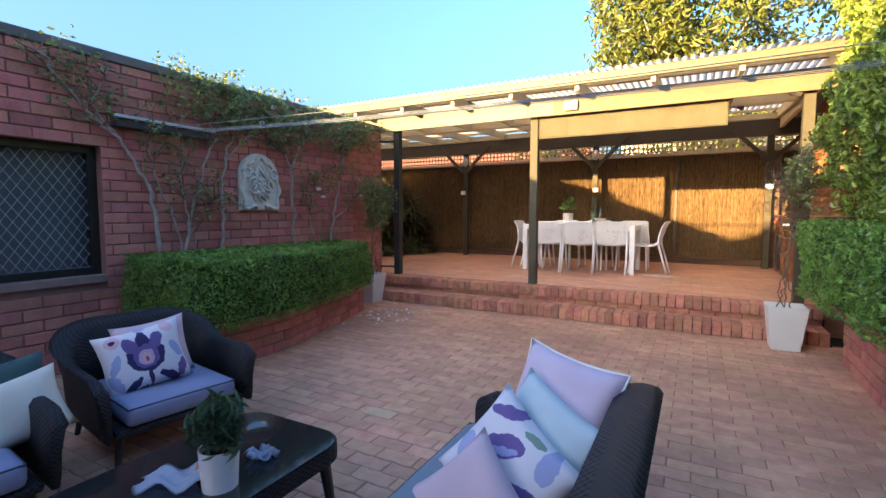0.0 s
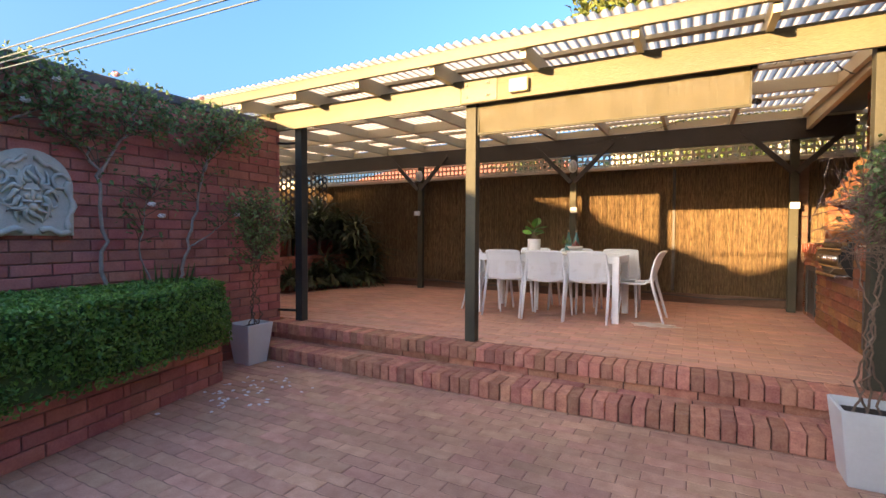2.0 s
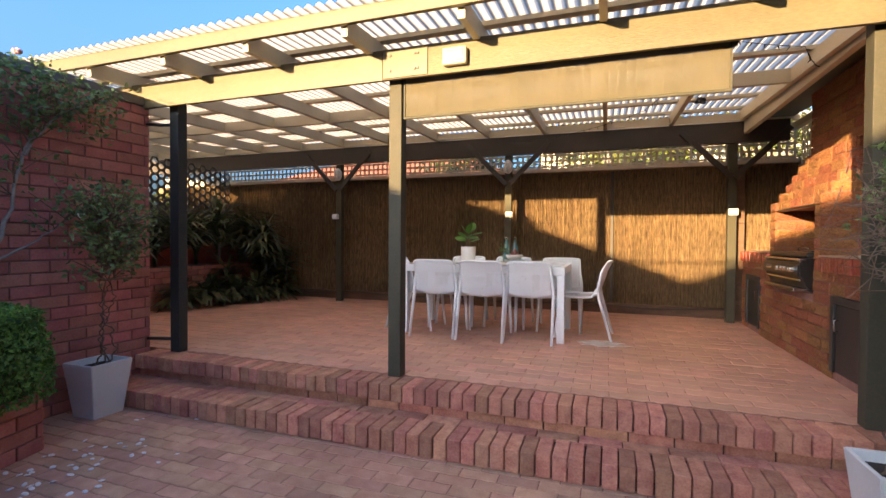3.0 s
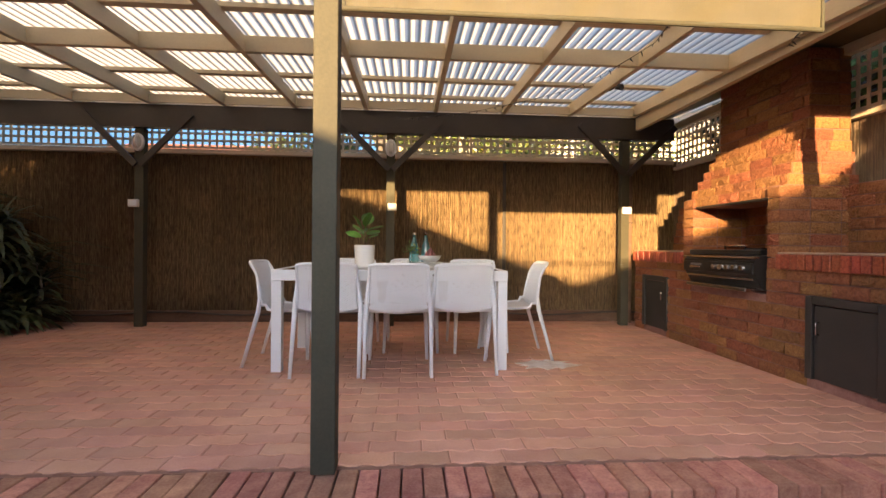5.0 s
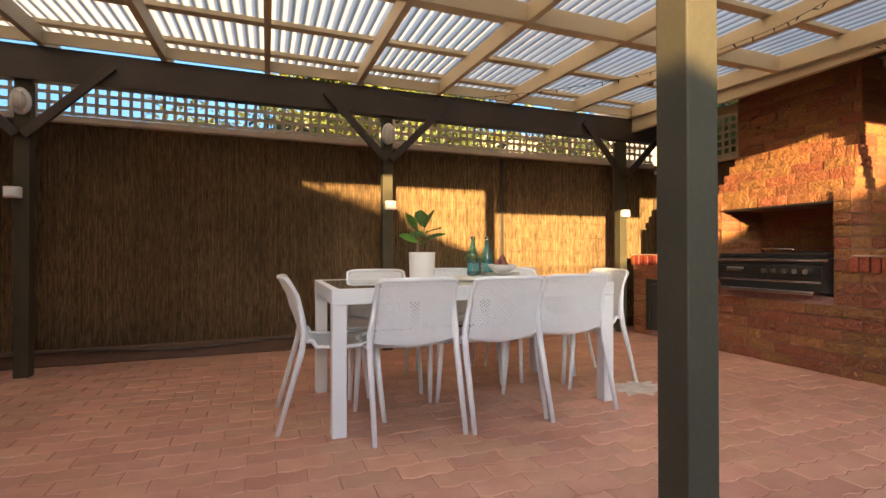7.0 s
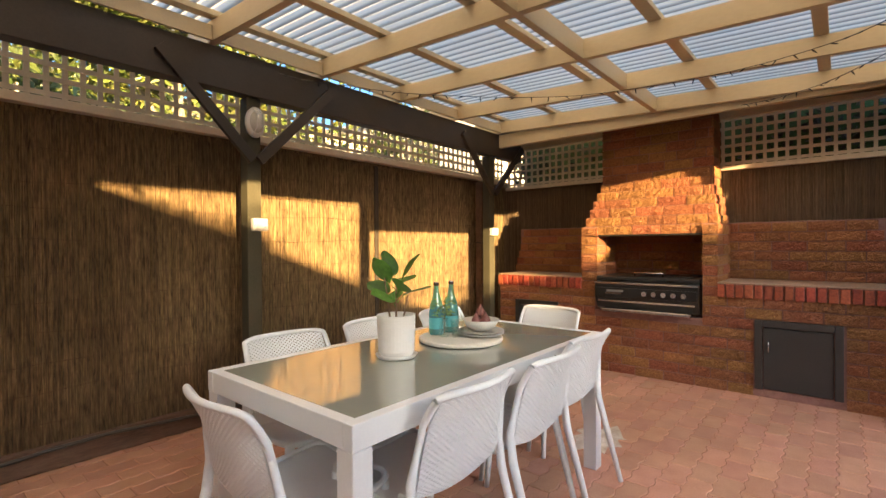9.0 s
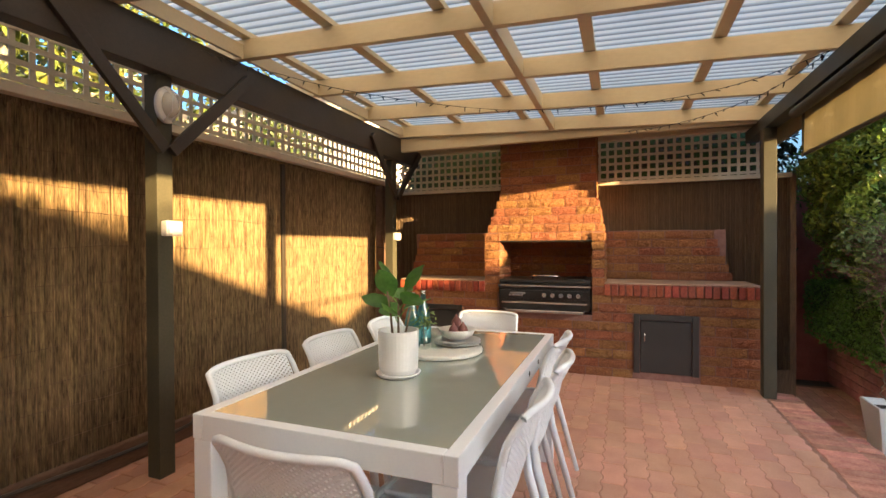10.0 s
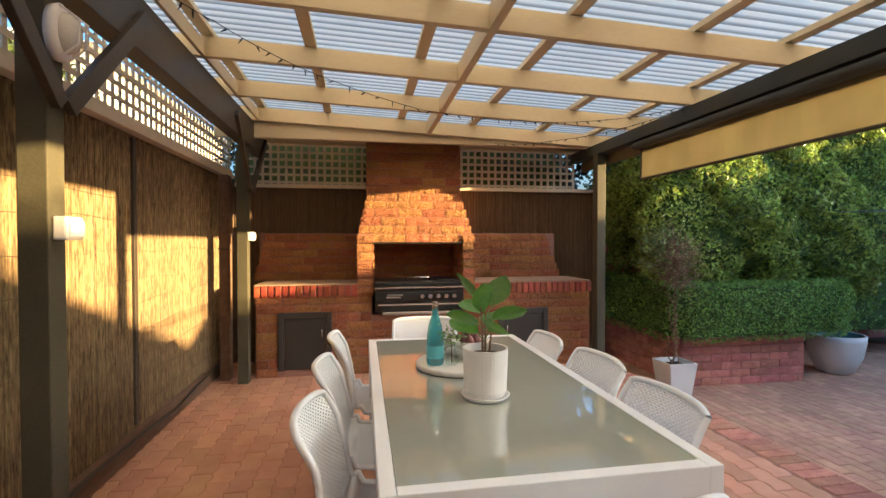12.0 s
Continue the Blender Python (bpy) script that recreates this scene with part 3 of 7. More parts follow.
part("lens", boxes(((-0.06, -0.056, -0.035), (0.06, -0.049, 0.04)), bevel=0.003), surface("lens_glass", (0.45, 0.42, 0.3), (0.5, 0.47, 0.35), 6, 0.1, 0.0, spec=0.8), flood, "dull lens glass")

# small spotlight hanging from a batten
spot_z = rafter_z(8.93) + 0.06
spot = thing("spotlight", "small dark adjustable spotlight under the pergola battens, off", "lamp", at=(0.49, 8.93, spot_z))
part("bracket", boxes(((-0.022, -0.03, -0.012), (0.022, 0.19, 0.0)), bevel=0.003), M_BROWN, spot)
part("stem", tube(bmesh.new(), [(0, 0.02, -0.008), (0, 0.02, -0.024), (0, 0.015, -0.034)], 0.008, 8), M_BROWN, spot)
bm = lathe(bmesh.new(), [(0, 0.0), (0.022, 0.002), (0.026, 0.03), (0.042, 0.075), (0.046, 0.098), (0.04, 0.098), (0.034, 0.08), (0, 0.078)], 20)
bmesh.ops.transform(bm, matrix=pose(0.0, 0.02, -0.034, 100, 0, 25) @ Matrix.Scale(0.72, 4), verts=bm.verts)
part("shade", bm, M_BROWN, spot, "flared dark metal shade", smooth=True)

# string lights: sagging wires with tiny bulbs
def string_light(pts, count):
    e = thing("string_lights", "thin dark wire with tiny unlit bulbs under the rafters", "string lights", "string lights")
    path = []
    for a, b in zip(pts, pts[1:]):
        a, b = Vector(a), Vector(b)
        path += [a.lerp(b, k / 8) + Vector((0, 0, -0.05 * (k / 8) * (1 - k / 8))) for k in range(8)]
    path.append(Vector(pts[-1]))
    part("wire", tube(bmesh.new(), path, 0.0026, 4), M_BLACK, e)
    rng = random.Random(4)
    me = None
    for i in range(count):
        q = (i + 0.5) / count * (len(path) - 1)
        p = path[int(q)].lerp(path[min(int(q) + 1, len(path) - 1)], q % 1)
        if me is None:
            bulb = part("bulb", tube(bmesh.new(), [(0, 0, 0), (0, 0, -0.016), (0, 0, -0.034)], [0.004, 0.0045, 0.002], 5), M_BLACK, e)
            me = bulb.data
        else:
            bulb = new("bulb", me)
            bulb.parent = e
        bulb.matrix_basis = pose(*p, rng.uniform(-70, 70), rng.uniform(-60, 60), 0)


string_light([(-1.62, 9.6, 2.56), (-1.25, 9.42, 2.54), (-0.69, 9.05, 2.53), (-0.09, 8.35, 2.52), (0.10, 7.5, 2.52), (-0.05, 6.9, 2.52), (-0.5, 6.52, 2.52)], 46)
string_light([(1.0, 7.5, 2.53), (0.78, 7.04, 2.52), (0.17, 6.66, 2.51), (-0.5, 6.52, 2.52)], 22)


# ---- reed fence and lattice ----
def reeds(name, p0, u, length, z0, z1, material, parent, seed, wid=(0.0035, 0.008)):
    rng = np.random.default_rng(seed)
    p0, u = np.array(p0, float), np.array(u, float)
    nrm = np.array([u[1], -u[0], 0.0])
    v, f, a = [], [], 0.0
    while a < length:
        w = rng.uniform(*wid)
        top, lean, out = z1 + rng.uniform(-0.03, 0.012), rng.normal(0, 0.008), rng.uniform(0.0, 0.008) + 0.0015 * math.sin(a * 37)
        o = len(v)
        for z, sft in ((z0 + rng.uniform(0, 0.02), 0.0), (z0 + (z1 - z0) * rng.uniform(0.3, 0.7), lean * rng.uniform(-0.5, 1.5)), (top, lean)):
            for c, d in ((0, 0), (w * 0.5, 0.006), (w, 0)):
                q = p0 + u * (a + c + sft) + nrm * (out + d)
                v.append((q[0], q[1], z))
        for r in (0, 3):
            for k in (0, 1):
                f.append((o + r + k, o + r + k + 1, o + r + k + 4, o + r + k + 3))
        a += w * 0.48
    me = raw(name, v, f)
    ob = part(name, me, material, parent)
    return tagged(ob, "dry brown reed screening", kind="stuff")


def lattice(parent, p0, u, length, z0, z1, material, step=0.0795, slat=0.026, sheared=False):
    """Two layers of crossing slats, each slat a piece."""
    p0, u = Vector(p0), Vector(u)
    rz = math.degrees(math.atan2(u.y, u.x))
    vm = raw("slat", *slat_geo(slat, 0.008, z1 - z0))
    vm.materials.append(material)
    hm = raw("slat", *slat_geo(length, 0.008, slat))
    hm.materials.append(material)
    for i in range(int(length / step) + 1):
        ob = new("slat", vm)
        ob.parent = parent
        ob.matrix_basis = pose(*(p0 + u * min(i * step + 0.004, length - slat)), 0, 0, rz) @ pose(0, 0, z0)
    for i in range(int((z1 - z0) / step) + 1):
        ob = new("slat", hm)
        ob.parent = parent
        ob.matrix_basis = pose(*p0, 0, 0, rz) @ pose(0, -0.0085, z0 + 0.01 + i * step)


def slat_geo(l, d, h):
    v = [(0, 0, 0), (l, 0, 0), (l, d, 0), (0, d, 0), (0, 0, h), (l, 0, h), (l, d, h), (0, d, h)]
    f = [(0, 1, 5, 4), (1, 2, 6, 5), (2, 3, 7, 6), (3, 0, 4, 7), (4, 5, 6, 7), (3, 2, 1, 0)]
    return v, f


fence = thing("reed_fence", "tall timber fence lined with brown reed, cream lattice along its top", "fence")
part("backing_board", boxes(((-8.6, 10.172, 0.0), (1.95, 10.2, 2.27))), M_REED, fence)
reeds("reed_lining", (-8.4, 10.165, 0), (1, 0, 0), 10.2, 0.42, 2.2, M_REED, fence, 3)
part("sleeper", boxes(((-6.6, 10.122, DECK), (1.75, 10.168, 0.43)), bevel=0.008), M_SLEEPER, fence, "dark timber sleeper at the foot")
part("top_rail", boxes(((-8.4, 10.10, 2.225), (1.75, 10.17, 2.275)), bevel=0.004), M_LATTICE, fence, "cream rail")
part("upper_rail", boxes(((-8.4, 10.10, 2.74), (1.75, 10.17, 2.79)), bevel=0.004), M_LATTICE, fence)
lattice(fence, (-8.4, 10.13, 0), (1, 0, 0), 10.15, 2.275, 2.74, M_LATTICE)
for x in (-0.34,):
    part("joint_batten", boxes(((x - 0.02, 10.135, 0.46), (x + 0.02, 10.155, 2.2)), bevel=0.004), M_BROWN, fence, "narrow brown batten")
for k, z in enumerate([0.55, 0.72, 0.86, 1.03, 1.2, 1.34, 1.52, 1.7, 1.83, 2.0]):
    part("tie_wire", tube(bmesh.new(), [(-6.6 + i * 0.3, 10.146, z + 0.012 * math.sin(i * 1.7 + k * 1.9)) for i in range(28)], 0.0011, 4), M_SLEEPER, fence)

side_fence = thing("reed_side_fence", "side fence of grey-brown reed with cream lattice behind the barbecue", "fence")
part("backing_board", boxes(((1.80, 6.0, 0.0), (1.83, 10.168, 2.18))), M_REED_OLD, side_fence)
reeds("reed_lining", (1.795, 6.05, 0), (0, 1, 0), 4.1, 0.32, 2.15, M_REED_OLD, side_fence, 5)
for o in side_fence.children:
    if o.name.startswith("reed_lining"):
        o.matrix_basis = Matrix.Translation((2 * 1.795, 0, 0)) @ Matrix.Diagonal((-1, 1, 1, 1))
part("top_rail", boxes(((1.735, 6.05, 2.145), (1.80, 10.09, 2.185)), bevel=0.004), M_LATTICE, side_fence)
lattice(side_fence, (1.765, 6.3, 0), (0, 1, 0), 3.78, 2.185, 2.67, M_LATTICE)

rails = thing("metal_rail", "short dark metal rails fixed between garage wall and post", "rail")
for z in (0.405, 2.22):
    part("bar", tube(bmesh.new(), [(-4.09, 6.345, z + 0.004), (-4.0, 6.40, z), (-3.885, 6.425, z)], 0.014, 8), M_BLACK, rails, smooth=True)
plank = thing("timber_post", "weathered dark brown timber post standing in the fence corner", "post", at=(1.12, 10.02, DECK))
part("shaft", boxes(((-0.05, -0.045, 0), (0.05, 0.045, 1.88)), bevel=0.008), M_SLEEPER, plank)
part("lashing", tube(bmesh.new(), [(-0.053, -0.05, 1.2), (0.053, -0.05, 1.19), (0.053, 0.05, 1.2), (-0.053, 0.05, 1.21), (-0.053, -0.05, 1.2)], 0.004, 5), M_BLACK, plank)

hose = thing("irrigation_pipe", "dark irrigation pipe lying on the sleeper", "pipe")
part("pipe", tube(bmesh.new(), [(-6.4 + i * 0.25, 10.103 + 0.008 * math.sin(i * 2.1), 0.40 + 0.02 * math.sin(i * 0.9)) for i in range(32)], 0.011, 6), M_BROWN, hose, smooth=True)

# pierced block screen and bed in the north-west corner
screen = thing("block_screen", "pierced block screen on the west boundary, coloured as a backlit silhouette", "screen wall")
part("base_wall", boxes(((-6.85, 6.4, 0.0), (-6.68, 10.16, 1.15))), M_WALL_BRICK, screen)
HEX = bmesh.new()
outer = [HEX.verts.new((0.072 * math.cos(math.pi * k / 3), 0, 0.072 * math.sin(math.pi * k / 3))) for k in range(6)]
inner = [HEX.verts.new((0.050 * math.cos(math.pi * k / 3), 0, 0.050 * math.sin(math.pi * k / 3))) for k in range(6)]
for k in range(6):
    HEX.faces.new((outer[k], outer[(k + 1) % 6], inner[(k + 1) % 6], inner[k]))
ext = bmesh.ops.extrude_face_region(HEX, geom=HEX.faces[:])["geom"]
bmesh.ops.translate(HEX, vec=(0, 0.018, 0), verts=[g for g in ext if isinstance(g, bmesh.types.BMVert)])
bmesh.ops.rotate(HEX, cent=(0, 0, 0), matrix=Matrix.Rotation(radians(90), 3, "Z"), verts=HEX.verts)
hex_me = bpy.data.meshes.new("block")
HEX.to_mesh(hex_me)
HEX.free()
# dark colour stands in for the blocks' unlit side against the bright sky
hex_me.materials.append(surface("silhouette_block", (0.07, 0.06, 0.05), (0.12, 0.10, 0.085), 9, 0.9, 0.3))
for i in range(33):
    for j in range(11):
        y, z = 6.5 + i * 0.108, 1.22 + j * 0.1247 + (0.0623 if i % 2 else 0)
        if z < 2.45 and y < 10.1:
            ob = new("block", hex_me)
            ob.parent = screen
            ob.matrix_basis = pose(-6.7, y, z)

# ---- barbecue ----
bbq = thing("brick_barbecue", "built-in barbecue of orange rock-face brick with chimney and side benches", "barbecue")
part("core", boxes(((1.115, 6.45, DECK), (1.74, 7.79, 1.05)), ((1.115, 8.70, DECK), (1.74, 9.76, 1.05)), ((1.115, 7.79, DECK), (1.74, 8.70, 0.86)), ((1.66, 6.60, 1.05), (1.74, 9.83, 1.66))), M_MORTAR, bbq)
# front: u runs towards -y so that the outer side looks to -x
lay_bricks(bbq, (1.115, 9.76, DECK), (0, -1, 0), (0, 0, 1), 3.31, 0.75, 0.23, 0.076, 0.009, 0.014, M_BBQ_BRICK, M_BBQ_BRICK, lambda a, b: True,
           holes=[(0.19, 0.67, 0.06, 0.6), (2.32, 2.87, 0.06, 0.6), (1.06, 1.97, 0.56, 0.8)], uneven=0.005)
lay_bricks(bbq, (1.115, 6.45, DECK), (1, 0, 0), (0, 0, 1), 0.62, 0.75, 0.23, 0.076, 0.009, 0.014, M_BBQ_BRICK, M_BBQ_BRICK, lambda a, b: True, uneven=0.005)
# glazed header course and bench tops
for y0, y1 in ((6.43, 7.69), (8.83, 9.78)):
    n = int((y1 - y0) / 0.062)
    for i in range(n):
        y = y0 + i * (y1 - y0) / n
        key = ("glazed", round((y1 - y0) / n, 4))
        if key not in SHARED:
            SHARED[key] = bpy.data.meshes.new("edge_brick")
            bm = boxes(((0, 0, 0), (0.225, (y1 - y0) / n - 0.009, 0.104)), bevel=0.006)
            bm.to_mesh(SHARED[key])
            bm.free()
            SHARED[key].materials.append(M_GLAZED)
        ob = new("edge_brick", SHARED[key])
        ob.parent = bbq
        ob.matrix_basis = pose(1.08 + 0.004 * math.sin(i * 2.7), y, 1.052 - 0.002 * (i % 3))
    part("bench_top", boxes(((1.098, y0 + 0.01, 1.157), (1.655, y1 - 0.01, 1.168)), bevel=0.003), surface("bench_tile", (0.34, 0.24, 0.17), (0.46, 0.34, 0.25), 6, 0.6, 0.2), bbq, "dusty terracotta bench top")
    part("bench_bed", boxes(((1.12, y0 + 0.02, 1.05), (1.655, y1 - 0.02, 1.155))), M_MORTAR, bbq)
# stepped splashbacks
for i in range(6):
    z = 1.172 + i * 0.081
    for a, b in ((6.55 + i * 0.031, 7.70), (8.83, 9.88 - i * 0.022)):
        lay_bricks(bbq, (1.66, b, z), (0, -1, 0), (0, 0, 1), b - a, 0.072, 0.23, 0.072, 0.009, 0.04, M_BBQ_BRICK, M_BBQ_BRICK, lambda u, v: True, bond=0, uneven=0.004, shift=0.5 * (i % 2) + 0.1)
    part("splash_core", boxes(((1.64, 6.57 + i * 0.031, z - 0.004), (1.74, 9.86 - i * 0.022, z + 0.077))), M_MORTAR, bbq)
# piers beside the grill, firebox
for a, b in ((7.68, 7.79), (8.68, 8.83)):
    part("pier_core", boxes(((1.13, a + 0.012, 0.86), (1.72, b - 0.012, 1.64))), M_MORTAR, bbq)
    for i in range(7):
        z = 1.05 + i * 0.0845
        for x in (1.108, 1.345, 1.58):
            lay_bricks(bbq, (x, a, z), (1, 0, 0), (0, 0, 1), 0.228 if x < 1.5 else 0.14, 0.076, 0.23, 0.076, 0.01, 0.0 + 0.006, M_BBQ_BRICK, M_BBQ_BRICK, lambda u, v: True, bond=0)
        lay_bricks(bbq, (1.128, b, z), (0, -1, 0), (0, 0, 1), b - a, 0.076, 0.23, 0.076, 0.01, 0.02, M_BBQ_BRICK, M_BBQ_BRICK, lambda u, v: True, bond=0)
        lay_bricks(bbq, (1.70, b, z), (-1, 0, 0), (0, 0, 1), 0.57, 0.076, 0.23, 0.076, 0.01, 0.004, M_BBQ_BRICK, M_BBQ_BRICK, lambda u, v: True, bond=0.5)
lay_bricks(bbq, (1.62, 8.68, 1.15), (0, -1, 0), (0, 0, 1), 0.89, 0.5, 0.23, 0.076, 0.009, 0.012, M_BBQ_BRICK, M_BBQ_BRICK, lambda u, v: True)
# hood: corbelled courses drawing in and back, then the chimney shaft
for i in range(13):
    z = 1.565 + i * 0.0845
    k = min(i, 6) / 6.0
    x0, a, b = 1.13 + 0.27 * k, 7.675 + 0.085 * min(i, 5) / 5, 8.835 - 0.10 * min(i, 5) / 5
    part("hood_core", boxes(((x0 + 0.012, a + 0.012, z - 0.005), (1.72, b - 0.012, z + 0.0795))), M_MORTAR, bbq)
    sh = 0.5 if i % 2 else 0.0
    lay_bricks(bbq, (x0 + 0.014, b, z), (0, -1, 0), (0, 0, 1), b - a, 0.076, 0.23, 0.076, 0.009, 0.016, M_BBQ_BRICK, M_BBQ_BRICK, lambda u, v: True, bond=0, uneven=0.003, shift=sh + 0.07 * (i % 3))
    lay_bricks(bbq, (x0, a + 0.014, z), (1, 0, 0), (0, 0, 1), 1.72 - x0, 0.076, 0.23, 0.076, 0.009, 0.014, M_BBQ_BRICK, M_BBQ_BRICK, lambda u, v: True, bond=0, uneven=0.004)
    lay_bricks(bbq, (1.72, b - 0.014, z), (-1, 0, 0), (0, 0, 1), 1.72 - x0, 0.076, 0.23, 0.076, 0.009, 0.014, M_BBQ_BRICK, M_BBQ_BRICK, lambda u, v: True, bond=0, uneven=0.004)
part("lintel", boxes(((1.12, 7.76, 1.55), (1.18, 8.72, 1.566)), bevel=0.002), M_BLACK, bbq, "steel lintel over the firebox")


def cupboard(y0, y1, z0, z1, hinge_low):
    e = thing("cupboard_door", "charcoal metal cupboard door set in the brick bench", "door", "cupboard doors under the benches")
    part("frame", boxes(((1.085, y0, z0), (1.13, y0 + 0.05, z1)), ((1.085, y1 - 0.05, z0), (1.13, y1, z1)), ((1.085, y0 + 0.051, z1 - 0.05), (1.13, y1 - 0.051, z1)), bevel=0.004), M_DARKDOOR, e)
    part("panel", boxes(((1.1, y0 + 0.056, z0 + 0.005), (1.125, y1 - 0.056, z1 - 0.056)), bevel=0.004), M_DARKDOOR, e)
    yh = y1 - 0.09 if hinge_low else y0 + 0.09
    part("handle", tube(bmesh.new(), [(1.102, yh, z1 - 0.24), (1.078, yh, z1 - 0.235), (1.078, yh, z1 - 0.165), (1.102, yh, z1 - 0.16)], 0.005, 8), M_CHROME, e, "small chrome pull handle", smooth=True)


cupboard(6.905, 7.43, 0.36, 0.89, True)
cupboard(9.07, 9.56, 0.36, 0.905, False)

grill = thing("gas_grill", "black gas grill with five steel knobs in the brick opening", "grill")
bm = bmesh.new()
prof = [(1.60, 0.88), (1.13, 0.88), (1.085, 0.90), (1.03, 1.00), (1.025, 1.10), (1.05, 1.125), (1.09, 1.14), (1.60, 1.14)]
f0 = [bm.verts.new((x, 7.805, z)) for x, z in prof]
f1 = [bm.verts.new((x, 8.665, z)) for x, z in prof]
bm.faces.new(f0), bm.faces.new(f1[::-1])
for i in range(len(prof)):
    bm.faces.new((f0[(i + 1) % len(prof)], f0[i], f1[i], f1[(i + 1) % len(prof)]))
bmesh.ops.recalc_face_normals(bm, faces=bm.faces[:])
part("body", bm, M_BLACK, grill)
part("control_panel", boxes(((1.012, 7.81, 1.0), (1.028, 8.66, 1.085)), bevel=0.004), M_BLACK, grill)
part("flat_lid", boxes(((1.07, 7.80, 1.142), (1.58, 8.67, 1.185)), bevel=0.012), M_BLACK, grill, "dull black flat lid")
part("lid_handle", tube(bmesh.new(), [(1.20, 8.12, 1.186), (1.19, 8.12, 1.215), (1.19, 8.36, 1.215), (1.20, 8.36, 1.186)], 0.007, 8), M_CHROME, grill, "steel lid handle", smooth=True)
for i in range(5):
    bm = bmesh.new()
    bmesh.ops.create_cone(bm, segments=18, radius1=0.026, radius2=0.021, depth=0.028, cap_ends=True, matrix=pose(0.998, 7.905 + i * 0.078, 1.045, 0, -90, 0))
    part("knob", bm, M_CHROME, grill, "steel control knob")
part("badge", boxes(((1.008, 8.42, 1.03), (1.0125, 8.56, 1.045)), bevel=0.001), M_CHROME, grill, "plain steel badge bar")
part("badge", boxes(((1.008, 8.40, 1.05), (1.0125, 8.55, 1.068)), bevel=0.001), surface("grey_badge", (0.2, 0.2, 0.2), (0.25, 0.25, 0.25), 5, 0.5), grill)
part("top_trim", boxes(((1.018, 7.80, 1.118), (1.062, 8.67, 1.134)), bevel=0.003), M_CHROME, grill, "steel trim along the front edge")
part("hot_plate", boxes(((1.12, 7.86, 1.186), (1.52, 8.05, 1.196)), bevel=0.003), M_BLACK, grill)
part("lower_ledge", boxes(((1.035, 7.83, 0.955), (1.06, 8.64, 0.972)), bevel=0.003), M_CHROME, grill, "thin steel ledge")
part("drip_tray", boxes(((1.0, 7.86, 0.868), (1.45, 8.60, 0.90)), bevel=0.006), M_CHROME, grill, "steel drip tray")


# ---- steps ----
steps = thing("brick_steps", "two wide steps edged with upright red-brown bricks", "steps", kind="structure")
part("step_core", boxes(((-4.09, 5.95, -0.02), (1.1, 6.44, 0.05)), ((-4.09, 6.28, 0.05), (1.1, 6.449, 0.18))), M_DARK_JOINT, steps)
rng_s = random.Random(9)


def row_on_edge(y, z, x0, x1, h, deep):
    n = int(round((x1 - x0) / 0.0835))
    w = (x1 - x0) / n
    key = ("edge", round(w, 4), h, deep)
    if key not in SHARED:
        bm = boxes(((0.0032, 0, 0), (w - 0.0032, deep, h)), bevel=0.006)
        SHARED[key] = bpy.data.meshes.new("step_brick")
        bm.to_mesh(SHARED[key])
        bm.free()
        SHARED[key].materials.append(M_STEP_BRICK)
    for i in range(n):
        ob = new("step_brick", SHARED[key])
        ob.parent = steps
        ob.matrix_basis = pose(x0 + i * w, y + rng_s.uniform(-0.005, 0.005), z + rng_s.uniform(-0.003, 0.002), 0, 0, rng_s.uniform(-0.8, 0.8))


row_on_edge(5.915, 0.004, -4.08, 1.08, 0.128, 0.225)
row_on_edge(6.225, 0.186, -4.08, 1.08, 0.112, 0.222)
part("edge_joint", boxes(((-4.08, 6.449, 0.2), (1.08, 6.474, DECK - 0.005))), M_SAND, steps)
lay_bricks(steps, (-4.08, 6.285, 0.108), (1, 0, 0), (0, 0, 1), 5.16, 0.074, 0.23, 0.072, 0.008, 0.02, M_STEP_BRICK, M_STEP_BRICK, lambda a, b: True)
part("tread_bed", boxes(((-4.08, 6.142, 0.0), (1.08, 6.27, 0.112))), M_DARK_JOINT, steps)
lay_bricks(steps, (-4.08, 6.144, 0.108), (1, 0, 0), (0, 1, 0), 5.16, 0.118, 0.23, 0.112, 0.006, 0.02, M_STEP_BRICK, M_STEP_BRICK, lambda a, b: True, name="tread_brick")

# ---- planters and hedges ----
def outline_sides(outline):
    n = len(outline)
    return [(Vector((*outline[i], 0)), Vector((*outline[(i + 1) % n], 0))) for i in range(n)]


def planter(name, outline, height, label, sides, rock=False):
    e = thing(name, label, "planter", kind="structure")
    part("core", prism(bmesh.new(), outline, -0.02, height - 0.006), M_MORTAR, e)
    part("soil", prism(bmesh.new(), [(x * 0.94 + sum(o[0] for o in outline) / len(outline) * 0.06, y * 0.94 + sum(o[1] for o in outline) / len(outline) * 0.06) for x, y in outline], height - 0.05, height + 0.004), M_SOIL, e)
    for i, (a, b) in enumerate(outline_sides(outline)):
        if i in sides:
            d = b - a
            lay_bricks(e, a, d, (0, 0, 1), d.length, height, 0.23, 0.076, 0.009, 0.012, M_WALL_BRICK, M_WALL_BRICK_J, lambda u, v: True, uneven=0.003, rock=rock)
    return e


PL = [(-4.09, 2.9), (-3.3, 2.86), (-3.13, 3.0), (-3.15, 3.66), (-3.34, 4.40), (-3.56, 5.24), (-4.09, 5.45)]
planter("planter_west", PL, 0.41, "low angled red brick planter against the garage wall", (0, 1, 2, 3, 4, 5))
PR = [(2.85, 5.40), (1.06, 5.40), (1.03, 3.90), (2.85, 3.90)]
planter("planter_east", PR, 0.52, "red rock-face brick planter beside the steps", (0, 1, 2), True)


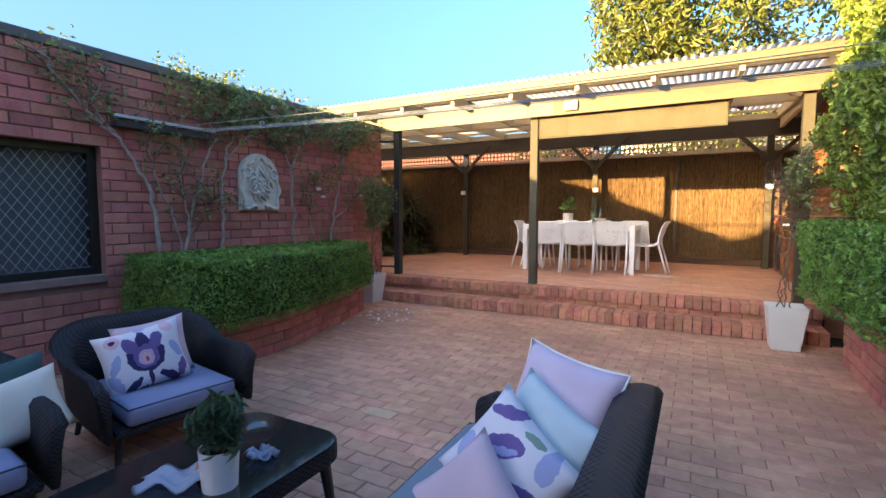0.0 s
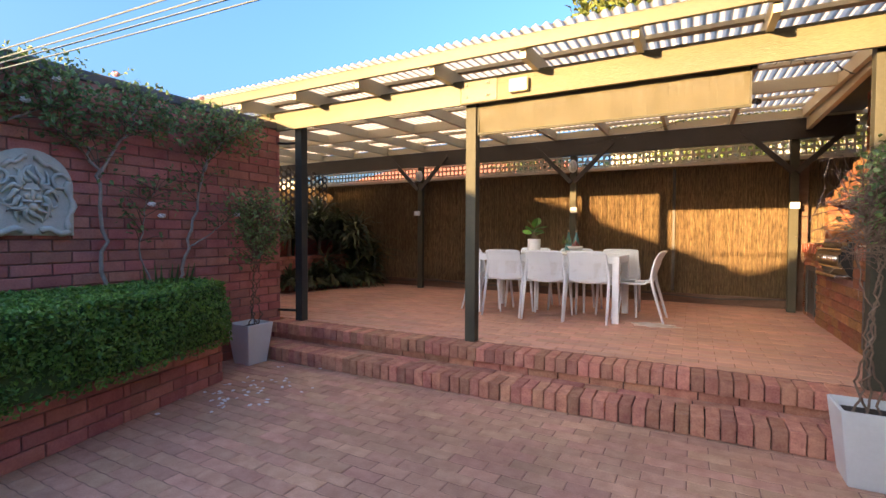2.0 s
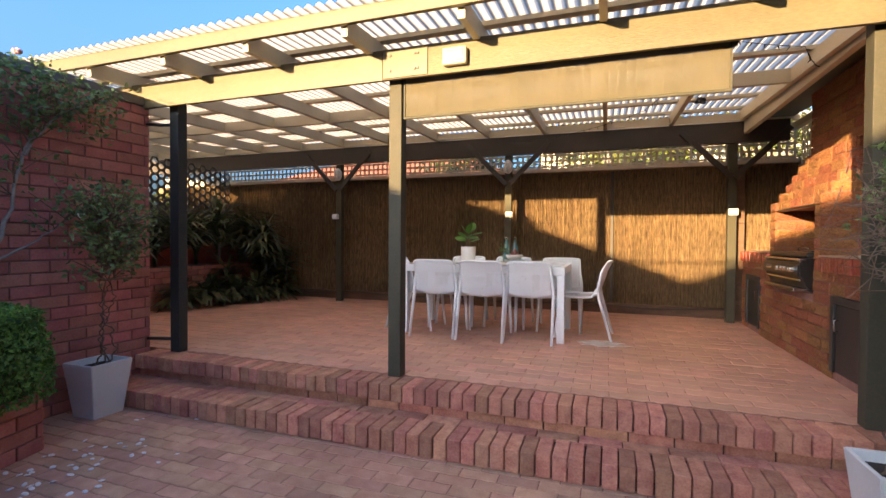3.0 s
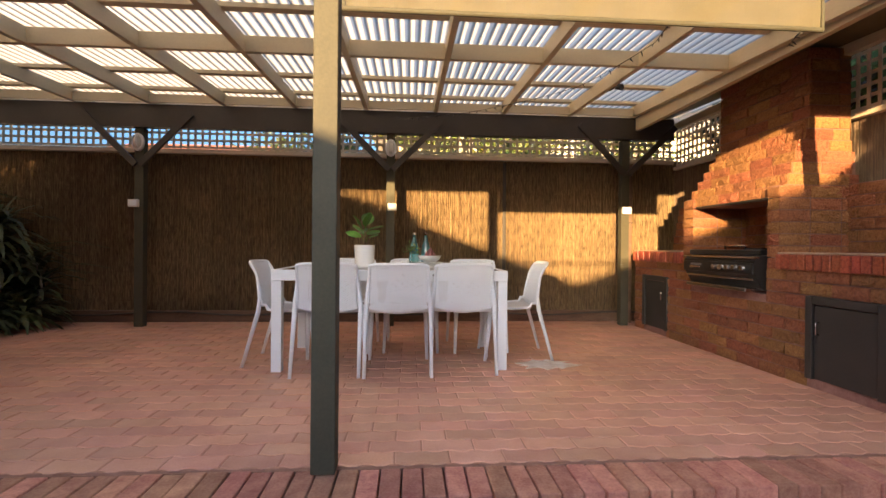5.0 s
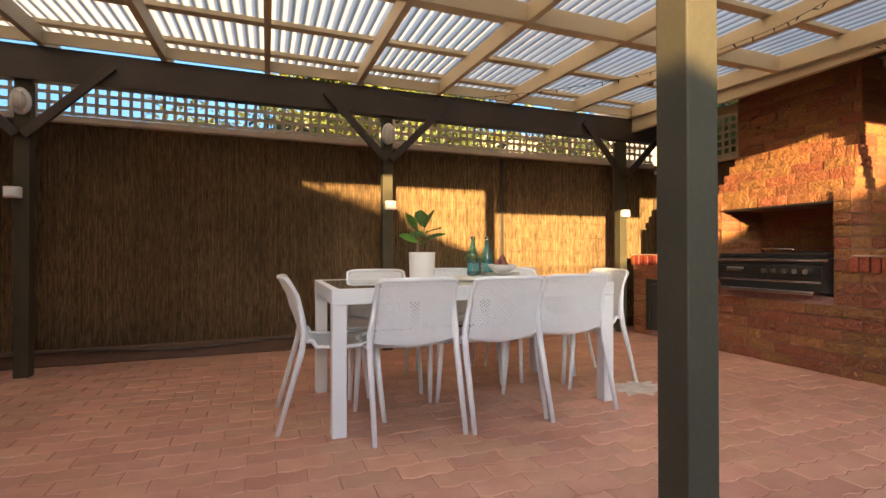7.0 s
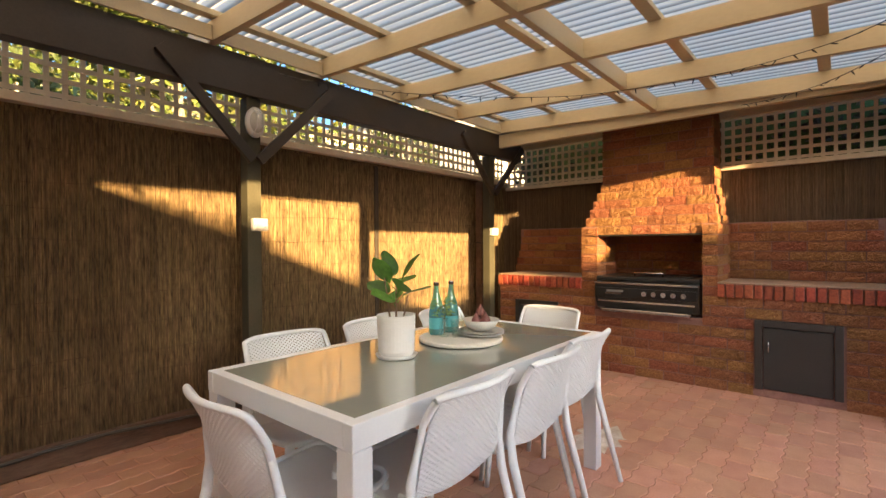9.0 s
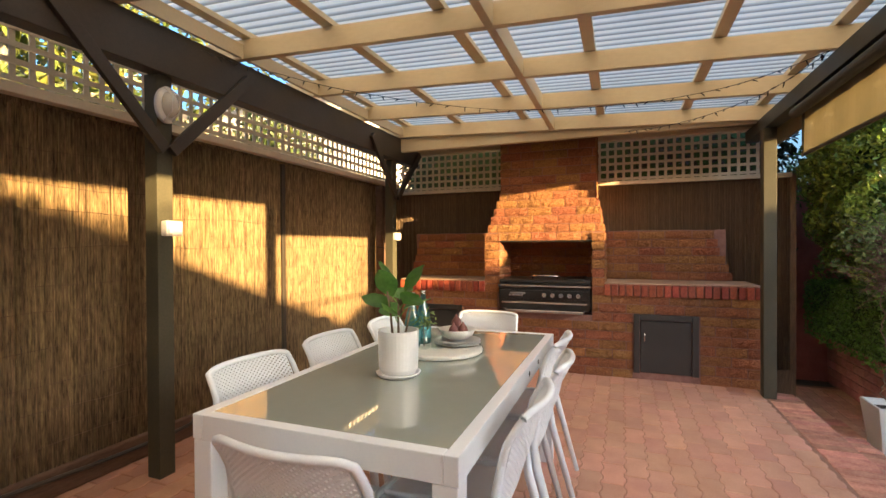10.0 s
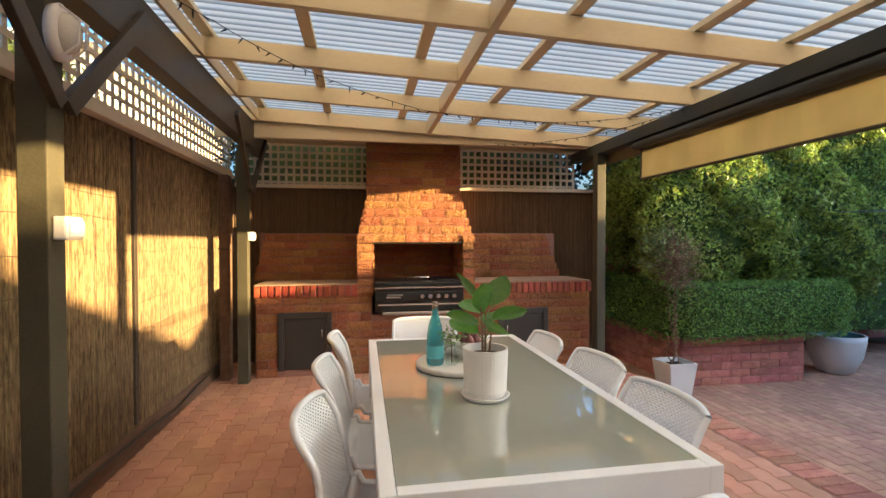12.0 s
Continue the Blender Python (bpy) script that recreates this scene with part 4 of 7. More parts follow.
def hedge(name, outline, z0, z1, leaf, count, material, label, seed, wobble=0.03, round_top=0.04, cat="hedge"):
    """A clipped hedge: a core coloured like inner shade under a skin of small leaves."""
    e = thing(name, label, cat)
    rng = np.random.default_rng(seed)
    cx, cy = sum(p[0] for p in outline) / len(outline), sum(p[1] for p in outline) / len(outline)
    inner = [(x + (cx - x) * 0.06, y + (cy - y) * 0.04) for x, y in outline]
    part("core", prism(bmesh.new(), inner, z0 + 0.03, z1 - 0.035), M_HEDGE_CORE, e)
    sides = outline_sides(outline)
    lens = np.array([(b - a).length for a, b in sides])
    xs = [p[0] for p in outline]
    ys = [p[1] for p in outline]
    area_side, area_top = lens.sum() * (z1 - z0), (max(xs) - min(xs)) * (max(ys) - min(ys))
    n_side = int(count * area_side / (area_side + area_top))
    which = rng.choice(len(sides), n_side, p=lens / lens.sum())
    A = np.array([a[:] for a, b in sides])[which]
    B = np.array([b[:] for a, b in sides])[which]
    f = rng.uniform(0, 1, (n_side, 1))
    pts = A + (B - A) * f
    nrm = np.cross(B - A, [0, 0, 1.0])
    nrm /= np.linalg.norm(nrm, axis=1)[:, None]
    pts[:, 2] = rng.uniform(z0, z1, n_side)
    edge = np.clip((pts[:, 2] - (z1 - round_top)) / round_top, 0, 1)
    bulge = wobble * (np.sin(pts[:, 0] * 7 + pts[:, 1] * 5) * np.cos(pts[:, 2] * 9 + pts[:, 1] * 4))
    pts += nrm * (bulge + rng.normal(0, wobble * 0.4, n_side) - edge * round_top * 0.5)[:, None]
    low = pts[:, 2] < z0 + 0.05
    pts[low, 2] -= rng.uniform(0, 0.03, low.sum())
    n_top = count - n_side
    tp = np.stack([rng.uniform(min(xs), max(xs), n_top * 2), rng.uniform(min(ys), max(ys), n_top * 2), np.zeros(n_top * 2)], 1)
    inside = np.ones(len(tp), bool)
    for a, b in sides:
        inside &= (b.x - a.x) * (tp[:, 1] - a.y) - (b.y - a.y) * (tp[:, 0] - a.x) > 0
    tp = tp[inside][:n_top]
    tp[:, 2] = z1 + rng.normal(0, 0.008, len(tp)) + 0.012 * np.sin(tp[:, 0] * 8) * np.sin(tp[:, 1] * 6)
    allp = np.concatenate([pts, tp])
    alln = np.concatenate([nrm, np.tile([0, 0, 1.0], (len(tp), 1))])
    tagged(leaves("foliage", allp, alln, leaf, material, e, rng, 0.9), kind="stuff")
    return e


HL = [(-4.02, 2.78), (-3.05, 2.72), (-2.92, 2.92), (-2.95, 3.6), (-3.17, 4.5), (-3.42, 5.2), (-4.02, 5.3)]
hedge("box_hedge", HL, 0.36, 0.835, 0.029, 36000, M_BUXUS, "clipped dark green box hedge in the west planter", 11)
HR = [(2.7, 5.66), (0.86, 5.66), (0.75, 5.48), (0.80, 3.55), (0.92, 3.45), (2.7, 3.45)]
hedge("box_hedge", HR, 0.55, 1.12, 0.031, 32000, M_BUXUS, "clipped green box hedge in the east planter", 12)
HF = [(2.8, 3.2), (1.7, 3.2), (1.7, 0.4), (2.8, 0.4)]
hedge("box_hedge", HF, 0.35, 1.0, 0.05, 5000, M_BUXUS, "low clipped box hedge further along the east side", 13)

tall = thing("tall_hedge", "tall bushy green hedge rising behind the low box hedge", "hedge")
rng_t = np.random.default_rng(21)


def blob_points(rng, centre, radii, count, power=3.0):
    """Points and normals over a rounded block, with lumps."""
    d = rng.normal(0, 1, (count, 3))
    d /= np.linalg.norm(d, axis=1)[:, None]
    k = (np.abs(d) ** power).sum(1) ** (-1 / power)
    p = d * k[:, None]
    lump = 1 + 0.05 * np.sin(p[:, 0] * 9 + p[:, 2] * 7) + 0.06 * np.cos(p[:, 1] * 11 - p[:, 2] * 6) + 0.03 * np.sin(p[:, 1] * 23 + p[:, 2] * 17) + 0.035 * np.sin(p[:, 0] * 17 - p[:, 1] * 15 + p[:, 2] * 21) - np.abs(rng.normal(0, 0.05, count))
    p = p * lump[:, None] * np.array(radii) + np.array(centre)
    return p, d


def core_blob(name, centre, radii, material, parent, power=3.0, scale=0.9):
    bm = bmesh.new()
    bmesh.ops.create_icosphere(bm, subdivisions=3, radius=1)
    for v in bm.verts:
        d = v.co.normalized()
        k = (abs(d.x) ** power + abs(d.y) ** power + abs(d.z) ** power) ** (-1 / power)
        v.co = Vector([d[i] * k * radii[i] * scale * (1 + 0.05 * noise.noise(d * 3)) + centre[i] for i in range(3)])
    return part(name, bm, material, parent)


pts, nrm = blob_points(rng_t, (1.9, 3.95, 2.45), (1.0, 1.85, 1.42), 130000, 7.0)
keep = nrm[:, 0] < 0.25
pts, nrm = pts[keep], nrm[keep]
tagged(leaves("foliage", pts, nrm, 0.052, M_PITTO, tall, rng_t, 1.0, 0.5), kind="stuff")
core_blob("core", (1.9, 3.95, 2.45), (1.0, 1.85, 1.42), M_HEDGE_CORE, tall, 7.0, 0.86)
for yy in (3.0, 4.0, 5.0):
    part("trunk", tube(bmesh.new(), [(2.0, yy, 0.45), (2.02, yy + 0.05, 1.3), (1.98, yy, 2.2)], [0.05, 0.04, 0.02], 7), M_BARK, tall)

# ---- tree and neighbours beyond the fence ----
def tree(name, at, trunk_h, crown, radii, leaf, count, material, label, seed):
    e = thing(name, label, "tree", at=at)
    rng = np.random.default_rng(seed)
    r = random.Random(seed)
    part("trunk", tube(bmesh.new(), [(0, 0, -0.1), (0.05, 0.02, trunk_h * 0.5), (0, 0.05, trunk_h), (0.1, 0, crown[2])], [0.16, 0.13, 0.11, 0.05], 9), M_BARK, e, smooth=True)
    P, N = [], []
    for k in range(26):
        d = Vector((r.gauss(0, 1), r.gauss(0, 1), r.gauss(0, 0.8))).normalized() * r.uniform(0.45, 1.0)
        c = Vector((crown[0] + d.x * radii[0], crown[1] + d.y * radii[1], crown[2] + d.z * radii[2]))
        if k < 12:
            part("limb", tube(bmesh.new(), [(0, 0.03, trunk_h * 0.9), Vector((0, 0, trunk_h)).lerp(c, 0.5) + Vector((0, 0, 0.2)), c], [0.06, 0.035, 0.012], 6), M_BARK, e)
        p, n = blob_points(rng, c, [0.36 * q for q in radii], count // 26, 2.0)
        P.append(p + rng.normal(0, 0.10, p.shape)), N.append(n)
    tagged(leaves("crown", np.concatenate(P), np.concatenate(N), leaf, material, e, rng, 0.7, 0.36, droop=0.5), kind="stuff")
    return e


tree("broadleaf_tree", (-0.15, 14.6, 0), 2.4, (0, 0, 5.4), (2.9, 2.0, 2.5), 0.21, 14000, M_TREE, "large broad-leaved evergreen tree beyond the back fence", 31)
for k, (x, y, h, s) in enumerate([(-2.6, 11.6, 2.5, 0.8), (-1.2, 12.0, 2.5, 0.9), (-3.7, 12.4, 2.6, 0.7), (0.0, 11.9, 2.3, 0.6), (2.2, 12.2, 3.4, 1.0)]):
    tree("garden_shrub", (x, y, 0), 1.2, (0, 0, h - 0.5), (s, 0.6, 1.0), 0.11, 2200, M_SHRUB, "leafy shrub behind the fence", 40 + k)


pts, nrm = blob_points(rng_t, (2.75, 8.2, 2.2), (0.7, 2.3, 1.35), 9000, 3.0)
back_hedge = thing('boundary_hedge', 'dense hedge behind the side fence, shade put into its leaf colour', 'hedge')
tagged(leaves('foliage', pts, nrm, 0.10, M_PAINTED_SHADE_LEAF, back_hedge, rng_t, 0.8, 0.5), kind='stuff')
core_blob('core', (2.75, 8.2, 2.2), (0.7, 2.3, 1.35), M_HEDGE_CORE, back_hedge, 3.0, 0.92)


pts, nrm = blob_points(rng_t, (-7.95, 8.4, 0.95), (0.5, 2.7, 1.05), 6000, 3.0)
west_hedge = thing('boundary_hedge', 'dense dark green shrubbery behind the pierced screen', 'hedge')
tagged(leaves('foliage', pts, nrm, 0.11, M_TREE, west_hedge, rng_t, 0.8, 0.45), kind='stuff')
core_blob('core', (-7.95, 8.4, 0.95), (0.5, 2.7, 1.05), M_HEDGE_CORE, west_hedge, 3.0, 0.9)


def neighbour(at, w, d, wall_h, ridge, label, wall_mat, roof_mat, roof_label):
    e = thing("neighbour_house", label, "house", at=at)
    part("wall", boxes(((-w / 2, 0, -0.1), (w / 2, d, wall_h))), wall_mat, e)
    bm = bmesh.new()
    o = 0.4
    base = [bm.verts.new(p) for p in ((-w / 2 - o, -o, wall_h), (w / 2 + o, -o, wall_h), (w / 2 + o, d + o, wall_h), (-w / 2 - o, d + o, wall_h))]
    top = [bm.verts.new(p) for p in ((-w / 2 + d * 0.45, d / 2, ridge), (w / 2 - d * 0.45, d / 2, ridge))]
    bm.faces.new((base[0], base[1], top[1], top[0])), bm.faces.new((base[2], base[3], top[0], top[1]))
    bm.faces.new((base[1], base[2], top[1])), bm.faces.new((base[3], base[0], top[0])), bm.faces.new(base[::-1])
    part("roof", bm, roof_mat, e, roof_label)
    win = part("window", boxes(((-0.7, -0.03, 1.0), (0.7, 0.02, 2.1)), bevel=0.01), M_CERAMIC, e)
    part("pane", boxes(((-0.64, -0.045, 1.06), (0.64, -0.032, 2.04))), surface("dark_pane", (0.02, 0.025, 0.03), (0.03, 0.035, 0.04), 3, 0.05, 0.0, spec=0.8), win)


neighbour((-9.5, 20.0, 0), 13.0, 8.0, 3.2, 5.2, "neighbouring house with terracotta hip roof", M_RENDER, M_ROOF_TILE, "terracotta hip roof")
neighbour((2.2, 15.8, 0), 8.5, 6.0, 4.0, 4.9, "pale rendered neighbouring house in the sun", M_RENDER, M_RENDER, "pale metal hip roof")
neighbour((12.5, 14.5, 0), 10.0, 7.0, 5.6, 7.2, "two-storey pale rendered house in the sun", M_RENDER, M_RENDER, "pale metal hip roof")

# ---- dining table and chairs ----
TX0, TX1, TY0, TY1, TZ = -2.433, -0.768, 7.893, 8.75, 1.015
table = thing("dining_table", "white metal dining table with a glossy grey-green glass top", "table")
fr = 0.04
part("top_frame", boxes(((TX0, TY0, TZ - 0.075), (TX1, TY0 + fr, TZ)), ((TX0, TY1 - fr, TZ - 0.075), (TX1, TY1, TZ)), ((TX0, TY0 + fr + 0.0005, TZ - 0.075), (TX0 + fr, TY1 - fr - 0.0005, TZ)), ((TX1 - fr, TY0 + fr + 0.0005, TZ - 0.075), (TX1, TY1 - fr - 0.0005, TZ)), bevel=0.003), M_WHITE_METAL, table)
part("glass_top", boxes(((TX0 + fr + 0.001, TY0 + fr + 0.001, TZ - 0.012), (TX1 - fr - 0.001, TY1 - fr - 0.001, TZ - 0.002)), bevel=0.001), M_TABLE_GLASS, table, "glossy grey-green glass")
for x in (TX0 + 0.002, TX1 - 0.072):
    for y in (TY0 + 0.002, TY1 - 0.072):
        part("leg", boxes(((x, y, DECK), (x + 0.07, y + 0.07, TZ - 0.076)), bevel=0.004), M_WHITE_METAL, table)
for x in (-1.30, -1.52):
    bm = bmesh.new()
    bmesh.ops.create_cone(bm, segments=14, radius1=0.01, radius2=0.01, depth=0.004, cap_ends=True, matrix=pose(x, TY0 - 0.001, TZ - 0.035, 90))
    part("bolt_cap", bm, M_BLACK, table)


def chair_profile(s, a):
    """Seat and back surface: s runs 0 (front edge) to 1 (top of the back), a from -1 to 1 across. The chair faces +y."""
    if s < 0.5:
        k = s / 0.5
        y, z = 0.24 - 0.36 * k, 0.435 - 0.018 * math.sin(k * math.pi) - 0.012 * k
        half = 0.215 + 0.011 * k
        if s < 0.1:
            half -= 0.05 * (1 - math.sqrt(max(0.0, 1 - ((0.1 - s) / 0.1) ** 2)))
        z -= 0.01 * (1 - a * a)
        return Vector((a * half, y, z))
    k = (s - 0.5) / 0.5
    curve = ((0.0, -0.12, 0.408), (0.1, -0.142, 0.415), (0.25, -0.150, 0.46), (0.5, -0.163, 0.56), (0.75, -0.188, 0.67), (1.0, -0.235, 0.762))
    i = max(j for j in range(5) if curve[j][0] <= k + 1e-9)
    (k0, y0, z0), (k1, y1, z1) = curve[i], curve[i + 1]
    q = (k - k0) / (k1 - k0)
    y, z = y0 + (y1 - y0) * q, z0 + (z1 - z0) * q
    half = 0.226 - 0.022 * k
    y -= 0.045 * (1 - a * a) * min(k * 1.6, 1)
    z += (0.05 * a * a) * max(0.0, 1 - k / 0.35)
    if k > 0.85:
        z -= 0.016 * a ** 8 * (k - 0.85) / 0.15
    return Vector((a * half, y, z))


def dining_chair():
    e = thing("dining_chair", "white resin dining chair with perforated back at the table", "chair", "chairs round the table")
    # perforated shell: a mesh of small diamond holes inside a solid rim
    def grid(name, s0, s1, ns, na):
        v, f = [], []
        idx = {}

        def vert(s, a):
            key = (round(s, 5), round(a, 5))
            if key not in idx:
                idx[key] = len(v)
                v.append(chair_profile(s, a)[:])
            return idx[key]

        for i in range(ns):
            for j in range(na):
                sa, sb = s0 + (s1 - s0) * i / ns, s0 + (s1 - s0) * (i + 1) / ns
                aa, ab = -0.90 + 1.80 * j / na, -0.90 + 1.80 * (j + 1) / na
                sm, am = (sa + sb) / 2, (aa + ab) / 2
                c = [vert(sa, aa), vert(sa, ab), vert(sb, ab), vert(sb, aa)]
                mids = [vert(sa, am), vert(sm, ab), vert(sb, am), vert(sm, aa)]
                hole = [vert(sm - (sm - sa) * 0.96, am), vert(sm, am + (ab - am) * 0.96), vert(sm + (sb - sm) * 0.96, am), vert(sm, am - (am - aa) * 0.96)]
                if (i + j) % 2:
                    f.append((c[0], mids[0], c[1], mids[1], c[2], mids[2], c[3], mids[3]))
                    continue
                for q in range(4):
                    f.append((mids[q - 1], c[q], mids[q], hole[q]))
                    f.append((mids[q - 1], hole[q], hole[q - 1]))
        me = raw(name, v, f)
        bm = bmesh.new()
        bm.from_mesh(me)
        bmesh.ops.recalc_face_normals(bm, faces=bm.faces[:])
        bmesh.ops.solidify(bm, geom=bm.faces[:], thickness=0.007)
        return bm

    bm = bmesh.new()
    rows = [[bm.verts.new(chair_profile(0.004 + 0.463 * (i / 10) ** 1.3, a / 8 * 0.97)) for a in range(-8, 9)] for i in range(11)]
    for r0, r1 in zip(rows, rows[1:]):
        for q in range(16):
            bm.faces.new((r0[q], r0[q + 1], r1[q + 1], r1[q]))
    bmesh.ops.solidify(bm, geom=bm.faces[:], thickness=0.014)
    part("seat", bm, M_WHITE, e, "smooth moulded seat", smooth=True)
    part("backrest", grid("backrest", 0.58, 0.99, 40, 36), M_WHITE, e, "perforated backrest")
    bm = bmesh.new()
    side = [1 - i / 40 for i in range(41)]
    loop = [chair_profile(q, -0.97) for q in side] + [chair_profile(0.0, a / 10 * 0.97) for a in range(-9, 10)] + [chair_profile(q, 0.97) for q in reversed(side)]
    loop += [chair_profile(1.0, a / 10 * 0.97) for a in range(9, -11, -1)]
    tube(bm, loop, 0.0115, 8, cap=False)
    part("rim", bm, M_WHITE, e, smooth=True)
    bm = bmesh.new()
    rows = [[bm.verts.new(chair_profile(0.462 + 0.124 * i / 8, a / 8 * 0.97)) for a in range(-8, 9)] for i in range(9)]
    for r0, r1 in zip(rows, rows[1:]):
        for q in range(16):
            bm.faces.new((r0[q], r0[q + 1], r1[q + 1], r1[q]))
    bmesh.ops.solidify(bm, geom=bm.faces[:], thickness=0.009)
    part("seat_bend", bm, M_WHITE, e, smooth=True)
    for sx in (-1, 1):
        part("back_leg", tube(bmesh.new(), [chair_profile(0.85, sx * 0.97), (sx * 0.224, -0.160, 0.50), (sx * 0.224, -0.172, 0.40), (sx * 0.226, -0.285, 0.0)], [0.009, 0.015, 0.017, 0.012], 8), M_WHITE, e, smooth=True)
        part("front_leg", tube(bmesh.new(), [(sx * 0.206, 0.20, 0.425), (sx * 0.214, 0.22, 0.21), (sx * 0.222, 0.245, 0.0)], [0.019, 0.016, 0.012], 8), M_WHITE, e, smooth=True)
    return e


chair = dining_chair()
spots = [(-2.035, 8.015, 0), (-1.55, 7.995, 1), (-1.085, 8.05, -2), (-2.01, 8.70, 175), (-1.45, 8.70, 178), (-0.88, 8.68, 182), (-2.385, 8.255, -91), (-0.63, 8.39, 88)]
chair.matrix_basis = pose(spots[0][0], spots[0][1], DECK, 0, 0, spots[0][2])
for x, y, r in spots[1:]:
    copy_thing(chair, pose(x, y, DECK, 0, 0, r))

# things on the table
plant = thing("potted_plant", "young fig plant with large leaves in a white pot", "plant", at=(-1.833, 8.349, TZ))
part("pot", lathe(bmesh.new(), [(0, 0.012), (0.068, 0.012), (0.076, 0.03), (0.081, 0.165), (0.081, 0.178), (0.074, 0.178), (0.073, 0.15), (0, 0.15)], 36), M_CERAMIC, plant, "white ceramic pot", smooth=False)
part("saucer", lathe(bmesh.new(), [(0, 0), (0.078, 0), (0.088, 0.014), (0.084, 0.016), (0.074, 0.006), (0, 0.006)], 36), M_CERAMIC, plant, smooth=True)
part("soil", lathe(bmesh.new(), [(0.0735, 0.151), (0.04, 0.157), (0, 0.16)], 20), M_SOIL, plant)
M_FIG = surface("fig_leaf", (0.06, 0.16, 0.025), (0.13, 0.30, 0.05), 14, 0.35, 0.15, 60, translucent=0.3, rand=0.35)


def broad_leaf(base, tip, width, up, parent):
    base, tip, up = Vector(base), Vector(tip), Vector(up).normalized()
    d = tip - base
    side = d.cross(up).normalized()
    nrm = side.cross(d).normalized()
    bm = bmesh.new()
    rows = []
    for i in range(9):
        k = i / 8
        w = 1.5 * width * math.sin(math.pi * min(k * 0.94 + 0.03, 1) ** 0.8) * (0.6 + 0.4 * k if k < 0.7 else 1.0)
        c = base + d * k - nrm * d.length * 0.16 * k * k
        rows.append([bm.verts.new(c + side * w * q + nrm * (0.16 * width * abs(q) + 0.02 * width * math.sin(7 * k + 3 * q))) for q in (-0.5, -0.25, 0, 0.25, 0.5)])
    for r0, r1 in zip(rows, rows[1:]):
        for q in range(4):
            bm.faces.new((r0[q], r0[q + 1], r1[q + 1], r1[q]))
    part("leaf", bm, M_FIG, parent, smooth=True)


for sx, sy, top in ((0.0, 0.0, 0.30), (-0.02, 0.015, 0.33), (0.018, -0.02, 0.26)):
    part("stem", tube(bmesh.new(), [(sx, sy, 0.15), (sx * 1.4, sy * 1.2, top * 0.7), (sx * 2.0, sy * 1.8, top)], [0.005, 0.004, 0.003], 6), M_TWIG, plant)
r_fig = random.Random(4)
for k in range(9):
    a, h = k * 2.4 + 0.9, 0.225 + 0.014 * k
    out = Vector((math.cos(a), math.sin(a), 0))
    rise, reach = (0.115, 0.06) if k > 5 else (0.05, 0.115)
    base = Vector((0, 0, h)) + out * 0.03
    tip = base + out * reach + Vector((0, 0, rise))
    up = Matrix.Rotation(radians(r_fig.uniform(-45, 45)), 3, (tip - base).normalized()) @ (Vector((0, 0, reach)) - out * rise)
    broad_leaf(base, tip, 0.074 + 0.008 * (k % 3), up, plant)
    part("leaf_stalk", tube(bmesh.new(), [(0, 0, h - 0.03), base], [0.0022, 0.0016], 5), M_FIG, plant)

tray = thing("round_tray", "round pale stone tray on the table", "tray", at=(-1.40, 8.345, TZ))
part("disc", lathe(bmesh.new(), [(0, 0), (0.197, 0), (0.205, 0.006), (0.205, 0.016), (0.199, 0.021), (0, 0.021)], 48), surface("pale_stone", (0.66, 0.64, 0.58), (0.74, 0.72, 0.66), 12, 0.5, 0.05), tray)
T0 = TZ + 0.0212


def bottle(x, y):
    e = thing("glass_bottle", "tall blue-green glass water bottle on the tray", "bottle", "bottles on the tray", at=(x, y, T0))
    part("glass", lathe(bmesh.new(), [(0, 0.002), (0.033, 0), (0.038, 0.012), (0.038, 0.10), (0.031, 0.15), (0.016, 0.20), (0.0125, 0.225), (0.0125, 0.245)], 24), BOTTLE, e, smooth=True)
    part("cap", lathe(bmesh.new(), [(0.0, 0.262), (0.012, 0.262), (0.0142, 0.258), (0.0142, 0.243), (0.0, 0.243)], 18), M_CHROME, e, "silver cap")
    part("label_band", lathe(bmesh.new(), [(0.0384, 0.03), (0.0384, 0.085)], 24), surface("teal_label", (0.10, 0.40, 0.46), (0.14, 0.46, 0.52), 10, 0.4), e, "plain teal printed band", smooth=True)


BOTTLE = glass("aqua_glass", (0.42, 0.80, 0.84), 0.3)
bottle(-1.437, 8.47), bottle(-1.34, 8.455)
CLEAR = glass("clear_glass", (0.94, 0.97, 0.96))
for gx, gy in ((-1.42, 8.35), (-1.29, 8.42)):
    e = thing("drinking_glass", "clear glass tumbler on the tray", "glass", "tumblers on the tray", at=(gx, gy, T0))
    part("bowl", lathe(bmesh.new(), [(0, 0.0), (0.029, 0.0), (0.034, 0.08), (0.032, 0.08), (0.027, 0.006), (0, 0.006)], 24), CLEAR, e, smooth=True)
vase = thing("bud_vase", "small glass vase with green sprigs on the tray", "vase", at=(-1.46, 8.40, T0))
part("glass", lathe(bmesh.new(), [(0, 0), (0.022, 0), (0.03, 0.015), (0.024, 0.05), (0.013, 0.075), (0.017, 0.09), (0.015, 0.09), (0.011, 0.075), (0, 0.01)], 20), CLEAR, vase, smooth=True)
rng_v = np.random.default_rng(5)
pv = rng_v.normal(0, 1, (70, 3)) * [0.03, 0.03, 0.022] + [0, 0, 0.13]
tagged(leaves("sprigs", pv, np.tile([0, 0, 1.0], (70, 1)), 0.028, M_ROSE, vase, rng_v, 0.8, 0.4), kind="stuff")
part("stalks", tube(bmesh.new(), [(0, 0, 0.01), (0.004, 0.003, 0.12)], 0.002, 5), M_TWIG, vase)
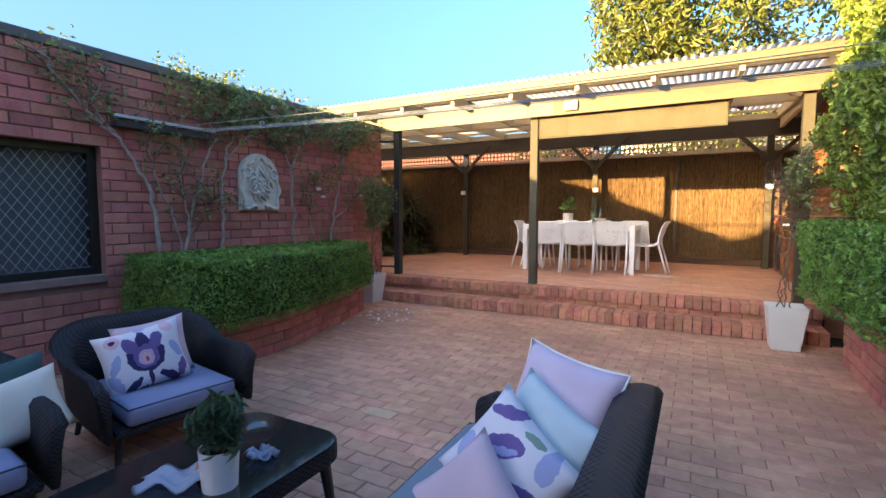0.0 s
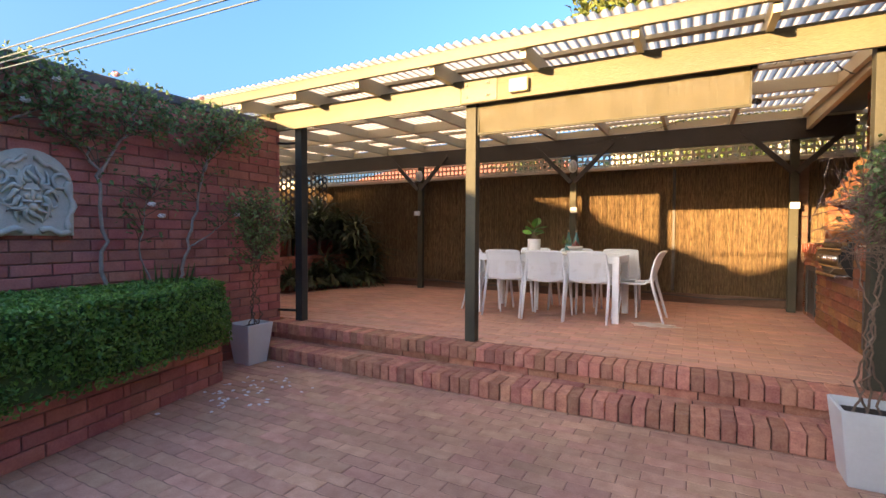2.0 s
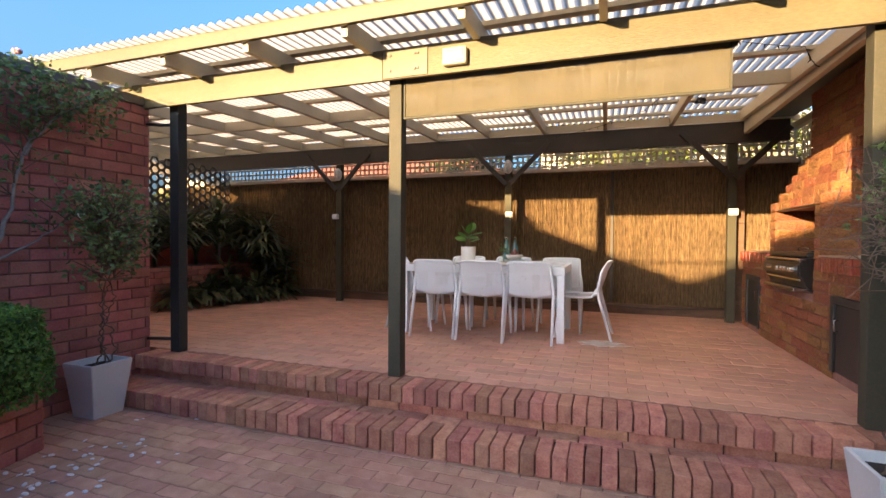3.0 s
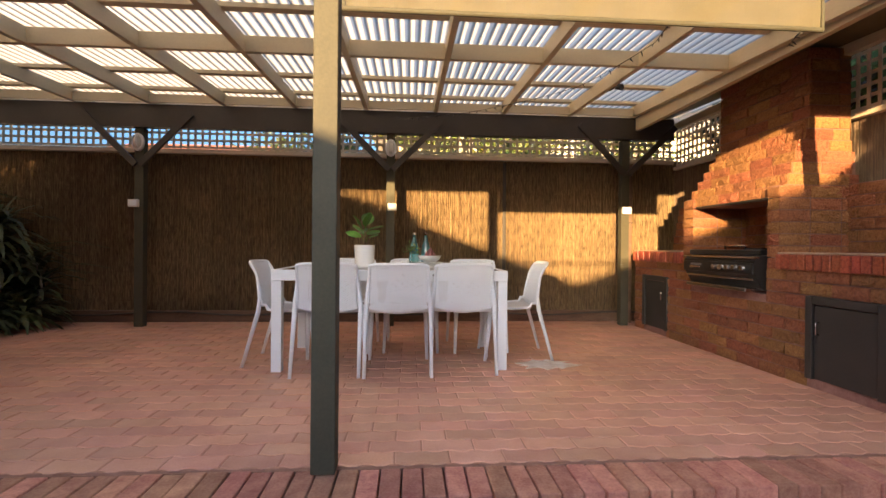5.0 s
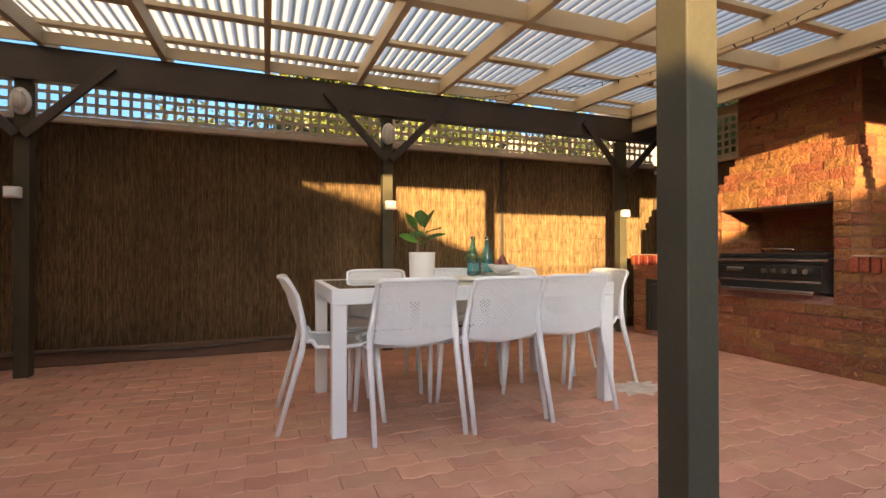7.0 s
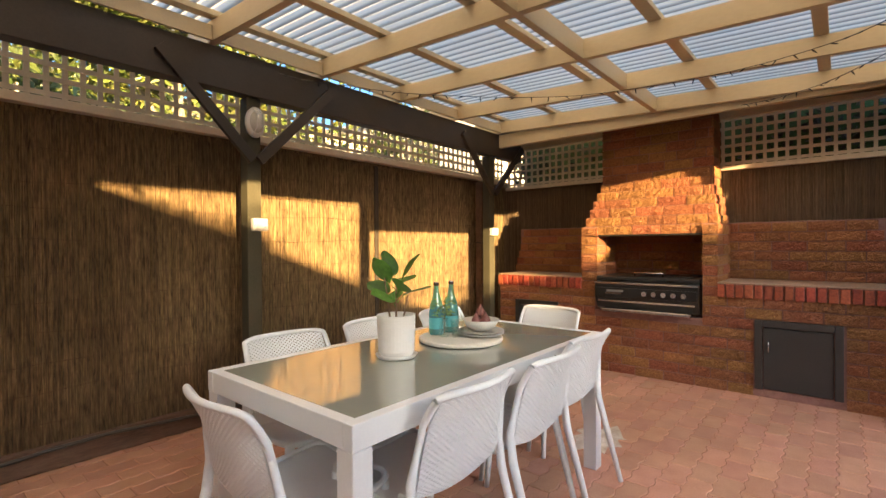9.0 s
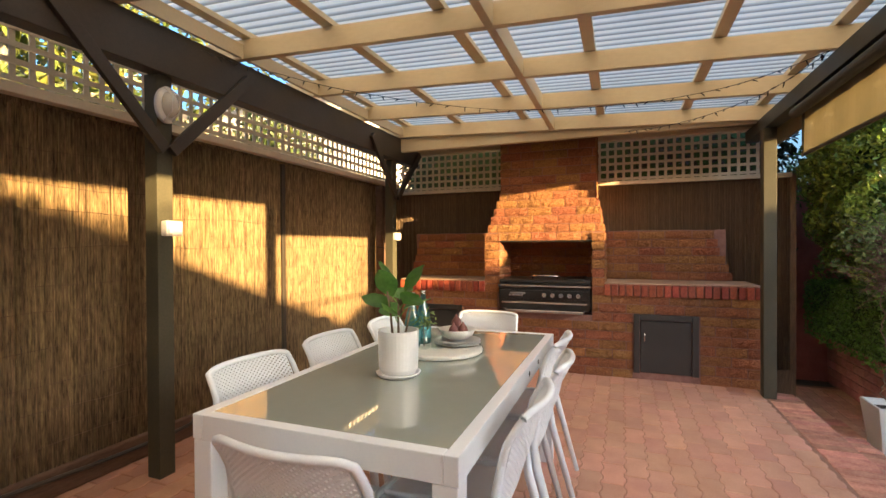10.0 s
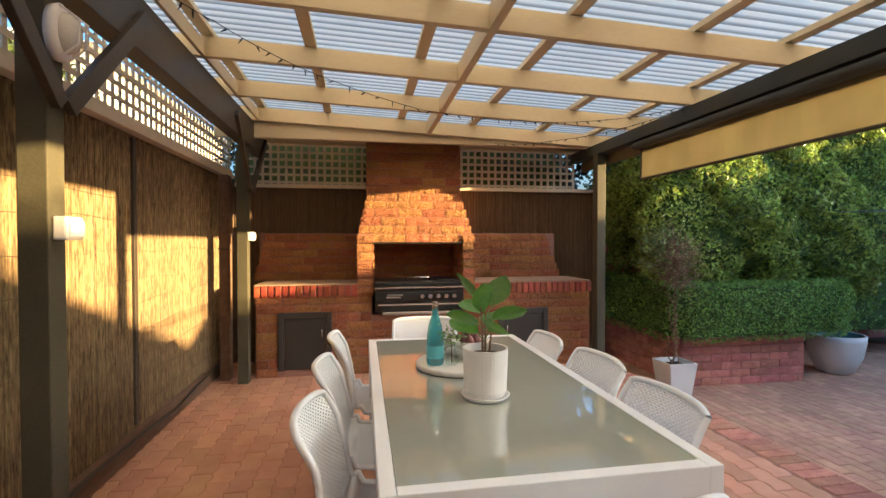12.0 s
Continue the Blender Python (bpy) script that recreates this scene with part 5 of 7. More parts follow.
plate = thing("stacked_plates", "two pale grey plates stacked on the tray", "plate", at=(-1.315, 8.285, T0))
for i in range(2):
    part("plate", lathe(bmesh.new(), [(0, 0.0), (0.06, 0.0), (0.115, 0.012), (0.114, 0.015), (0.06, 0.006), (0, 0.005)], 36, (0, 0, i * 0.011)), surface("grey_glaze", (0.45, 0.45, 0.43), (0.55, 0.55, 0.53), 20, 0.35, 0.02), plate, smooth=True)
bowl = thing("fruit_bowl", "pale ceramic bowl on the plates", "bowl", at=(-1.315, 8.285, T0 + 0.026))
part("bowl", lathe(bmesh.new(), [(0, 0.0), (0.04, 0.0), (0.074, 0.02), (0.092, 0.052), (0.089, 0.052), (0.07, 0.022), (0, 0.008)], 36), surface("pale_glaze", (0.6, 0.6, 0.57), (0.68, 0.68, 0.65), 20, 0.3, 0.02), bowl, smooth=True)
for k, (fx, fy, fz) in enumerate([(-0.025, 0.01, 0.045), (0.03, 0.02, 0.045), (0.0, -0.03, 0.047), (0.005, 0.005, 0.082)]):
    fig = thing("fig_fruit", "ripe purple fig in the bowl", "fruit", "figs in the bowl", at=(-1.315 + fx, 8.285 + fy, T0 + 0.026 + fz))
    part("flesh", lathe(bmesh.new(), [(0, -0.025), (0.016, -0.021), (0.026, -0.004), (0.02, 0.014), (0.008, 0.028), (0.003, 0.04), (0, 0.041)], 16), surface("fig_skin", (0.10, 0.03, 0.04), (0.26, 0.10, 0.08), 30, 0.45, 0.05), fig, smooth=True)


# ---- things on and before the garage wall ----
window = tagged(thing("window_1", "dark garage window behind a diamond security grille", "window"), kind="structure")
part("window_frame", boxes(((-4.25, 1.3, 0.70), (-4.17, 1.36, 1.70)), ((-4.25, 2.63, 0.70), (-4.17, 2.69, 1.70)), ((-4.25, 1.361, 1.64), (-4.17, 2.629, 1.70)), ((-4.25, 1.361, 0.70), (-4.17, 2.629, 0.76)), bevel=0.004), M_BLACK, window, "black metal frame")
# pane colour lightened to carry the sky's reflection
part("pane", boxes(((-4.30, 1.3, 0.70), (-4.29, 2.69, 1.70))), surface("sky_toned_pane", (0.08, 0.10, 0.11), (0.11, 0.135, 0.145), 2, 0.12, 0.0, spec=0.8), window, "dark glass, lightened in colour by a painted sky reflection")
bm = bmesh.new()
for i in range(-14, 32):
    for sgn in (-1, 1):
        y0, z0 = 1.36 + i * 0.07, 0.76
        y1, z1 = y0 + sgn * 0.60, 1.64
        lo, hi = 1.36, 2.63
        t0, t1 = 0.0, 1.0
        d = y1 - y0
        ta, tb = sorted(((lo - y0) / d, (hi - y0) / d))
        t0, t1 = max(t0, ta), min(t1, tb)
        if t1 - t0 > 0.02:
            tube(bm, [(-4.20, y0 + d * t0, z0 + 0.88 * t0), (-4.20, y0 + d * t1, z0 + 0.88 * t1)], 0.0028, 4)
part("grille", bm, surface("grey_grille", (0.22, 0.24, 0.26), (0.30, 0.32, 0.34), 6, 0.4), window, "diamond security grille")
part("window_sill", boxes(((-4.24, 1.305, 0.645), (-4.06, 2.685, 0.702)), bevel=0.006), surface("sill_brick", (0.2, 0.13, 0.11), (0.3, 0.2, 0.17), 12, 0.8), window, "sloping brick sill")

plaque = thing("wall_plaque", "arched pale cast-stone relief plaque on the brick wall", "plaque")
prof = [(-0.255, 0.0), (0.255, 0.0)] + [(0.255 * math.cos(math.pi * k / 20), 0.34 + 0.25 * math.sin(math.pi * k / 20)) for k in range(21)]


def flat_y(outline, x0, x1, y, z, scale=1.0):
    """A plate on the wall: outline (along y, up) from x0 out to x1."""
    bm = bmesh.new()
    a = [bm.verts.new((x0, y + p * scale, z + q * scale)) for p, q in outline]
    b = [bm.verts.new((x1, y + p * scale, z + q * scale)) for p, q in outline]
    n = len(outline)
    bm.faces.new(a[::-1]), bm.faces.new(b)
    for i in range(n):
        bm.faces.new((a[i], a[(i + 1) % n], b[(i + 1) % n], b[i]))
    bmesh.ops.recalc_face_normals(bm, faces=bm.faces[:])
    bmesh.ops.bevel(bm, geom=[e for e in bm.edges if abs(e.verts[0].co.x - x1) < 1e-5 and abs(e.verts[1].co.x - x1) < 1e-5], offset=0.012, segments=2, affect="EDGES")
    return bm


part("slab", flat_y(prof, -4.09, -4.055, 4.165, 1.215), M_STONE, plaque)
# border scrolls
bm = bmesh.new()
for sgn in (-1, 1):
    tube(bm, [(-4.046, 4.165 + sgn * (0.225 - 0.02 * math.sin(k * 0.9)), 1.25 + k * 0.035) for k in range(11)], [0.02 + 0.006 * math.sin(k * 1.6) for k in range(11)], 6)
    tube(bm, [(-4.046, 4.165 + sgn * (0.17 + 0.05 * math.cos(k * 0.7)), 1.60 + 0.05 * math.sin(k * 0.7)) for k in range(9)], 0.014, 6)
    tube(bm, [(-4.046, 4.165 + sgn * (0.05 + k * 0.028), 1.245 + 0.018 * math.sin(k * 1.1)) for k in range(7)], 0.022, 6)
    tube(bm, [(-4.046, 4.165 + sgn * (0.02 + k * 0.022), 1.745 - 0.012 * k + 0.012 * math.sin(k * 1.8)) for k in range(7)], 0.016, 6)
part("scroll_border", bm, M_STONE, plaque, smooth=True)
# central relief: a boss wreathed in curling leaf strands
bm = bmesh.new()
C = Vector((-4.05, 4.165, 1.49))
bmesh.ops.create_icosphere(bm, subdivisions=2, radius=1.0, matrix=Matrix.Translation(C) @ Matrix.Diagonal((0.03, 0.075, 0.10, 1)))
rr = random.Random(3)
for k in range(22):
    a = 2 * math.pi * k / 22
    pts = []
    for i in range(6):
        q, b = 0.07 + 0.02 * i + rr.uniform(0, 0.012), a + 0.28 * math.sin(i * 0.8 + k)
        pts.append((C.x + 0.012 + 0.010 * math.sin(i * 1.1), C.y + q * 0.92 * math.cos(b), C.z + q * 1.12 * math.sin(b)))
    tube(bm, pts, [0.014, 0.017, 0.015, 0.013, 0.010, 0.006], 6)
for dy, dz, ry, rz in ((0, 0.0, 0.016, 0.038), (-0.03, 0.035, 0.024, 0.010), (0.03, 0.035, 0.024, 0.010), (-0.03, -0.012, 0.02, 0.02), (0.03, -0.012, 0.02, 0.02), (-0.028, -0.045, 0.03, 0.011), (0.028, -0.045, 0.03, 0.011), (0, -0.08, 0.03, 0.03)):
    bmesh.ops.create_icosphere(bm, subdivisions=2, radius=1.0, matrix=Matrix.Translation((C.x + 0.026, C.y + dy, C.z + dz)) @ Matrix.Diagonal((0.022, ry, rz, 1)))
part("central_relief", bm, M_STONE, plaque, smooth=True)

airer = thing("clothesline", "wall-mounted folding clothesline with thin lines across the court", "clothesline")
part("cabinet", boxes(((-4.09, 2.76, 1.86), (-4.0, 3.58, 1.95)), bevel=0.008), surface("dark_airer", (0.03, 0.03, 0.03), (0.05, 0.05, 0.05), 6, 0.5), airer, "dark housing")
part("front_bar", boxes(((-3.998, 2.74, 1.925), (-3.965, 3.60, 1.95)), bevel=0.004), surface("grey_bar", (0.45, 0.46, 0.47), (0.55, 0.56, 0.57), 6, 0.4), airer, "pale bar")
for k, (y, drift) in enumerate(((3.13, 0.17), (3.31, 0.32), (3.35, 0.32), (3.375, 0.33), (3.41, 0.33))):
    part("line", tube(bmesh.new(), [(-3.97 + 5.7 * i / 24, y + drift * i / 24, 1.905 - 0.16 * (i / 24) * (1 - i / 24)) for i in range(25)], 0.0028, 5), surface("line_cord", (0.11, 0.14, 0.17), (0.17, 0.21, 0.24), 6, 0.6), airer, "thin plastic cord")


def climber(name, base, stems, label, seed, leaf=0.05, cat="rose bush", mat=M_ROSE, flowers=(), density=1.0, top=None):
    """Trained stems (lists of points) with side twigs and leaf clusters along their upper reach."""
    e = thing(name, label, cat)
    r, rng = random.Random(seed), np.random.default_rng(seed)
    P = []
    for pts, rad, leafy in stems:
        fine = []
        for a, b in zip(pts, pts[1:]):
            for k in range(5):
                q = Vector(a).lerp(Vector(b), k / 5)
                fine.append(q + Vector((r.gauss(0, 0.006), r.gauss(0, 0.012), 0)))
        fine.append(Vector(pts[-1]))
        n = len(fine)
        part("stem", tube(bmesh.new(), fine, [rad * (1 - 0.7 * i / n) for i in range(n)], 7), M_BARK if rad > 0.008 else M_TWIG, e, smooth=True)
        twig = bmesh.new()
        for i in range(int(n * leafy), n):
            for _ in range(2):
                d = Vector((r.uniform(0.0, 0.5), r.gauss(0, 1), r.uniform(0.1, 1.0))).normalized() * r.uniform(0.12, 0.34)
                q = fine[i]
                m = q + d * 0.55 + Vector((0, r.gauss(0, 0.02), 0.01))
                t = q + d
                if q.x < -3.9:
                    t.z, m.z = min(t.z, 2.40), min(m.z, 2.38)
                tube(twig, [q, m, t], [0.005, 0.0035, 0.0018], 4)
                for f in (0.5, 0.75, 1.0, 1.0):
                    c = np.array((q.lerp(t, f))[:])
                    P.append(c + rng.normal(0, 0.035, (max(1, int(5 * density)), 3)))
        tagged(part("twiggery", twig, M_TWIG, e), kind="stuff")
    if top:
        y0, y1, zt, count = top
        q = rng.uniform(0, 1, (count, 3))
        lump = 0.5 + 0.5 * np.sin(q[:, 1] * (y1 - y0) * 9 + seed)
        P.append(np.stack([-4.07 + 0.32 * q[:, 0], y0 + (y1 - y0) * q[:, 1], 1.95 + (zt - 1.95) * q[:, 2] ** 0.7 * (0.75 + 0.25 * lump)], 1))
    P = np.concatenate(P)
    N = np.tile([0.4, 0, 0.8], (len(P), 1))
    tagged(leaves("foliage", P, N, leaf, mat, e, rng, 0.8, 0.6), kind="stuff")
    for f in flowers:
        bm = bmesh.new()
        bmesh.ops.create_icosphere(bm, subdivisions=3, radius=1)
        for v in bm.verts:
            a = math.atan2(v.co.y, v.co.x)
            v.co = Vector(f[:3]) + Vector((0.026 * v.co.x, 0.026 * v.co.y, 0.018 * v.co.z)) * (1 + 0.22 * math.sin(5 * a + 6 * v.co.z))
        part("bloom", bm, M_PINK if len(f) > 3 else M_PETAL, e, "pink bloom" if len(f) > 3 else "white bloom")
    return e


W = -4.03


def trained(*pts):
    """A stem held to the wall, through points given as (along, up)."""
    return [(W, y, z) for y, z in pts]


climber("climbing_rose", None, [(trained((3.10, 0.38), (3.08, 0.74), (3.05, 1.08), (3.0, 1.41), (2.91, 1.58), (2.79, 1.77), (2.68, 1.86), (2.47, 2.07), (2.3, 2.3)), 0.021, 0.72), (trained((3.34, 0.38), (3.31, 0.72), (3.25, 0.97), (3.17, 1.22), (3.05, 1.55), (3.02, 1.82)), 0.013, 0.8), (trained((2.79, 1.77), (2.6, 2.0), (2.75, 2.3)), 0.009, 0.4)],
        "bare-stemmed rose trained over the wall, leaves near the top", 51, 0.038, density=0.42)
climber("climbing_rose", None, [(trained((3.26, 0.38), (3.28, 0.74), (3.35, 1.07), (3.44, 1.38), (3.57, 1.75), (3.66, 1.92), (3.53, 2.15), (3.48, 2.35)), 0.019, 0.6), (trained((3.46, 0.38), (3.44, 0.73), (3.40, 0.97), (3.35, 1.07)), 0.014, 0.9), (trained((3.35, 1.07), (3.28, 1.45), (3.33, 1.8)), 0.009, 0.35), (trained((3.40, 1.0), (3.55, 1.25), (3.62, 1.32)), 0.007, 0.4)],
        "climbing rose with grey stems and a leafy sunlit top", 52, 0.04, density=0.42, top=(3.1, 3.8, 2.53, 700))
climber("climbing_rose", None, [(trained((3.66, 0.38), (3.67, 0.75), (3.69, 1.06), (3.69, 1.44), (3.75, 1.77), (3.88, 2.01), (3.92, 2.18), (3.95, 2.38)), 0.019, 0.62), (trained((3.74, 1.7), (4.0, 1.95), (4.25, 2.1), (4.3, 2.36)), 0.012, 0.4)],
        "climbing rose with a straight grey stem and leafy top", 53, 0.04, density=0.42, top=(3.7, 4.4, 2.47, 620), flowers=[(W + 0.1, 4.1, 2.1)])
climber("climbing_rose", None, [(trained((4.60, 0.38), (4.59, 0.78), (4.58, 1.17), (4.57, 1.61), (4.50, 1.86), (4.34, 1.93), (4.2, 2.15)), 0.018, 0.55), (trained((4.57, 1.65), (4.71, 1.94), (4.80, 2.08), (4.9, 2.32)), 0.013, 0.35), (trained((4.98, 0.38), (4.95, 0.76), (4.87, 1.1), (4.89, 1.44), (4.98, 1.6)), 0.009, 0.55)],
        "climbing rose with grey stems, white blooms and leafy top", 54, 0.04, density=0.42, top=(4.35, 5.1, 2.41, 620), flowers=[(W + 0.1, 4.90, 1.47), (W + 0.1, 4.98, 1.38), (W, 4.7, 2.46, 1), (W + 0.05, 4.3, 2.3)])
climber("climbing_rose", None, [(trained((5.17, 0.38), (5.20, 0.82), (5.26, 1.1), (5.36, 1.53), (5.44, 1.89), (5.52, 2.12), (5.5, 2.3)), 0.017, 0.5), (trained((5.26, 1.1), (5.45, 1.2), (5.59, 1.32), (5.84, 1.48)), 0.009, 0.6), (trained((5.42, 1.8), (5.6, 2.1), (5.85, 2.25)), 0.012, 0.3)],
        "climbing rose at the wall end with a leafy top", 55, 0.04, density=0.42, top=(5.0, 5.95, 2.40, 760), flowers=[(W + 0.08, 5.35, 2.44, 1), (W + 0.08, 5.72, 1.42), (W + 0.08, 5.9, 1.45)])

sword = thing("strap_plant", "upright pale green strap leaves behind the hedge", "plant")
for k in range(7):
    y, ln = 4.85 + 0.03 * k + 0.02 * (k % 2), -0.12 + 0.04 * k
    bm = bmesh.new()
    w = [0.018, 0.022, 0.017, 0.003]
    rows = [[bm.verts.new((-3.82 + 0.02 * i, y + ln * i / 3 + s * w[i], 0.42 + 0.19 * i)) for s in (-1, 0, 1)] for i in range(4)]
    for r0, r1 in zip(rows, rows[1:]):
        for q in range(2):
            bm.faces.new((r0[q], r0[q + 1], r1[q + 1], r1[q]))
    bmesh.ops.solidify(bm, geom=bm.faces[:], thickness=0.003)
    part("leaf", bm, M_ROSE, sword)


def tapered_pot(at, label):
    e = thing("tapered_pot", label, "pot", "tapered pots beside the steps", at=at)
    bm = bmesh.new()
    rings = []
    for h, z in ((0.105, 0.0), (0.148, 0.385), (0.130, 0.385), (0.122, 0.33)):
        rings.append([bm.verts.new((sx * h, sy * h, z)) for sx, sy in ((-1, -1), (1, -1), (1, 1), (-1, 1))])
    for r0, r1 in zip(rings, rings[1:]):
        for k in range(4):
            bm.faces.new((r0[k], r0[(k + 1) % 4], r1[(k + 1) % 4], r1[k]))
    bm.faces.new(rings[0][::-1])
    bmesh.ops.bevel(bm, geom=bm.edges[:], offset=0.004, segments=2, affect="EDGES")
    part("shell", bm, surface("white_pot_glaze", (0.72, 0.74, 0.72), (0.80, 0.82, 0.80), 4, 0.5, 0.06, 60, soil=0.18), e)
    part("soil", boxes(((-0.123, -0.123, 0.30), (0.123, 0.123, 0.34))), M_SOIL, e)
    return e


tapered_pot((-3.83, 5.76, 0), "square tapered white pot beside the brick steps")
tapered_pot((0.715, 5.735, 0), "square tapered white pot, weathered, beside the brick steps")


def pot_climber(x, y, label, seed, top, dry, head):
    r = random.Random(seed)
    stems = []
    for k in range(4):
        ph, rad = k * 1.55, 0.06
        pts = [(x + rad * (0.5 + 0.9 * math.sin(i * 0.9 + k)) * math.cos(ph + i * 0.75), y + rad * (0.6 + 0.7 * math.cos(i * 0.7 + k)) * math.sin(ph + i * 0.75), 0.33 + (top - 0.33) * i / 9) for i in range(10)]
        stems.append((pts, 0.006, head))
    return climber("potted_climber", None, stems, label, seed, 0.04, "climber", M_DRYLEAF if dry else M_ROSE, density=0.4)


c1 = pot_climber(-3.83, 5.80, "thin climbing rose on twisted stems in the white pot", 61, 1.45, False, 0.55)
c2 = pot_climber(0.715, 5.735, "straggly twisted climber, sparse leaves, in the white pot", 62, 1.55, False, 0.72)
bm = bmesh.new()
r6 = random.Random(66)
for k in range(230):
    a = Vector((0.715 + r6.gauss(0, 0.07), 5.735 + r6.gauss(0, 0.07), r6.uniform(1.12, 1.55)))
    d = Vector((r6.gauss(0, 1), r6.gauss(0, 1), r6.gauss(0.1, 0.8))).normalized() * r6.uniform(0.1, 0.26)
    tube(bm, [a, a + d * 0.5 + Vector((r6.gauss(0, 0.03), r6.gauss(0, 0.03), r6.gauss(0, 0.03))), a + d], [0.003, 0.0022, 0.0012], 4)
tagged(part("dry_tangle", bm, M_TWIG, c2, "tangle of dry twigs"), kind="stuff")


def round_pot(at, r, h, label):
    e = thing("round_pot", label, "pot", at=at)
    part("shell", lathe(bmesh.new(), [(0, 0.0), (r * 0.5, 0.0), (r * 0.62, 0.02), (r * 0.9, h * 0.45), (r, h * 0.85), (r, h), (r * 0.93, h), (r * 0.9, h * 0.8), (r * 0.8, h * 0.78), (0, h * 0.77)], 40), surface("pale_pot", (0.62, 0.63, 0.60), (0.72, 0.73, 0.70), 6, 0.45, 0.05, 70, soil=0.12), e, smooth=True)
    part("liner", lathe(bmesh.new(), [(r * 0.925, h * 0.995), (r * 0.895, h * 0.8), (0, h * 0.785)], 32), surface("teal_glaze", (0.10, 0.22, 0.22), (0.15, 0.28, 0.28), 6, 0.3), e, "dark teal inside")


round_pot((1.25, 3.21, 0), 0.29, 0.46, "large round white pot with teal inside by the hedge")

# ---- planting in the north-west corner ----
bed = thing("corner_planter", "low red brick planter in the pavilion corner", "planter", kind="structure")
part("core", boxes(((-6.66, 6.5, DECK - 0.02), (-6.12, 9.95, 0.86))), M_MORTAR, bed)
lay_bricks(bed, (-6.12, 6.5, DECK), (0, 1, 0), (0, 0, 1), 3.45, 0.56, 0.23, 0.076, 0.009, 0.012, M_WALL_BRICK, M_WALL_BRICK_J, lambda a, b: True)


def strap_clump(at, count, length, seed, label, mat):
    e = thing("strappy_plant", label, "plant", "strappy plants in the corner", at=at)
    r = random.Random(seed)
    for k in range(count):
        a, ln = r.uniform(0, 6.28), length * r.uniform(0.6, 1.15)
        out = Vector((math.cos(a), math.sin(a), 0))
        side = Vector((-out.y, out.x, 0))
        bm = bmesh.new()
        rows = []
        for i in range(6):
            q = i / 5
            c = out * ln * (0.1 + 0.6 * q) * q + Vector((0, 0, ln * (1.55 * q - 1.0 * q * q)))
            w = 0.022 * (1 - q * 0.9)
            rows.append([bm.verts.new(c - side * w + Vector((0, 0, 0.005))), bm.verts.new(c), bm.verts.new(c + side * w + Vector((0, 0, 0.005)))])
        for r0, r1 in zip(rows, rows[1:]):
            for q in range(2):
                bm.faces.new((r0[q], r0[q + 1], r1[q + 1], r1[q]))
        part("leaf", bm, mat, e, smooth=True)


M_STRAP = surface("dark_strap_leaf", (0.03, 0.06, 0.02), (0.09, 0.13, 0.05), 9, 0.4, 0.0, 60, rand=0.5, translucent=0.2)
for k, (x, y, z, c, l) in enumerate([(-5.75, 9.6, DECK, 34, 0.55), (-5.95, 9.1, DECK, 30, 0.5), (-5.5, 9.8, DECK, 24, 0.42), (-6.05, 8.6, DECK, 24, 0.45), (-6.35, 9.4, 0.86, 44, 1.25), (-6.3, 8.7, 0.86, 40, 1.2), (-6.35, 8.0, 0.86, 34, 1.0), (-5.85, 9.85, DECK, 36, 1.35), (-6.3, 7.3, 0.86, 30, 0.9), (-5.6, 9.95, DECK, 30, 1.0), (-5.85, 8.3, DECK, 30, 0.42), (-5.8, 8.85, DECK, 36, 0.5), (-5.72, 9.35, DECK, 36, 0.5), (-5.6, 9.6, DECK, 30, 0.45), (-6.4, 9.0, 0.86, 40, 1.1), (-6.4, 8.3, 0.86, 36, 1.0)]):
    strap_clump((x, y, z), c, l, 70 + k, "clump of dark strappy leaves in the corner bed", M_STRAP)

def cordyline(at, height, count, size, seed, low=False):
    if low:
        e = thing("ground_clump", "low spilling clump of narrow green leaves on the deck", "plant", "clumps spilling onto the deck", at=at)
    else:
        e = thing("cordyline", "dark strap-leaved cordyline in the pavilion corner", "plant", "cordylines in the corner", at=at)
    rng = np.random.default_rng(seed)
    part("stem", tube(bmesh.new(), [(0, 0, 0), (0.02, 0.01, height * 0.5), (0, 0, height)], [0.03, 0.024, 0.018], 7), M_BARK, e)
    d = rng.normal(0, 1, (count, 3))
    d[:, 2] = np.abs(d[:, 2]) * 0.6
    d /= np.linalg.norm(d, axis=1)[:, None]
    base = np.stack([np.zeros(count), np.zeros(count), height * rng.uniform(0.45, 1.0, count)], 1)
    side = np.cross(d, [0, 0, 1.0])
    side /= np.linalg.norm(side, axis=1)[:, None] + 1e-9
    ln = (size * rng.uniform(0.6, 1.2, count))[:, None]
    v = np.empty((count, 8, 3))
    for i, (f, w, drop) in enumerate(((0.03, 0.4, 0), (0.4, 1.0, 0.02), (0.75, 0.7, 0.16), (1.0, 0.08, 0.38))):
        c = base + d * ln * f - np.array([0, 0, 1.0]) * ln * drop
        v[:, i * 2], v[:, i * 2 + 1] = c - side * 0.028 * w, c + side * 0.028 * w
    idx = np.arange(count)[:, None] * 8
    faces = np.concatenate([idx + np.array([2 * i, 2 * i + 1, 2 * i + 3, 2 * i + 2]) for i in range(3)]).tolist()
    me = raw("leaves", v.reshape(-1, 3).tolist(), faces)
    me.materials.append(M_STRAP_J)
    ob = new("foliage", me)
    ob.parent = e
    tagged(ob, kind="stuff")


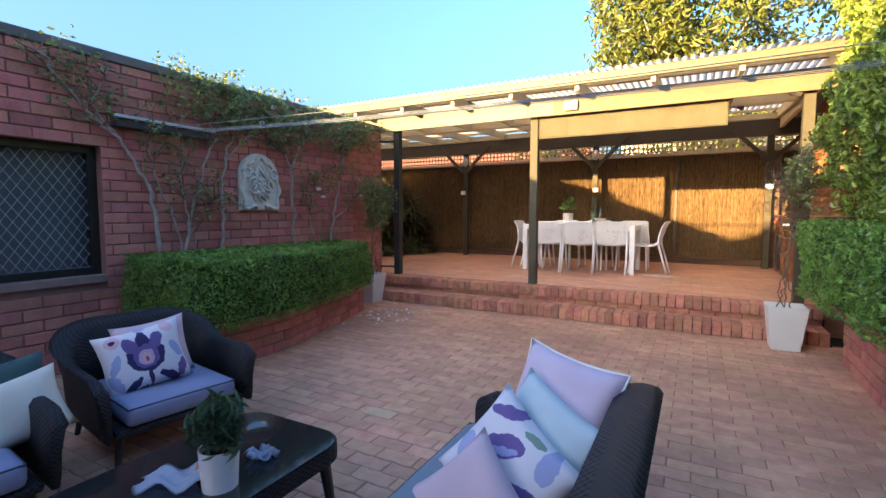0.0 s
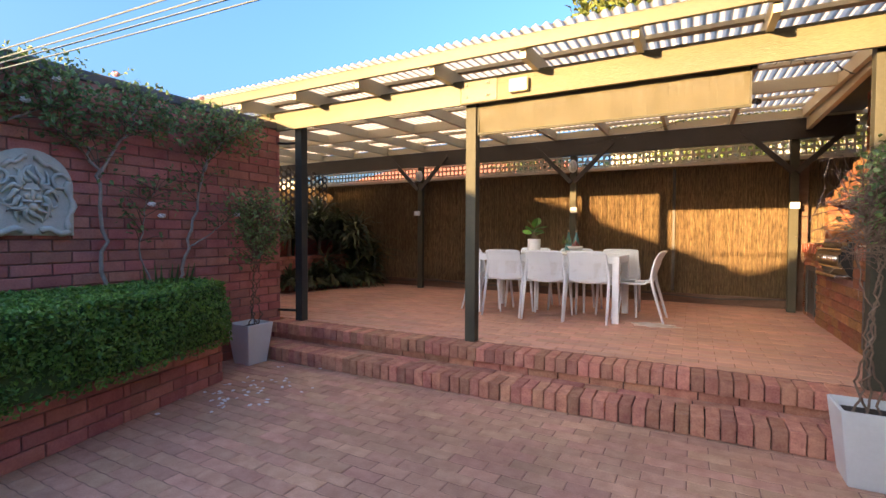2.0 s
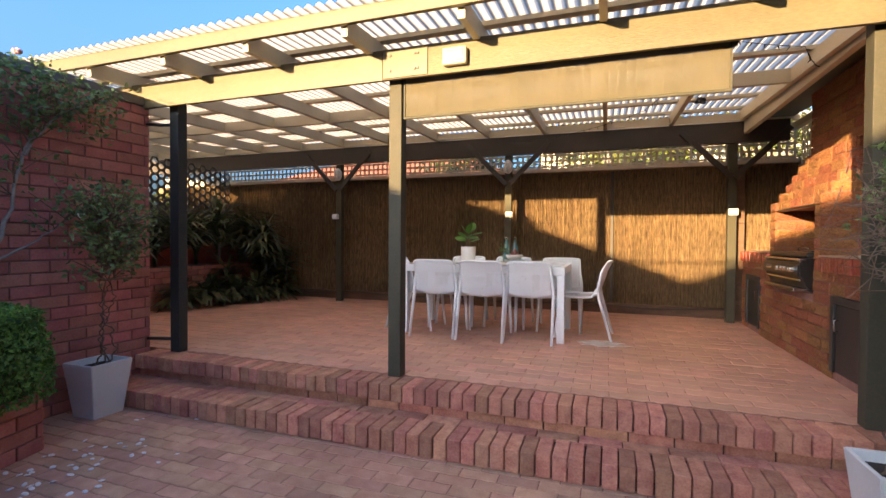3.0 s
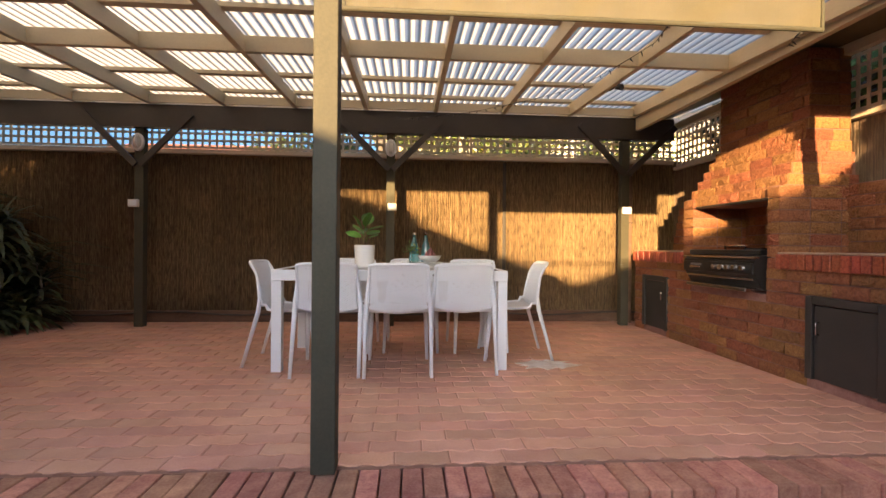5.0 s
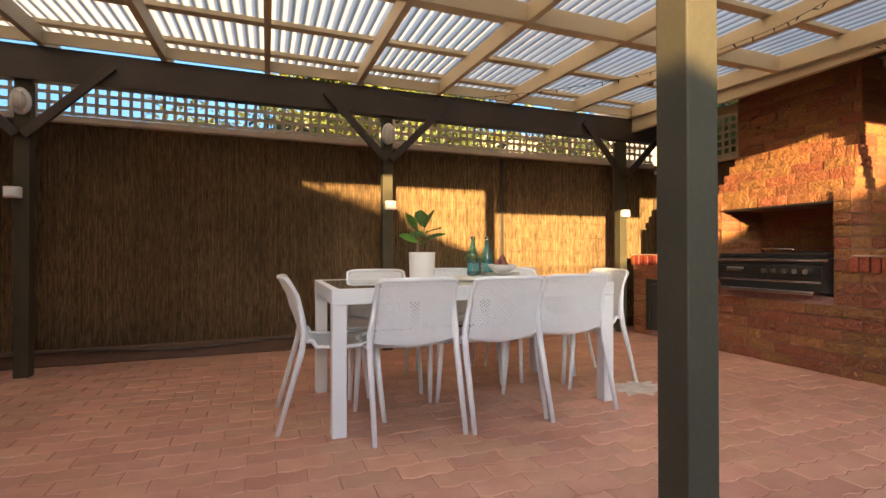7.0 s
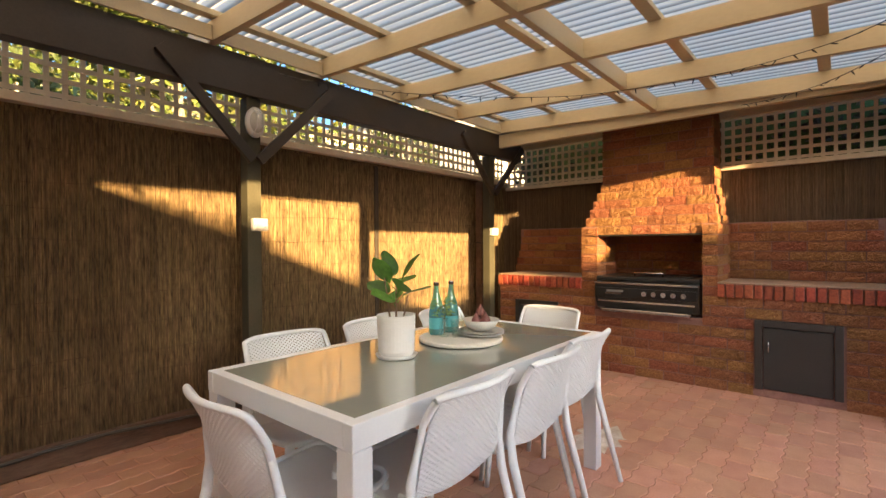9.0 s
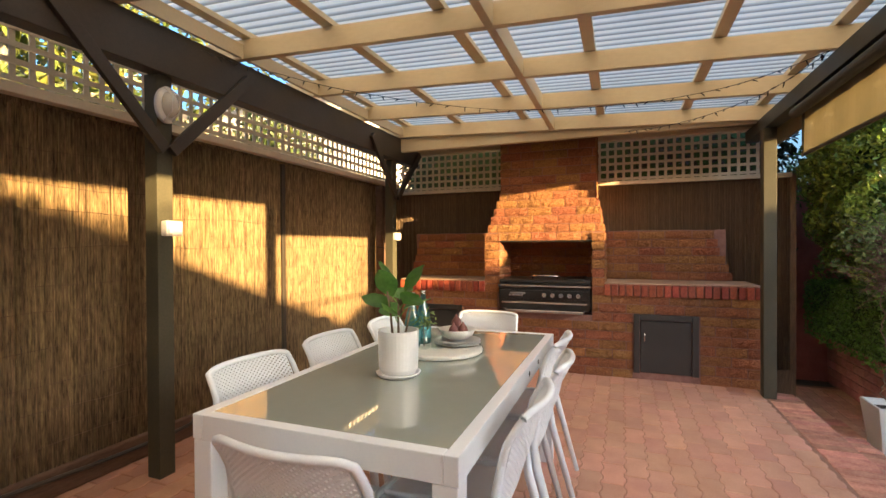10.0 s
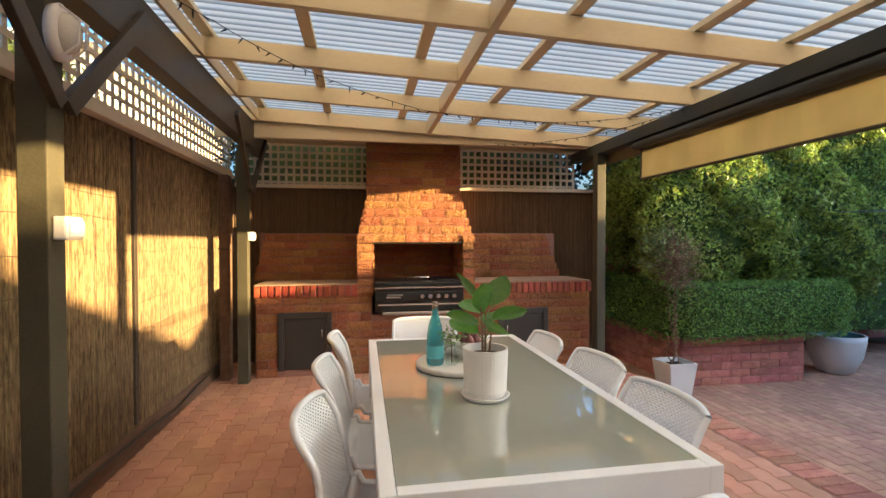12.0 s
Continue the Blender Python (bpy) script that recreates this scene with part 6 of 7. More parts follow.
M_STRAP_J = surface("cordyline_leaf", (0.045, 0.06, 0.028), (0.15, 0.17, 0.075), 9, 0.4, 0.0, 60, island=0.5, translucent=0.2, hue=0.03)
for k, (x, y, z, h, c, s) in enumerate([(-5.75, 9.75, DECK, 1.15, 190, 0.6), (-6.3, 9.35, 0.86, 0.8, 200, 0.65), (-6.3, 8.6, 0.86, 0.6, 190, 0.6), (-6.35, 7.8, 0.86, 0.5, 150, 0.55), (-6.2, 9.8, 0.86, 0.7, 190, 0.6), (-6.35, 7.2, 0.86, 0.5, 120, 0.5), (-5.45, 9.9, DECK, 0.7, 80, 0.45), (-6.0, 9.2, DECK, 0.5, 90, 0.5)]):
    cordyline((x, y, z), h, c, s, 90 + k)

for k, (x, y, s) in enumerate([(-5.9, 8.25, 0.36), (-5.82, 8.65, 0.42), (-5.72, 9.05, 0.46), (-5.6, 9.4, 0.48), (-5.45, 9.7, 0.42), (-6.0, 9.0, 0.4)]):
    cordyline((x, y, DECK), 0.22, 170, s, 120 + k, True)

# fallen petals and small litter
petals = thing("fallen_petals", "white rose petals scattered on the paving", "petals")
rp = random.Random(8)
for k in range(52):
    bm = bmesh.new()
    x, y = rp.gauss(-3.15, 0.18), rp.gauss(5.2, 0.28)
    bmesh.ops.create_icosphere(bm, subdivisions=1, radius=1, matrix=pose(x, y, 0.006, rp.uniform(-20, 20), rp.uniform(-20, 20), rp.uniform(0, 360)) @ Matrix.Diagonal((0.019, 0.014, 0.004, 1)))
    part("petal", bm, M_PETAL, petals)
part("odd_paver", boxes(((-1.72, 2.866, -0.004), (-1.52, 2.962, 0.005)), bevel=0.003), surface("tan_paver", (0.52, 0.36, 0.22), (0.66, 0.48, 0.31), 12, 0.8, 0.3, 120), courtyard, "single tan paver among the red")
stain = thing("mortar_patch", "pale worn mortar patch on the deck pavers", "patch")
bm = bmesh.new()
ring = [(0.20 * (1 + 0.25 * math.sin(k * 2.3) + 0.15 * math.sin(k * 5.1)) * math.cos(k * math.pi / 16) * (1.0), 0.13 * (1 + 0.25 * math.cos(k * 1.9)) * math.sin(k * math.pi / 16)) for k in range(32)]
prism(bm, [(-0.43 + a, 8.05 + b) for a, b in ring], DECK - 0.002, DECK + 0.003)
part("patch", bm, surface("lime_patch", (0.50, 0.42, 0.34), (0.80, 0.76, 0.70), 14, 0.9, 0.4, 90), stain)

# ---- lounge setting ----
def weave(name, c1, c2):
    m = bpy.data.materials.new(name)
    m.use_nodes = True
    n, link = m.node_tree.nodes, m.node_tree.links.new
    b = n["Principled BSDF"]
    geo = n.new("ShaderNodeNewGeometry")
    sep = n.new("ShaderNodeSeparateXYZ")
    link(geo.outputs["Position"], sep.inputs[0])
    add = n.new("ShaderNodeMath")
    link(sep.outputs[0], add.inputs[0]), link(sep.outputs[1], add.inputs[1])

    def wave(sock, freq):
        mul, sn = n.new("ShaderNodeMath"), n.new("ShaderNodeMath")
        mul.operation, sn.operation = "MULTIPLY", "SINE"
        mul.inputs[1].default_value = freq
        link(sock, mul.inputs[0]), link(mul.outputs[0], sn.inputs[0])
        return sn.outputs[0]

    prod = n.new("ShaderNodeMath")
    prod.operation = "MULTIPLY"
    link(wave(sep.outputs[2], 330), prod.inputs[0]), link(wave(add.outputs[0], 240), prod.inputs[1])
    mr = n.new("ShaderNodeMapRange")
    mr.inputs[1].default_value = -1.0
    link(prod.outputs[0], mr.inputs[0])
    ramp = n.new("ShaderNodeValToRGB")
    ramp.color_ramp.elements[0].color, ramp.color_ramp.elements[1].color = (*c1, 1), (*c2, 1)
    link(mr.outputs[0], ramp.inputs[0]), link(ramp.outputs[0], b.inputs["Base Color"])
    bn = n.new("ShaderNodeBump")
    bn.inputs["Strength"].default_value, bn.inputs["Distance"].default_value = 0.9, 0.004
    link(mr.outputs[0], bn.inputs["Height"]), link(bn.outputs[0], b.inputs["Normal"])
    b.inputs["Roughness"].default_value, b.inputs["Specular IOR Level"].default_value = 0.55, 0.25
    return m


M_WEAVE = weave("black_wicker", (0.006, 0.006, 0.007), (0.03, 0.03, 0.034))
M_SEATPAD = surface("blue_grey_canvas", (0.20, 0.22, 0.34), (0.25, 0.27, 0.40), 8, 0.85, 0.25, 400)
M_SOFAPAD = surface("slate_canvas", (0.15, 0.20, 0.25), (0.19, 0.24, 0.29), 8, 0.85, 0.25, 400)
M_LILAC = surface("lilac_linen", (0.58, 0.47, 0.58), (0.66, 0.55, 0.65), 10, 0.9, 0.25, 400)
M_AQUA = surface("pale_aqua_linen", (0.47, 0.58, 0.61), (0.55, 0.65, 0.68), 10, 0.9, 0.25, 400)
M_PINKPAD = surface("dusty_pink_linen", (0.58, 0.42, 0.47), (0.66, 0.50, 0.55), 10, 0.9, 0.25, 400)
M_PIPING = surface("dark_piping", (0.03, 0.03, 0.05), (0.05, 0.05, 0.07), 10, 0.8)


def motif_fabric(name, base, motifs):
    """Printed linen: oval motifs (x, z, turn, half width, half height, colour) laid over one another."""
    m = bpy.data.materials.new(name)
    m.use_nodes = True
    n, link = m.node_tree.nodes, m.node_tree.links.new
    b = n["Principled BSDF"]
    b.inputs["Roughness"].default_value = 0.9
    tc, nz = n.new("ShaderNodeTexCoord"), n.new("ShaderNodeTexNoise")
    nz.inputs["Scale"].default_value, nz.inputs["Detail"].default_value = 38, 2
    link(tc.outputs["Object"], nz.inputs[0])
    flat, wob, off = n.new("ShaderNodeVectorMath"), n.new("ShaderNodeVectorMath"), n.new("ShaderNodeVectorMath")
    off.operation, wob.operation, flat.operation = "SUBTRACT", "MULTIPLY_ADD", "MULTIPLY"
    off.inputs[1].default_value = (0.5, 0.5, 0.5)
    wob.inputs[1].default_value = (0.022, 0.022, 0.022)
    flat.inputs[1].default_value = (1, 0, 1)
    link(nz.outputs["Color"], off.inputs[0]), link(off.outputs[0], wob.inputs[0]), link(tc.outputs["Object"], wob.inputs[2]), link(wob.outputs[0], flat.inputs[0])
    out = None
    for x, z, turn, rx, rz, col in motifs:
        mp, ln, lt, mix = n.new("ShaderNodeMapping"), n.new("ShaderNodeVectorMath"), n.new("ShaderNodeMath"), n.new("ShaderNodeMix")
        mp.vector_type = "TEXTURE"
        mp.inputs["Location"].default_value, mp.inputs["Rotation"].default_value, mp.inputs["Scale"].default_value = (x, 0, z), (0, radians(turn), 0), (rx, 1, rz)
        ln.operation, lt.operation, mix.data_type = "LENGTH", "LESS_THAN", "RGBA"
        lt.inputs[1].default_value = 1.0
        mix.inputs[6].default_value, mix.inputs[7].default_value = (*base, 1), (*col, 1)
        link(flat.outputs[0], mp.inputs[0]), link(mp.outputs[0], ln.inputs[0]), link(ln.outputs["Value"], lt.inputs[0]), link(lt.outputs[0], mix.inputs[0])
        if out:
            link(out, mix.inputs[6])
        out = mix.outputs[2]
    link(out, b.inputs["Base Color"])
    thread, bn = n.new("ShaderNodeTexNoise"), n.new("ShaderNodeBump")
    thread.inputs["Scale"].default_value = 350
    bn.inputs["Strength"].default_value, bn.inputs["Distance"].default_value = 0.3, 0.003
    link(thread.outputs[0], bn.inputs["Height"]), link(bn.outputs[0], b.inputs["Normal"])
    return m


PALE, INK, VIOLET, SKY, ROSE = (0.72, 0.70, 0.74), (0.035, 0.03, 0.11), (0.16, 0.11, 0.30), (0.36, 0.40, 0.62), (0.72, 0.46, 0.50)
M_FLOWER = motif_fabric("flower_print", PALE, [
    (-0.125, 0.115, 0, 0.033, 0.03, ROSE), (0.125, 0.13, 0, 0.03, 0.03, ROSE), (-0.125, 0.115, 0, 0.012, 0.012, INK),
    (-0.135, 0.0, 25, 0.02, 0.05, SKY), (-0.15, -0.09, -20, 0.022, 0.05, SKY), (0.14, 0.0, -25, 0.02, 0.05, SKY), (0.15, -0.10, 20, 0.022, 0.05, VIOLET), (0.02, 0.155, 70, 0.015, 0.04, SKY),
    (-0.085, -0.125, 55, 0.02, 0.055, INK), (0.085, -0.125, -55, 0.02, 0.055, INK), (-0.05, -0.155, 75, 0.014, 0.04, VIOLET), (0.0, -0.10, 0, 0.009, 0.06, INK),
    (0.0, 0.01, 0, 0.085, 0.082, INK), (-0.06, 0.075, -28, 0.03, 0.045, VIOLET), (0.06, 0.075, 28, 0.03, 0.045, VIOLET), (0.0, 0.088, 0, 0.028, 0.045, INK),
    (0.0, 0.005, 0, 0.058, 0.06, VIOLET), (0.0, 0.0, 0, 0.036, 0.042, (0.58, 0.42, 0.55)), (0.0, -0.004, 0, 0.020, 0.028, ROSE), (0.0, -0.01, 0, 0.008, 0.013, (0.45, 0.08, 0.12))])
M_BLOTCH = motif_fabric("violet_print", PALE, [
    (-0.10, 0.13, 60, 0.02, 0.06, VIOLET), (-0.03, 0.06, 50, 0.035, 0.07, VIOLET), (-0.02, 0.05, 50, 0.012, 0.05, SKY), (0.10, 0.12, -20, 0.03, 0.05, SKY), (0.10, -0.02, 40, 0.05, 0.07, VIOLET), (0.11, -0.03, 40, 0.018, 0.04, PALE),
    (-0.12, -0.04, -30, 0.03, 0.05, SKY), (-0.06, -0.12, 20, 0.05, 0.04, INK), (0.05, -0.13, 70, 0.018, 0.06, SKY), (0.02, 0.14, 80, 0.010, 0.04, (0.2, 0.3, 0.25)), (0.15, -0.13, 0, 0.03, 0.03, VIOLET)])


def pillow(at, rx, ry, rz, w, h, t, mat, label, piping=None):
    """A stuffed cushion standing in its x-z plane, with pinched corners."""
    e = thing("cushion", label, "cushion", "scatter cushions")
    e.matrix_basis = pose(*at, rx, ry, rz)
    bm = bmesh.new()
    n = 14
    grid = {}
    for sgn in (-1, 1):
        for i in range(n + 1):
            for j in range(n + 1):
                u, v = -1 + 2 * i / n, -1 + 2 * j / n
                edge = i in (0, n) or j in (0, n)
                if edge and sgn > 0:
                    grid[sgn, i, j] = grid[-1, i, j]
                    continue
                pinch = 1 - 0.10 * (1 - abs(u) ** 2) * abs(v) ** 3 - 0.0
                pinch2 = 1 - 0.10 * (1 - abs(v) ** 2) * abs(u) ** 3
                th = t / 2 * ((1 - u ** 4) * (1 - v ** 4)) ** 0.55
                th *= 1 + 0.05 * math.sin(5 * u + 3 * v)
                grid[sgn, i, j] = bm.verts.new((u * w / 2 * pinch2, sgn * th, v * h / 2 * pinch))
    for sgn in (-1, 1):
        for i in range(n):
            for j in range(n):
                q = [grid[sgn, i, j], grid[sgn, i + 1, j], grid[sgn, i + 1, j + 1], grid[sgn, i, j + 1]]
                bm.faces.new(q if sgn < 0 else q[::-1])
    part("cover", bm, mat, e, smooth=True)
    if piping:
        loop = [(i, 0) for i in range(n)] + [(n, j) for j in range(n)] + [(i, n) for i in range(n, 0, -1)] + [(0, j) for j in range(n, 0, -1)]
        pts = []
        for i, j in loop + loop[:1]:
            u, v = -1 + 2 * i / n, -1 + 2 * j / n
            pts.append((u * w / 2 * (1 - 0.10 * (1 - v * v) * abs(u) ** 3), 0, v * h / 2 * (1 - 0.10 * (1 - u * u) * abs(v) ** 3)))
        part("piping", tube(bmesh.new(), pts, 0.005, 6, cap=False), piping, e, "fine piped edge", smooth=True)
    return e


def wicker_seat(name, label, width, depth, at, rz, pad_mat, seat_z=0.27, arm=0.47, back=0.64):
    """A tub of black wicker: its shell runs from one arm round the back to the other. It faces +x."""
    e = thing(name, label, "sofa" if width > 1 else "armchair", "" if width > 1 else "wicker armchairs", at=at, rz=rz)
    path = []
    r = 0.16
    hw, hd = width / 2, depth / 2
    for k in range(7):
        path.append((hd - (depth - r) * k / 6, -hw, 0.0 if k < 4 else (k - 4) / 6))
    for k in range(1, 7):
        a = math.pi / 2 * k / 6
        path.append((-hd + r - r * math.sin(a), -hw + r - r * math.cos(a), 0.35 + 0.65 * k / 6))
    m = max(4, int(width / 0.1))
    for k in range(1, m):
        path.append((-hd, -hw + r + (width - 2 * r) * k / m, 1.0))
    full = path + [(x, -y, f) for x, y, f in reversed(path[:13])]
    sections = [(0.0, 0.13), (-0.012, 0.3), (-0.02, 0.62), (-0.045, 0.9), (-0.065, 0.985), (-0.045, 1.0), (0.0, 0.995), (0.03, 0.93), (0.04, 0.6), (0.04, 0.13)]
    bm = bmesh.new()
    rings = []
    for i, (x, y, f) in enumerate(full):
        p, q = full[max(i - 1, 0)], full[min(i + 1, len(full) - 1)]
        t = Vector((q[0] - p[0], q[1] - p[1], 0)).normalized()
        inward = Vector((-t.y, t.x, 0)) * (-1)
        if inward.dot(Vector((-x, -y, 0))) < 0:
            inward = -inward
        drop = 0.05 * max(0.0, (x - hd + 0.12) / 0.12) ** 2
        top = arm + (back - arm) * f * f * (3 - 2 * f) - drop
        rings.append([bm.verts.new((x + inward.x * o * (0.6 + 0.9 * f), y + inward.y * o * (0.6 + 0.9 * f), 0.15 + (top - 0.15) * (h - 0.13) / 0.87)) for o, h in sections])
    for r0, r1 in zip(rings, rings[1:]):
        for k in range(len(sections)):
            bm.faces.new((r0[k], r0[(k + 1) % len(sections)], r1[(k + 1) % len(sections)], r1[k]))
    bm.faces.new(rings[0]), bm.faces.new(rings[-1][::-1])
    bmesh.ops.recalc_face_normals(bm, faces=bm.faces[:])
    part("wicker_shell", bm, M_WEAVE, e, "black woven wicker arms and back", smooth=True)
    part("seat_base", boxes(((-hd + 0.04, -hw + 0.04, 0.15), (hd - 0.01, hw - 0.04, seat_z)), bevel=0.015), M_WEAVE, e)
    pads = 1 if width < 1 else 2
    span = (width - 0.16) / pads
    for k in range(pads):
        y0 = -hw + 0.08 + k * span
        bm = boxes(((-hd + 0.10, y0 + 0.004, seat_z), (hd + 0.0, y0 + span - 0.004, seat_z + 0.10)), bevel=0.03)
        part("seat_pad", bm, pad_mat, e, "padded canvas seat", smooth=True)
        part("piping", tube(bmesh.new(), [(-hd + 0.14, y0 + 0.01, seat_z + 0.088), (hd - 0.01, y0 + 0.012, seat_z + 0.088), (hd - 0.01, y0 + span - 0.012, seat_z + 0.088), (-hd + 0.14, y0 + span - 0.01, seat_z + 0.088)], 0.005, 6), M_PIPING, e, "dark piped edge")
    for x in (-hd + 0.08, hd - 0.08):
        for s in (-1, 1):
            part("leg", tube(bmesh.new(), [(x, s * (hw - 0.08), 0.17), (x * 1.12, s * (hw - 0.05), 0.0)], [0.022, 0.013], 8), M_BLACK, e)
    return e


wicker_seat("wicker_armchair", "black wicker armchair with blue-grey seat pad", 0.69, 0.68, (-2.555, 2.165, 0), -9, M_SEATPAD, 0.19, 0.44, 0.60)
wicker_seat("wicker_armchair", "black wicker armchair with blue-grey seat pad", 0.73, 0.68, (-2.46, 1.19, 0), -6, M_SEATPAD, 0.19, 0.44, 0.60)
wicker_seat("wicker_sofa", "black wicker sofa with slate seat pads", 1.42, 0.60, (-0.475, 1.72, 0), 180, M_SOFAPAD)
M_CREAMPAD = surface("cream_linen", (0.62, 0.58, 0.48), (0.70, 0.66, 0.56), 10, 0.9, 0.25, 400)
M_TEALPAD = surface("dark_teal_linen", (0.03, 0.07, 0.07), (0.05, 0.10, 0.10), 10, 0.9, 0.25, 400)
pillow((-2.52, 2.08, 0.43), -18, -8, 76, 0.40, 0.33, 0.13, M_FLOWER, "square cushion with purple flower print on the armchair")
pillow((-2.61, 2.18, 0.435), -14, -6, 74, 0.36, 0.33, 0.12, M_PINKPAD, "dusty pink cushion behind the flowered one")
pillow((-2.40, 1.46, 0.375), -24, -10, 84, 0.44, 0.28, 0.14, M_CREAMPAD, "cream linen cushion on the armchair")
pillow((-2.53, 1.45, 0.40), -16, -6, 84, 0.46, 0.32, 0.12, M_TEALPAD, "dark teal cushion behind the cream one")
pillow((-0.405, 2.285, 0.50), -22, 6, -22, 0.40, 0.41, 0.13, M_LILAC, "lilac piped cushion leaning on the sofa arm", M_CERAMIC)
pillow((-0.42, 2.125, 0.44), -28, 20, -26, 0.38, 0.36, 0.12, M_AQUA, "pale aqua cushion on the sofa")
pillow((-0.49, 2.0, 0.41), -32, 28, -28, 0.38, 0.36, 0.12, M_BLOTCH, "white cushion with violet print on the sofa")
pillow((-0.52, 1.83, 0.35), -38, 34, -30, 0.36, 0.32, 0.12, M_PINKPAD, "dusty pink cushion on the sofa")

ctable = thing("coffee_table", "low black coffee table with rounded corners and dark glass, lightened in colour by a painted sky reflection top", "coffee table", at=(-1.42, 1.52, 0))
out = []
for cx, cy, a0 in ((0.16, 0.44, 0), (-0.16, 0.44, 90), (-0.16, -0.44, 180), (0.16, -0.44, 270)):
    out += [(cx + 0.11 * math.cos(radians(a0 + 15 * k)), cy + 0.11 * math.sin(radians(a0 + 15 * k))) for k in range(7)]
bm = prism(bmesh.new(), out, 0.270, 0.327)
part("apron", bm, M_WEAVE, ctable, "woven black rim")
bm = prism(bmesh.new(), [(x * 0.985, y * 0.985) for x, y in out], 0.328, 0.336)
part("glass_top", bm, surface("dark_table_glass", (0.014, 0.015, 0.016), (0.02, 0.021, 0.022), 3, 0.06, 0.0, 40, spec=0.7), ctable, "dark glossy glass top")
for x in (-0.22, 0.22):
    for y in (-0.46, 0.46):
        part("leg", tube(bmesh.new(), [(x, y, 0.275), (x * 1.12, y * 1.06, 0.0)], [0.024, 0.014], 8), M_BLACK, ctable)
Z = 0.3362
herb = thing("potted_herb", "small bushy green plant in a white pot", "plant", at=(-1.285, 1.615, Z))
part("pot", lathe(bmesh.new(), [(0, 0.0), (0.052, 0.0), (0.060, 0.127), (0.055, 0.127), (0.052, 0.105), (0, 0.105)], 32), M_CERAMIC, herb, smooth=False)
part("soil", lathe(bmesh.new(), [(0.0525, 0.107), (0, 0.112)], 16), M_SOIL, herb)
rng_h = np.random.default_rng(15)
ph = rng_h.normal(0, 1, (520, 3))
ph /= np.linalg.norm(ph, axis=1)[:, None]
nh = ph.copy()
ph = ph * (rng_h.uniform(0.25, 1.0, (520, 1)) ** 0.5 * (0.8 + 0.35 * np.sin(7 * nh[:, :1] + 3) * np.cos(6 * nh[:, 1:2]))) * [0.092, 0.092, 0.095] + [0, 0, 0.20]
tagged(leaves("foliage", ph, nh, 0.062, surface("herb_leaf", (0.05, 0.10, 0.05), (0.11, 0.18, 0.09), 9, 0.6, 0.0, 60, island=0.4, translucent=0.2), herb, rng_h, 0.5, 0.15, droop=-1.3), kind="stuff")
for k in range(7):
    part("stem", tube(bmesh.new(), [(0.01 * math.cos(k), 0.01 * math.sin(k), 0.115), (0.06 * math.cos(k * 0.9), 0.06 * math.sin(k * 0.9), 0.24)], 0.002, 5), M_TWIG, herb)


def napkin(at, rz, w, h, seed, label):
    e = thing("napkin", label, "napkin", "napkins on the coffee table", at=at, rz=rz)
    bm = bmesh.new()
    r = random.Random(seed)
    ph = [r.uniform(0, 6) for _ in range(4)]
    n = 12
    g = [[bm.verts.new(((i / n - 0.5) * w + 0.012 * math.sin(j * 0.9 + ph[0]), (j / n - 0.5) * h + 0.012 * math.sin(i * 0.8 + ph[1]), 0.022 + 0.012 * math.sin(i * 0.9 + ph[2]) + 0.008 * math.sin(j * 1.3 + i * 0.4 + ph[3]))) for j in range(n + 1)] for i in range(n + 1)]
    for i in range(n):
        for j in range(n):
            bm.faces.new((g[i][j], g[i + 1][j], g[i + 1][j + 1], g[i][j + 1]))
    bmesh.ops.solidify(bm, geom=bm.faces[:], thickness=0.003)
    part("cloth", bm, surface("pale_blue_linen", (0.50, 0.55, 0.68), (0.62, 0.66, 0.76), 25, 0.9, 0.2, 300), e, smooth=True)


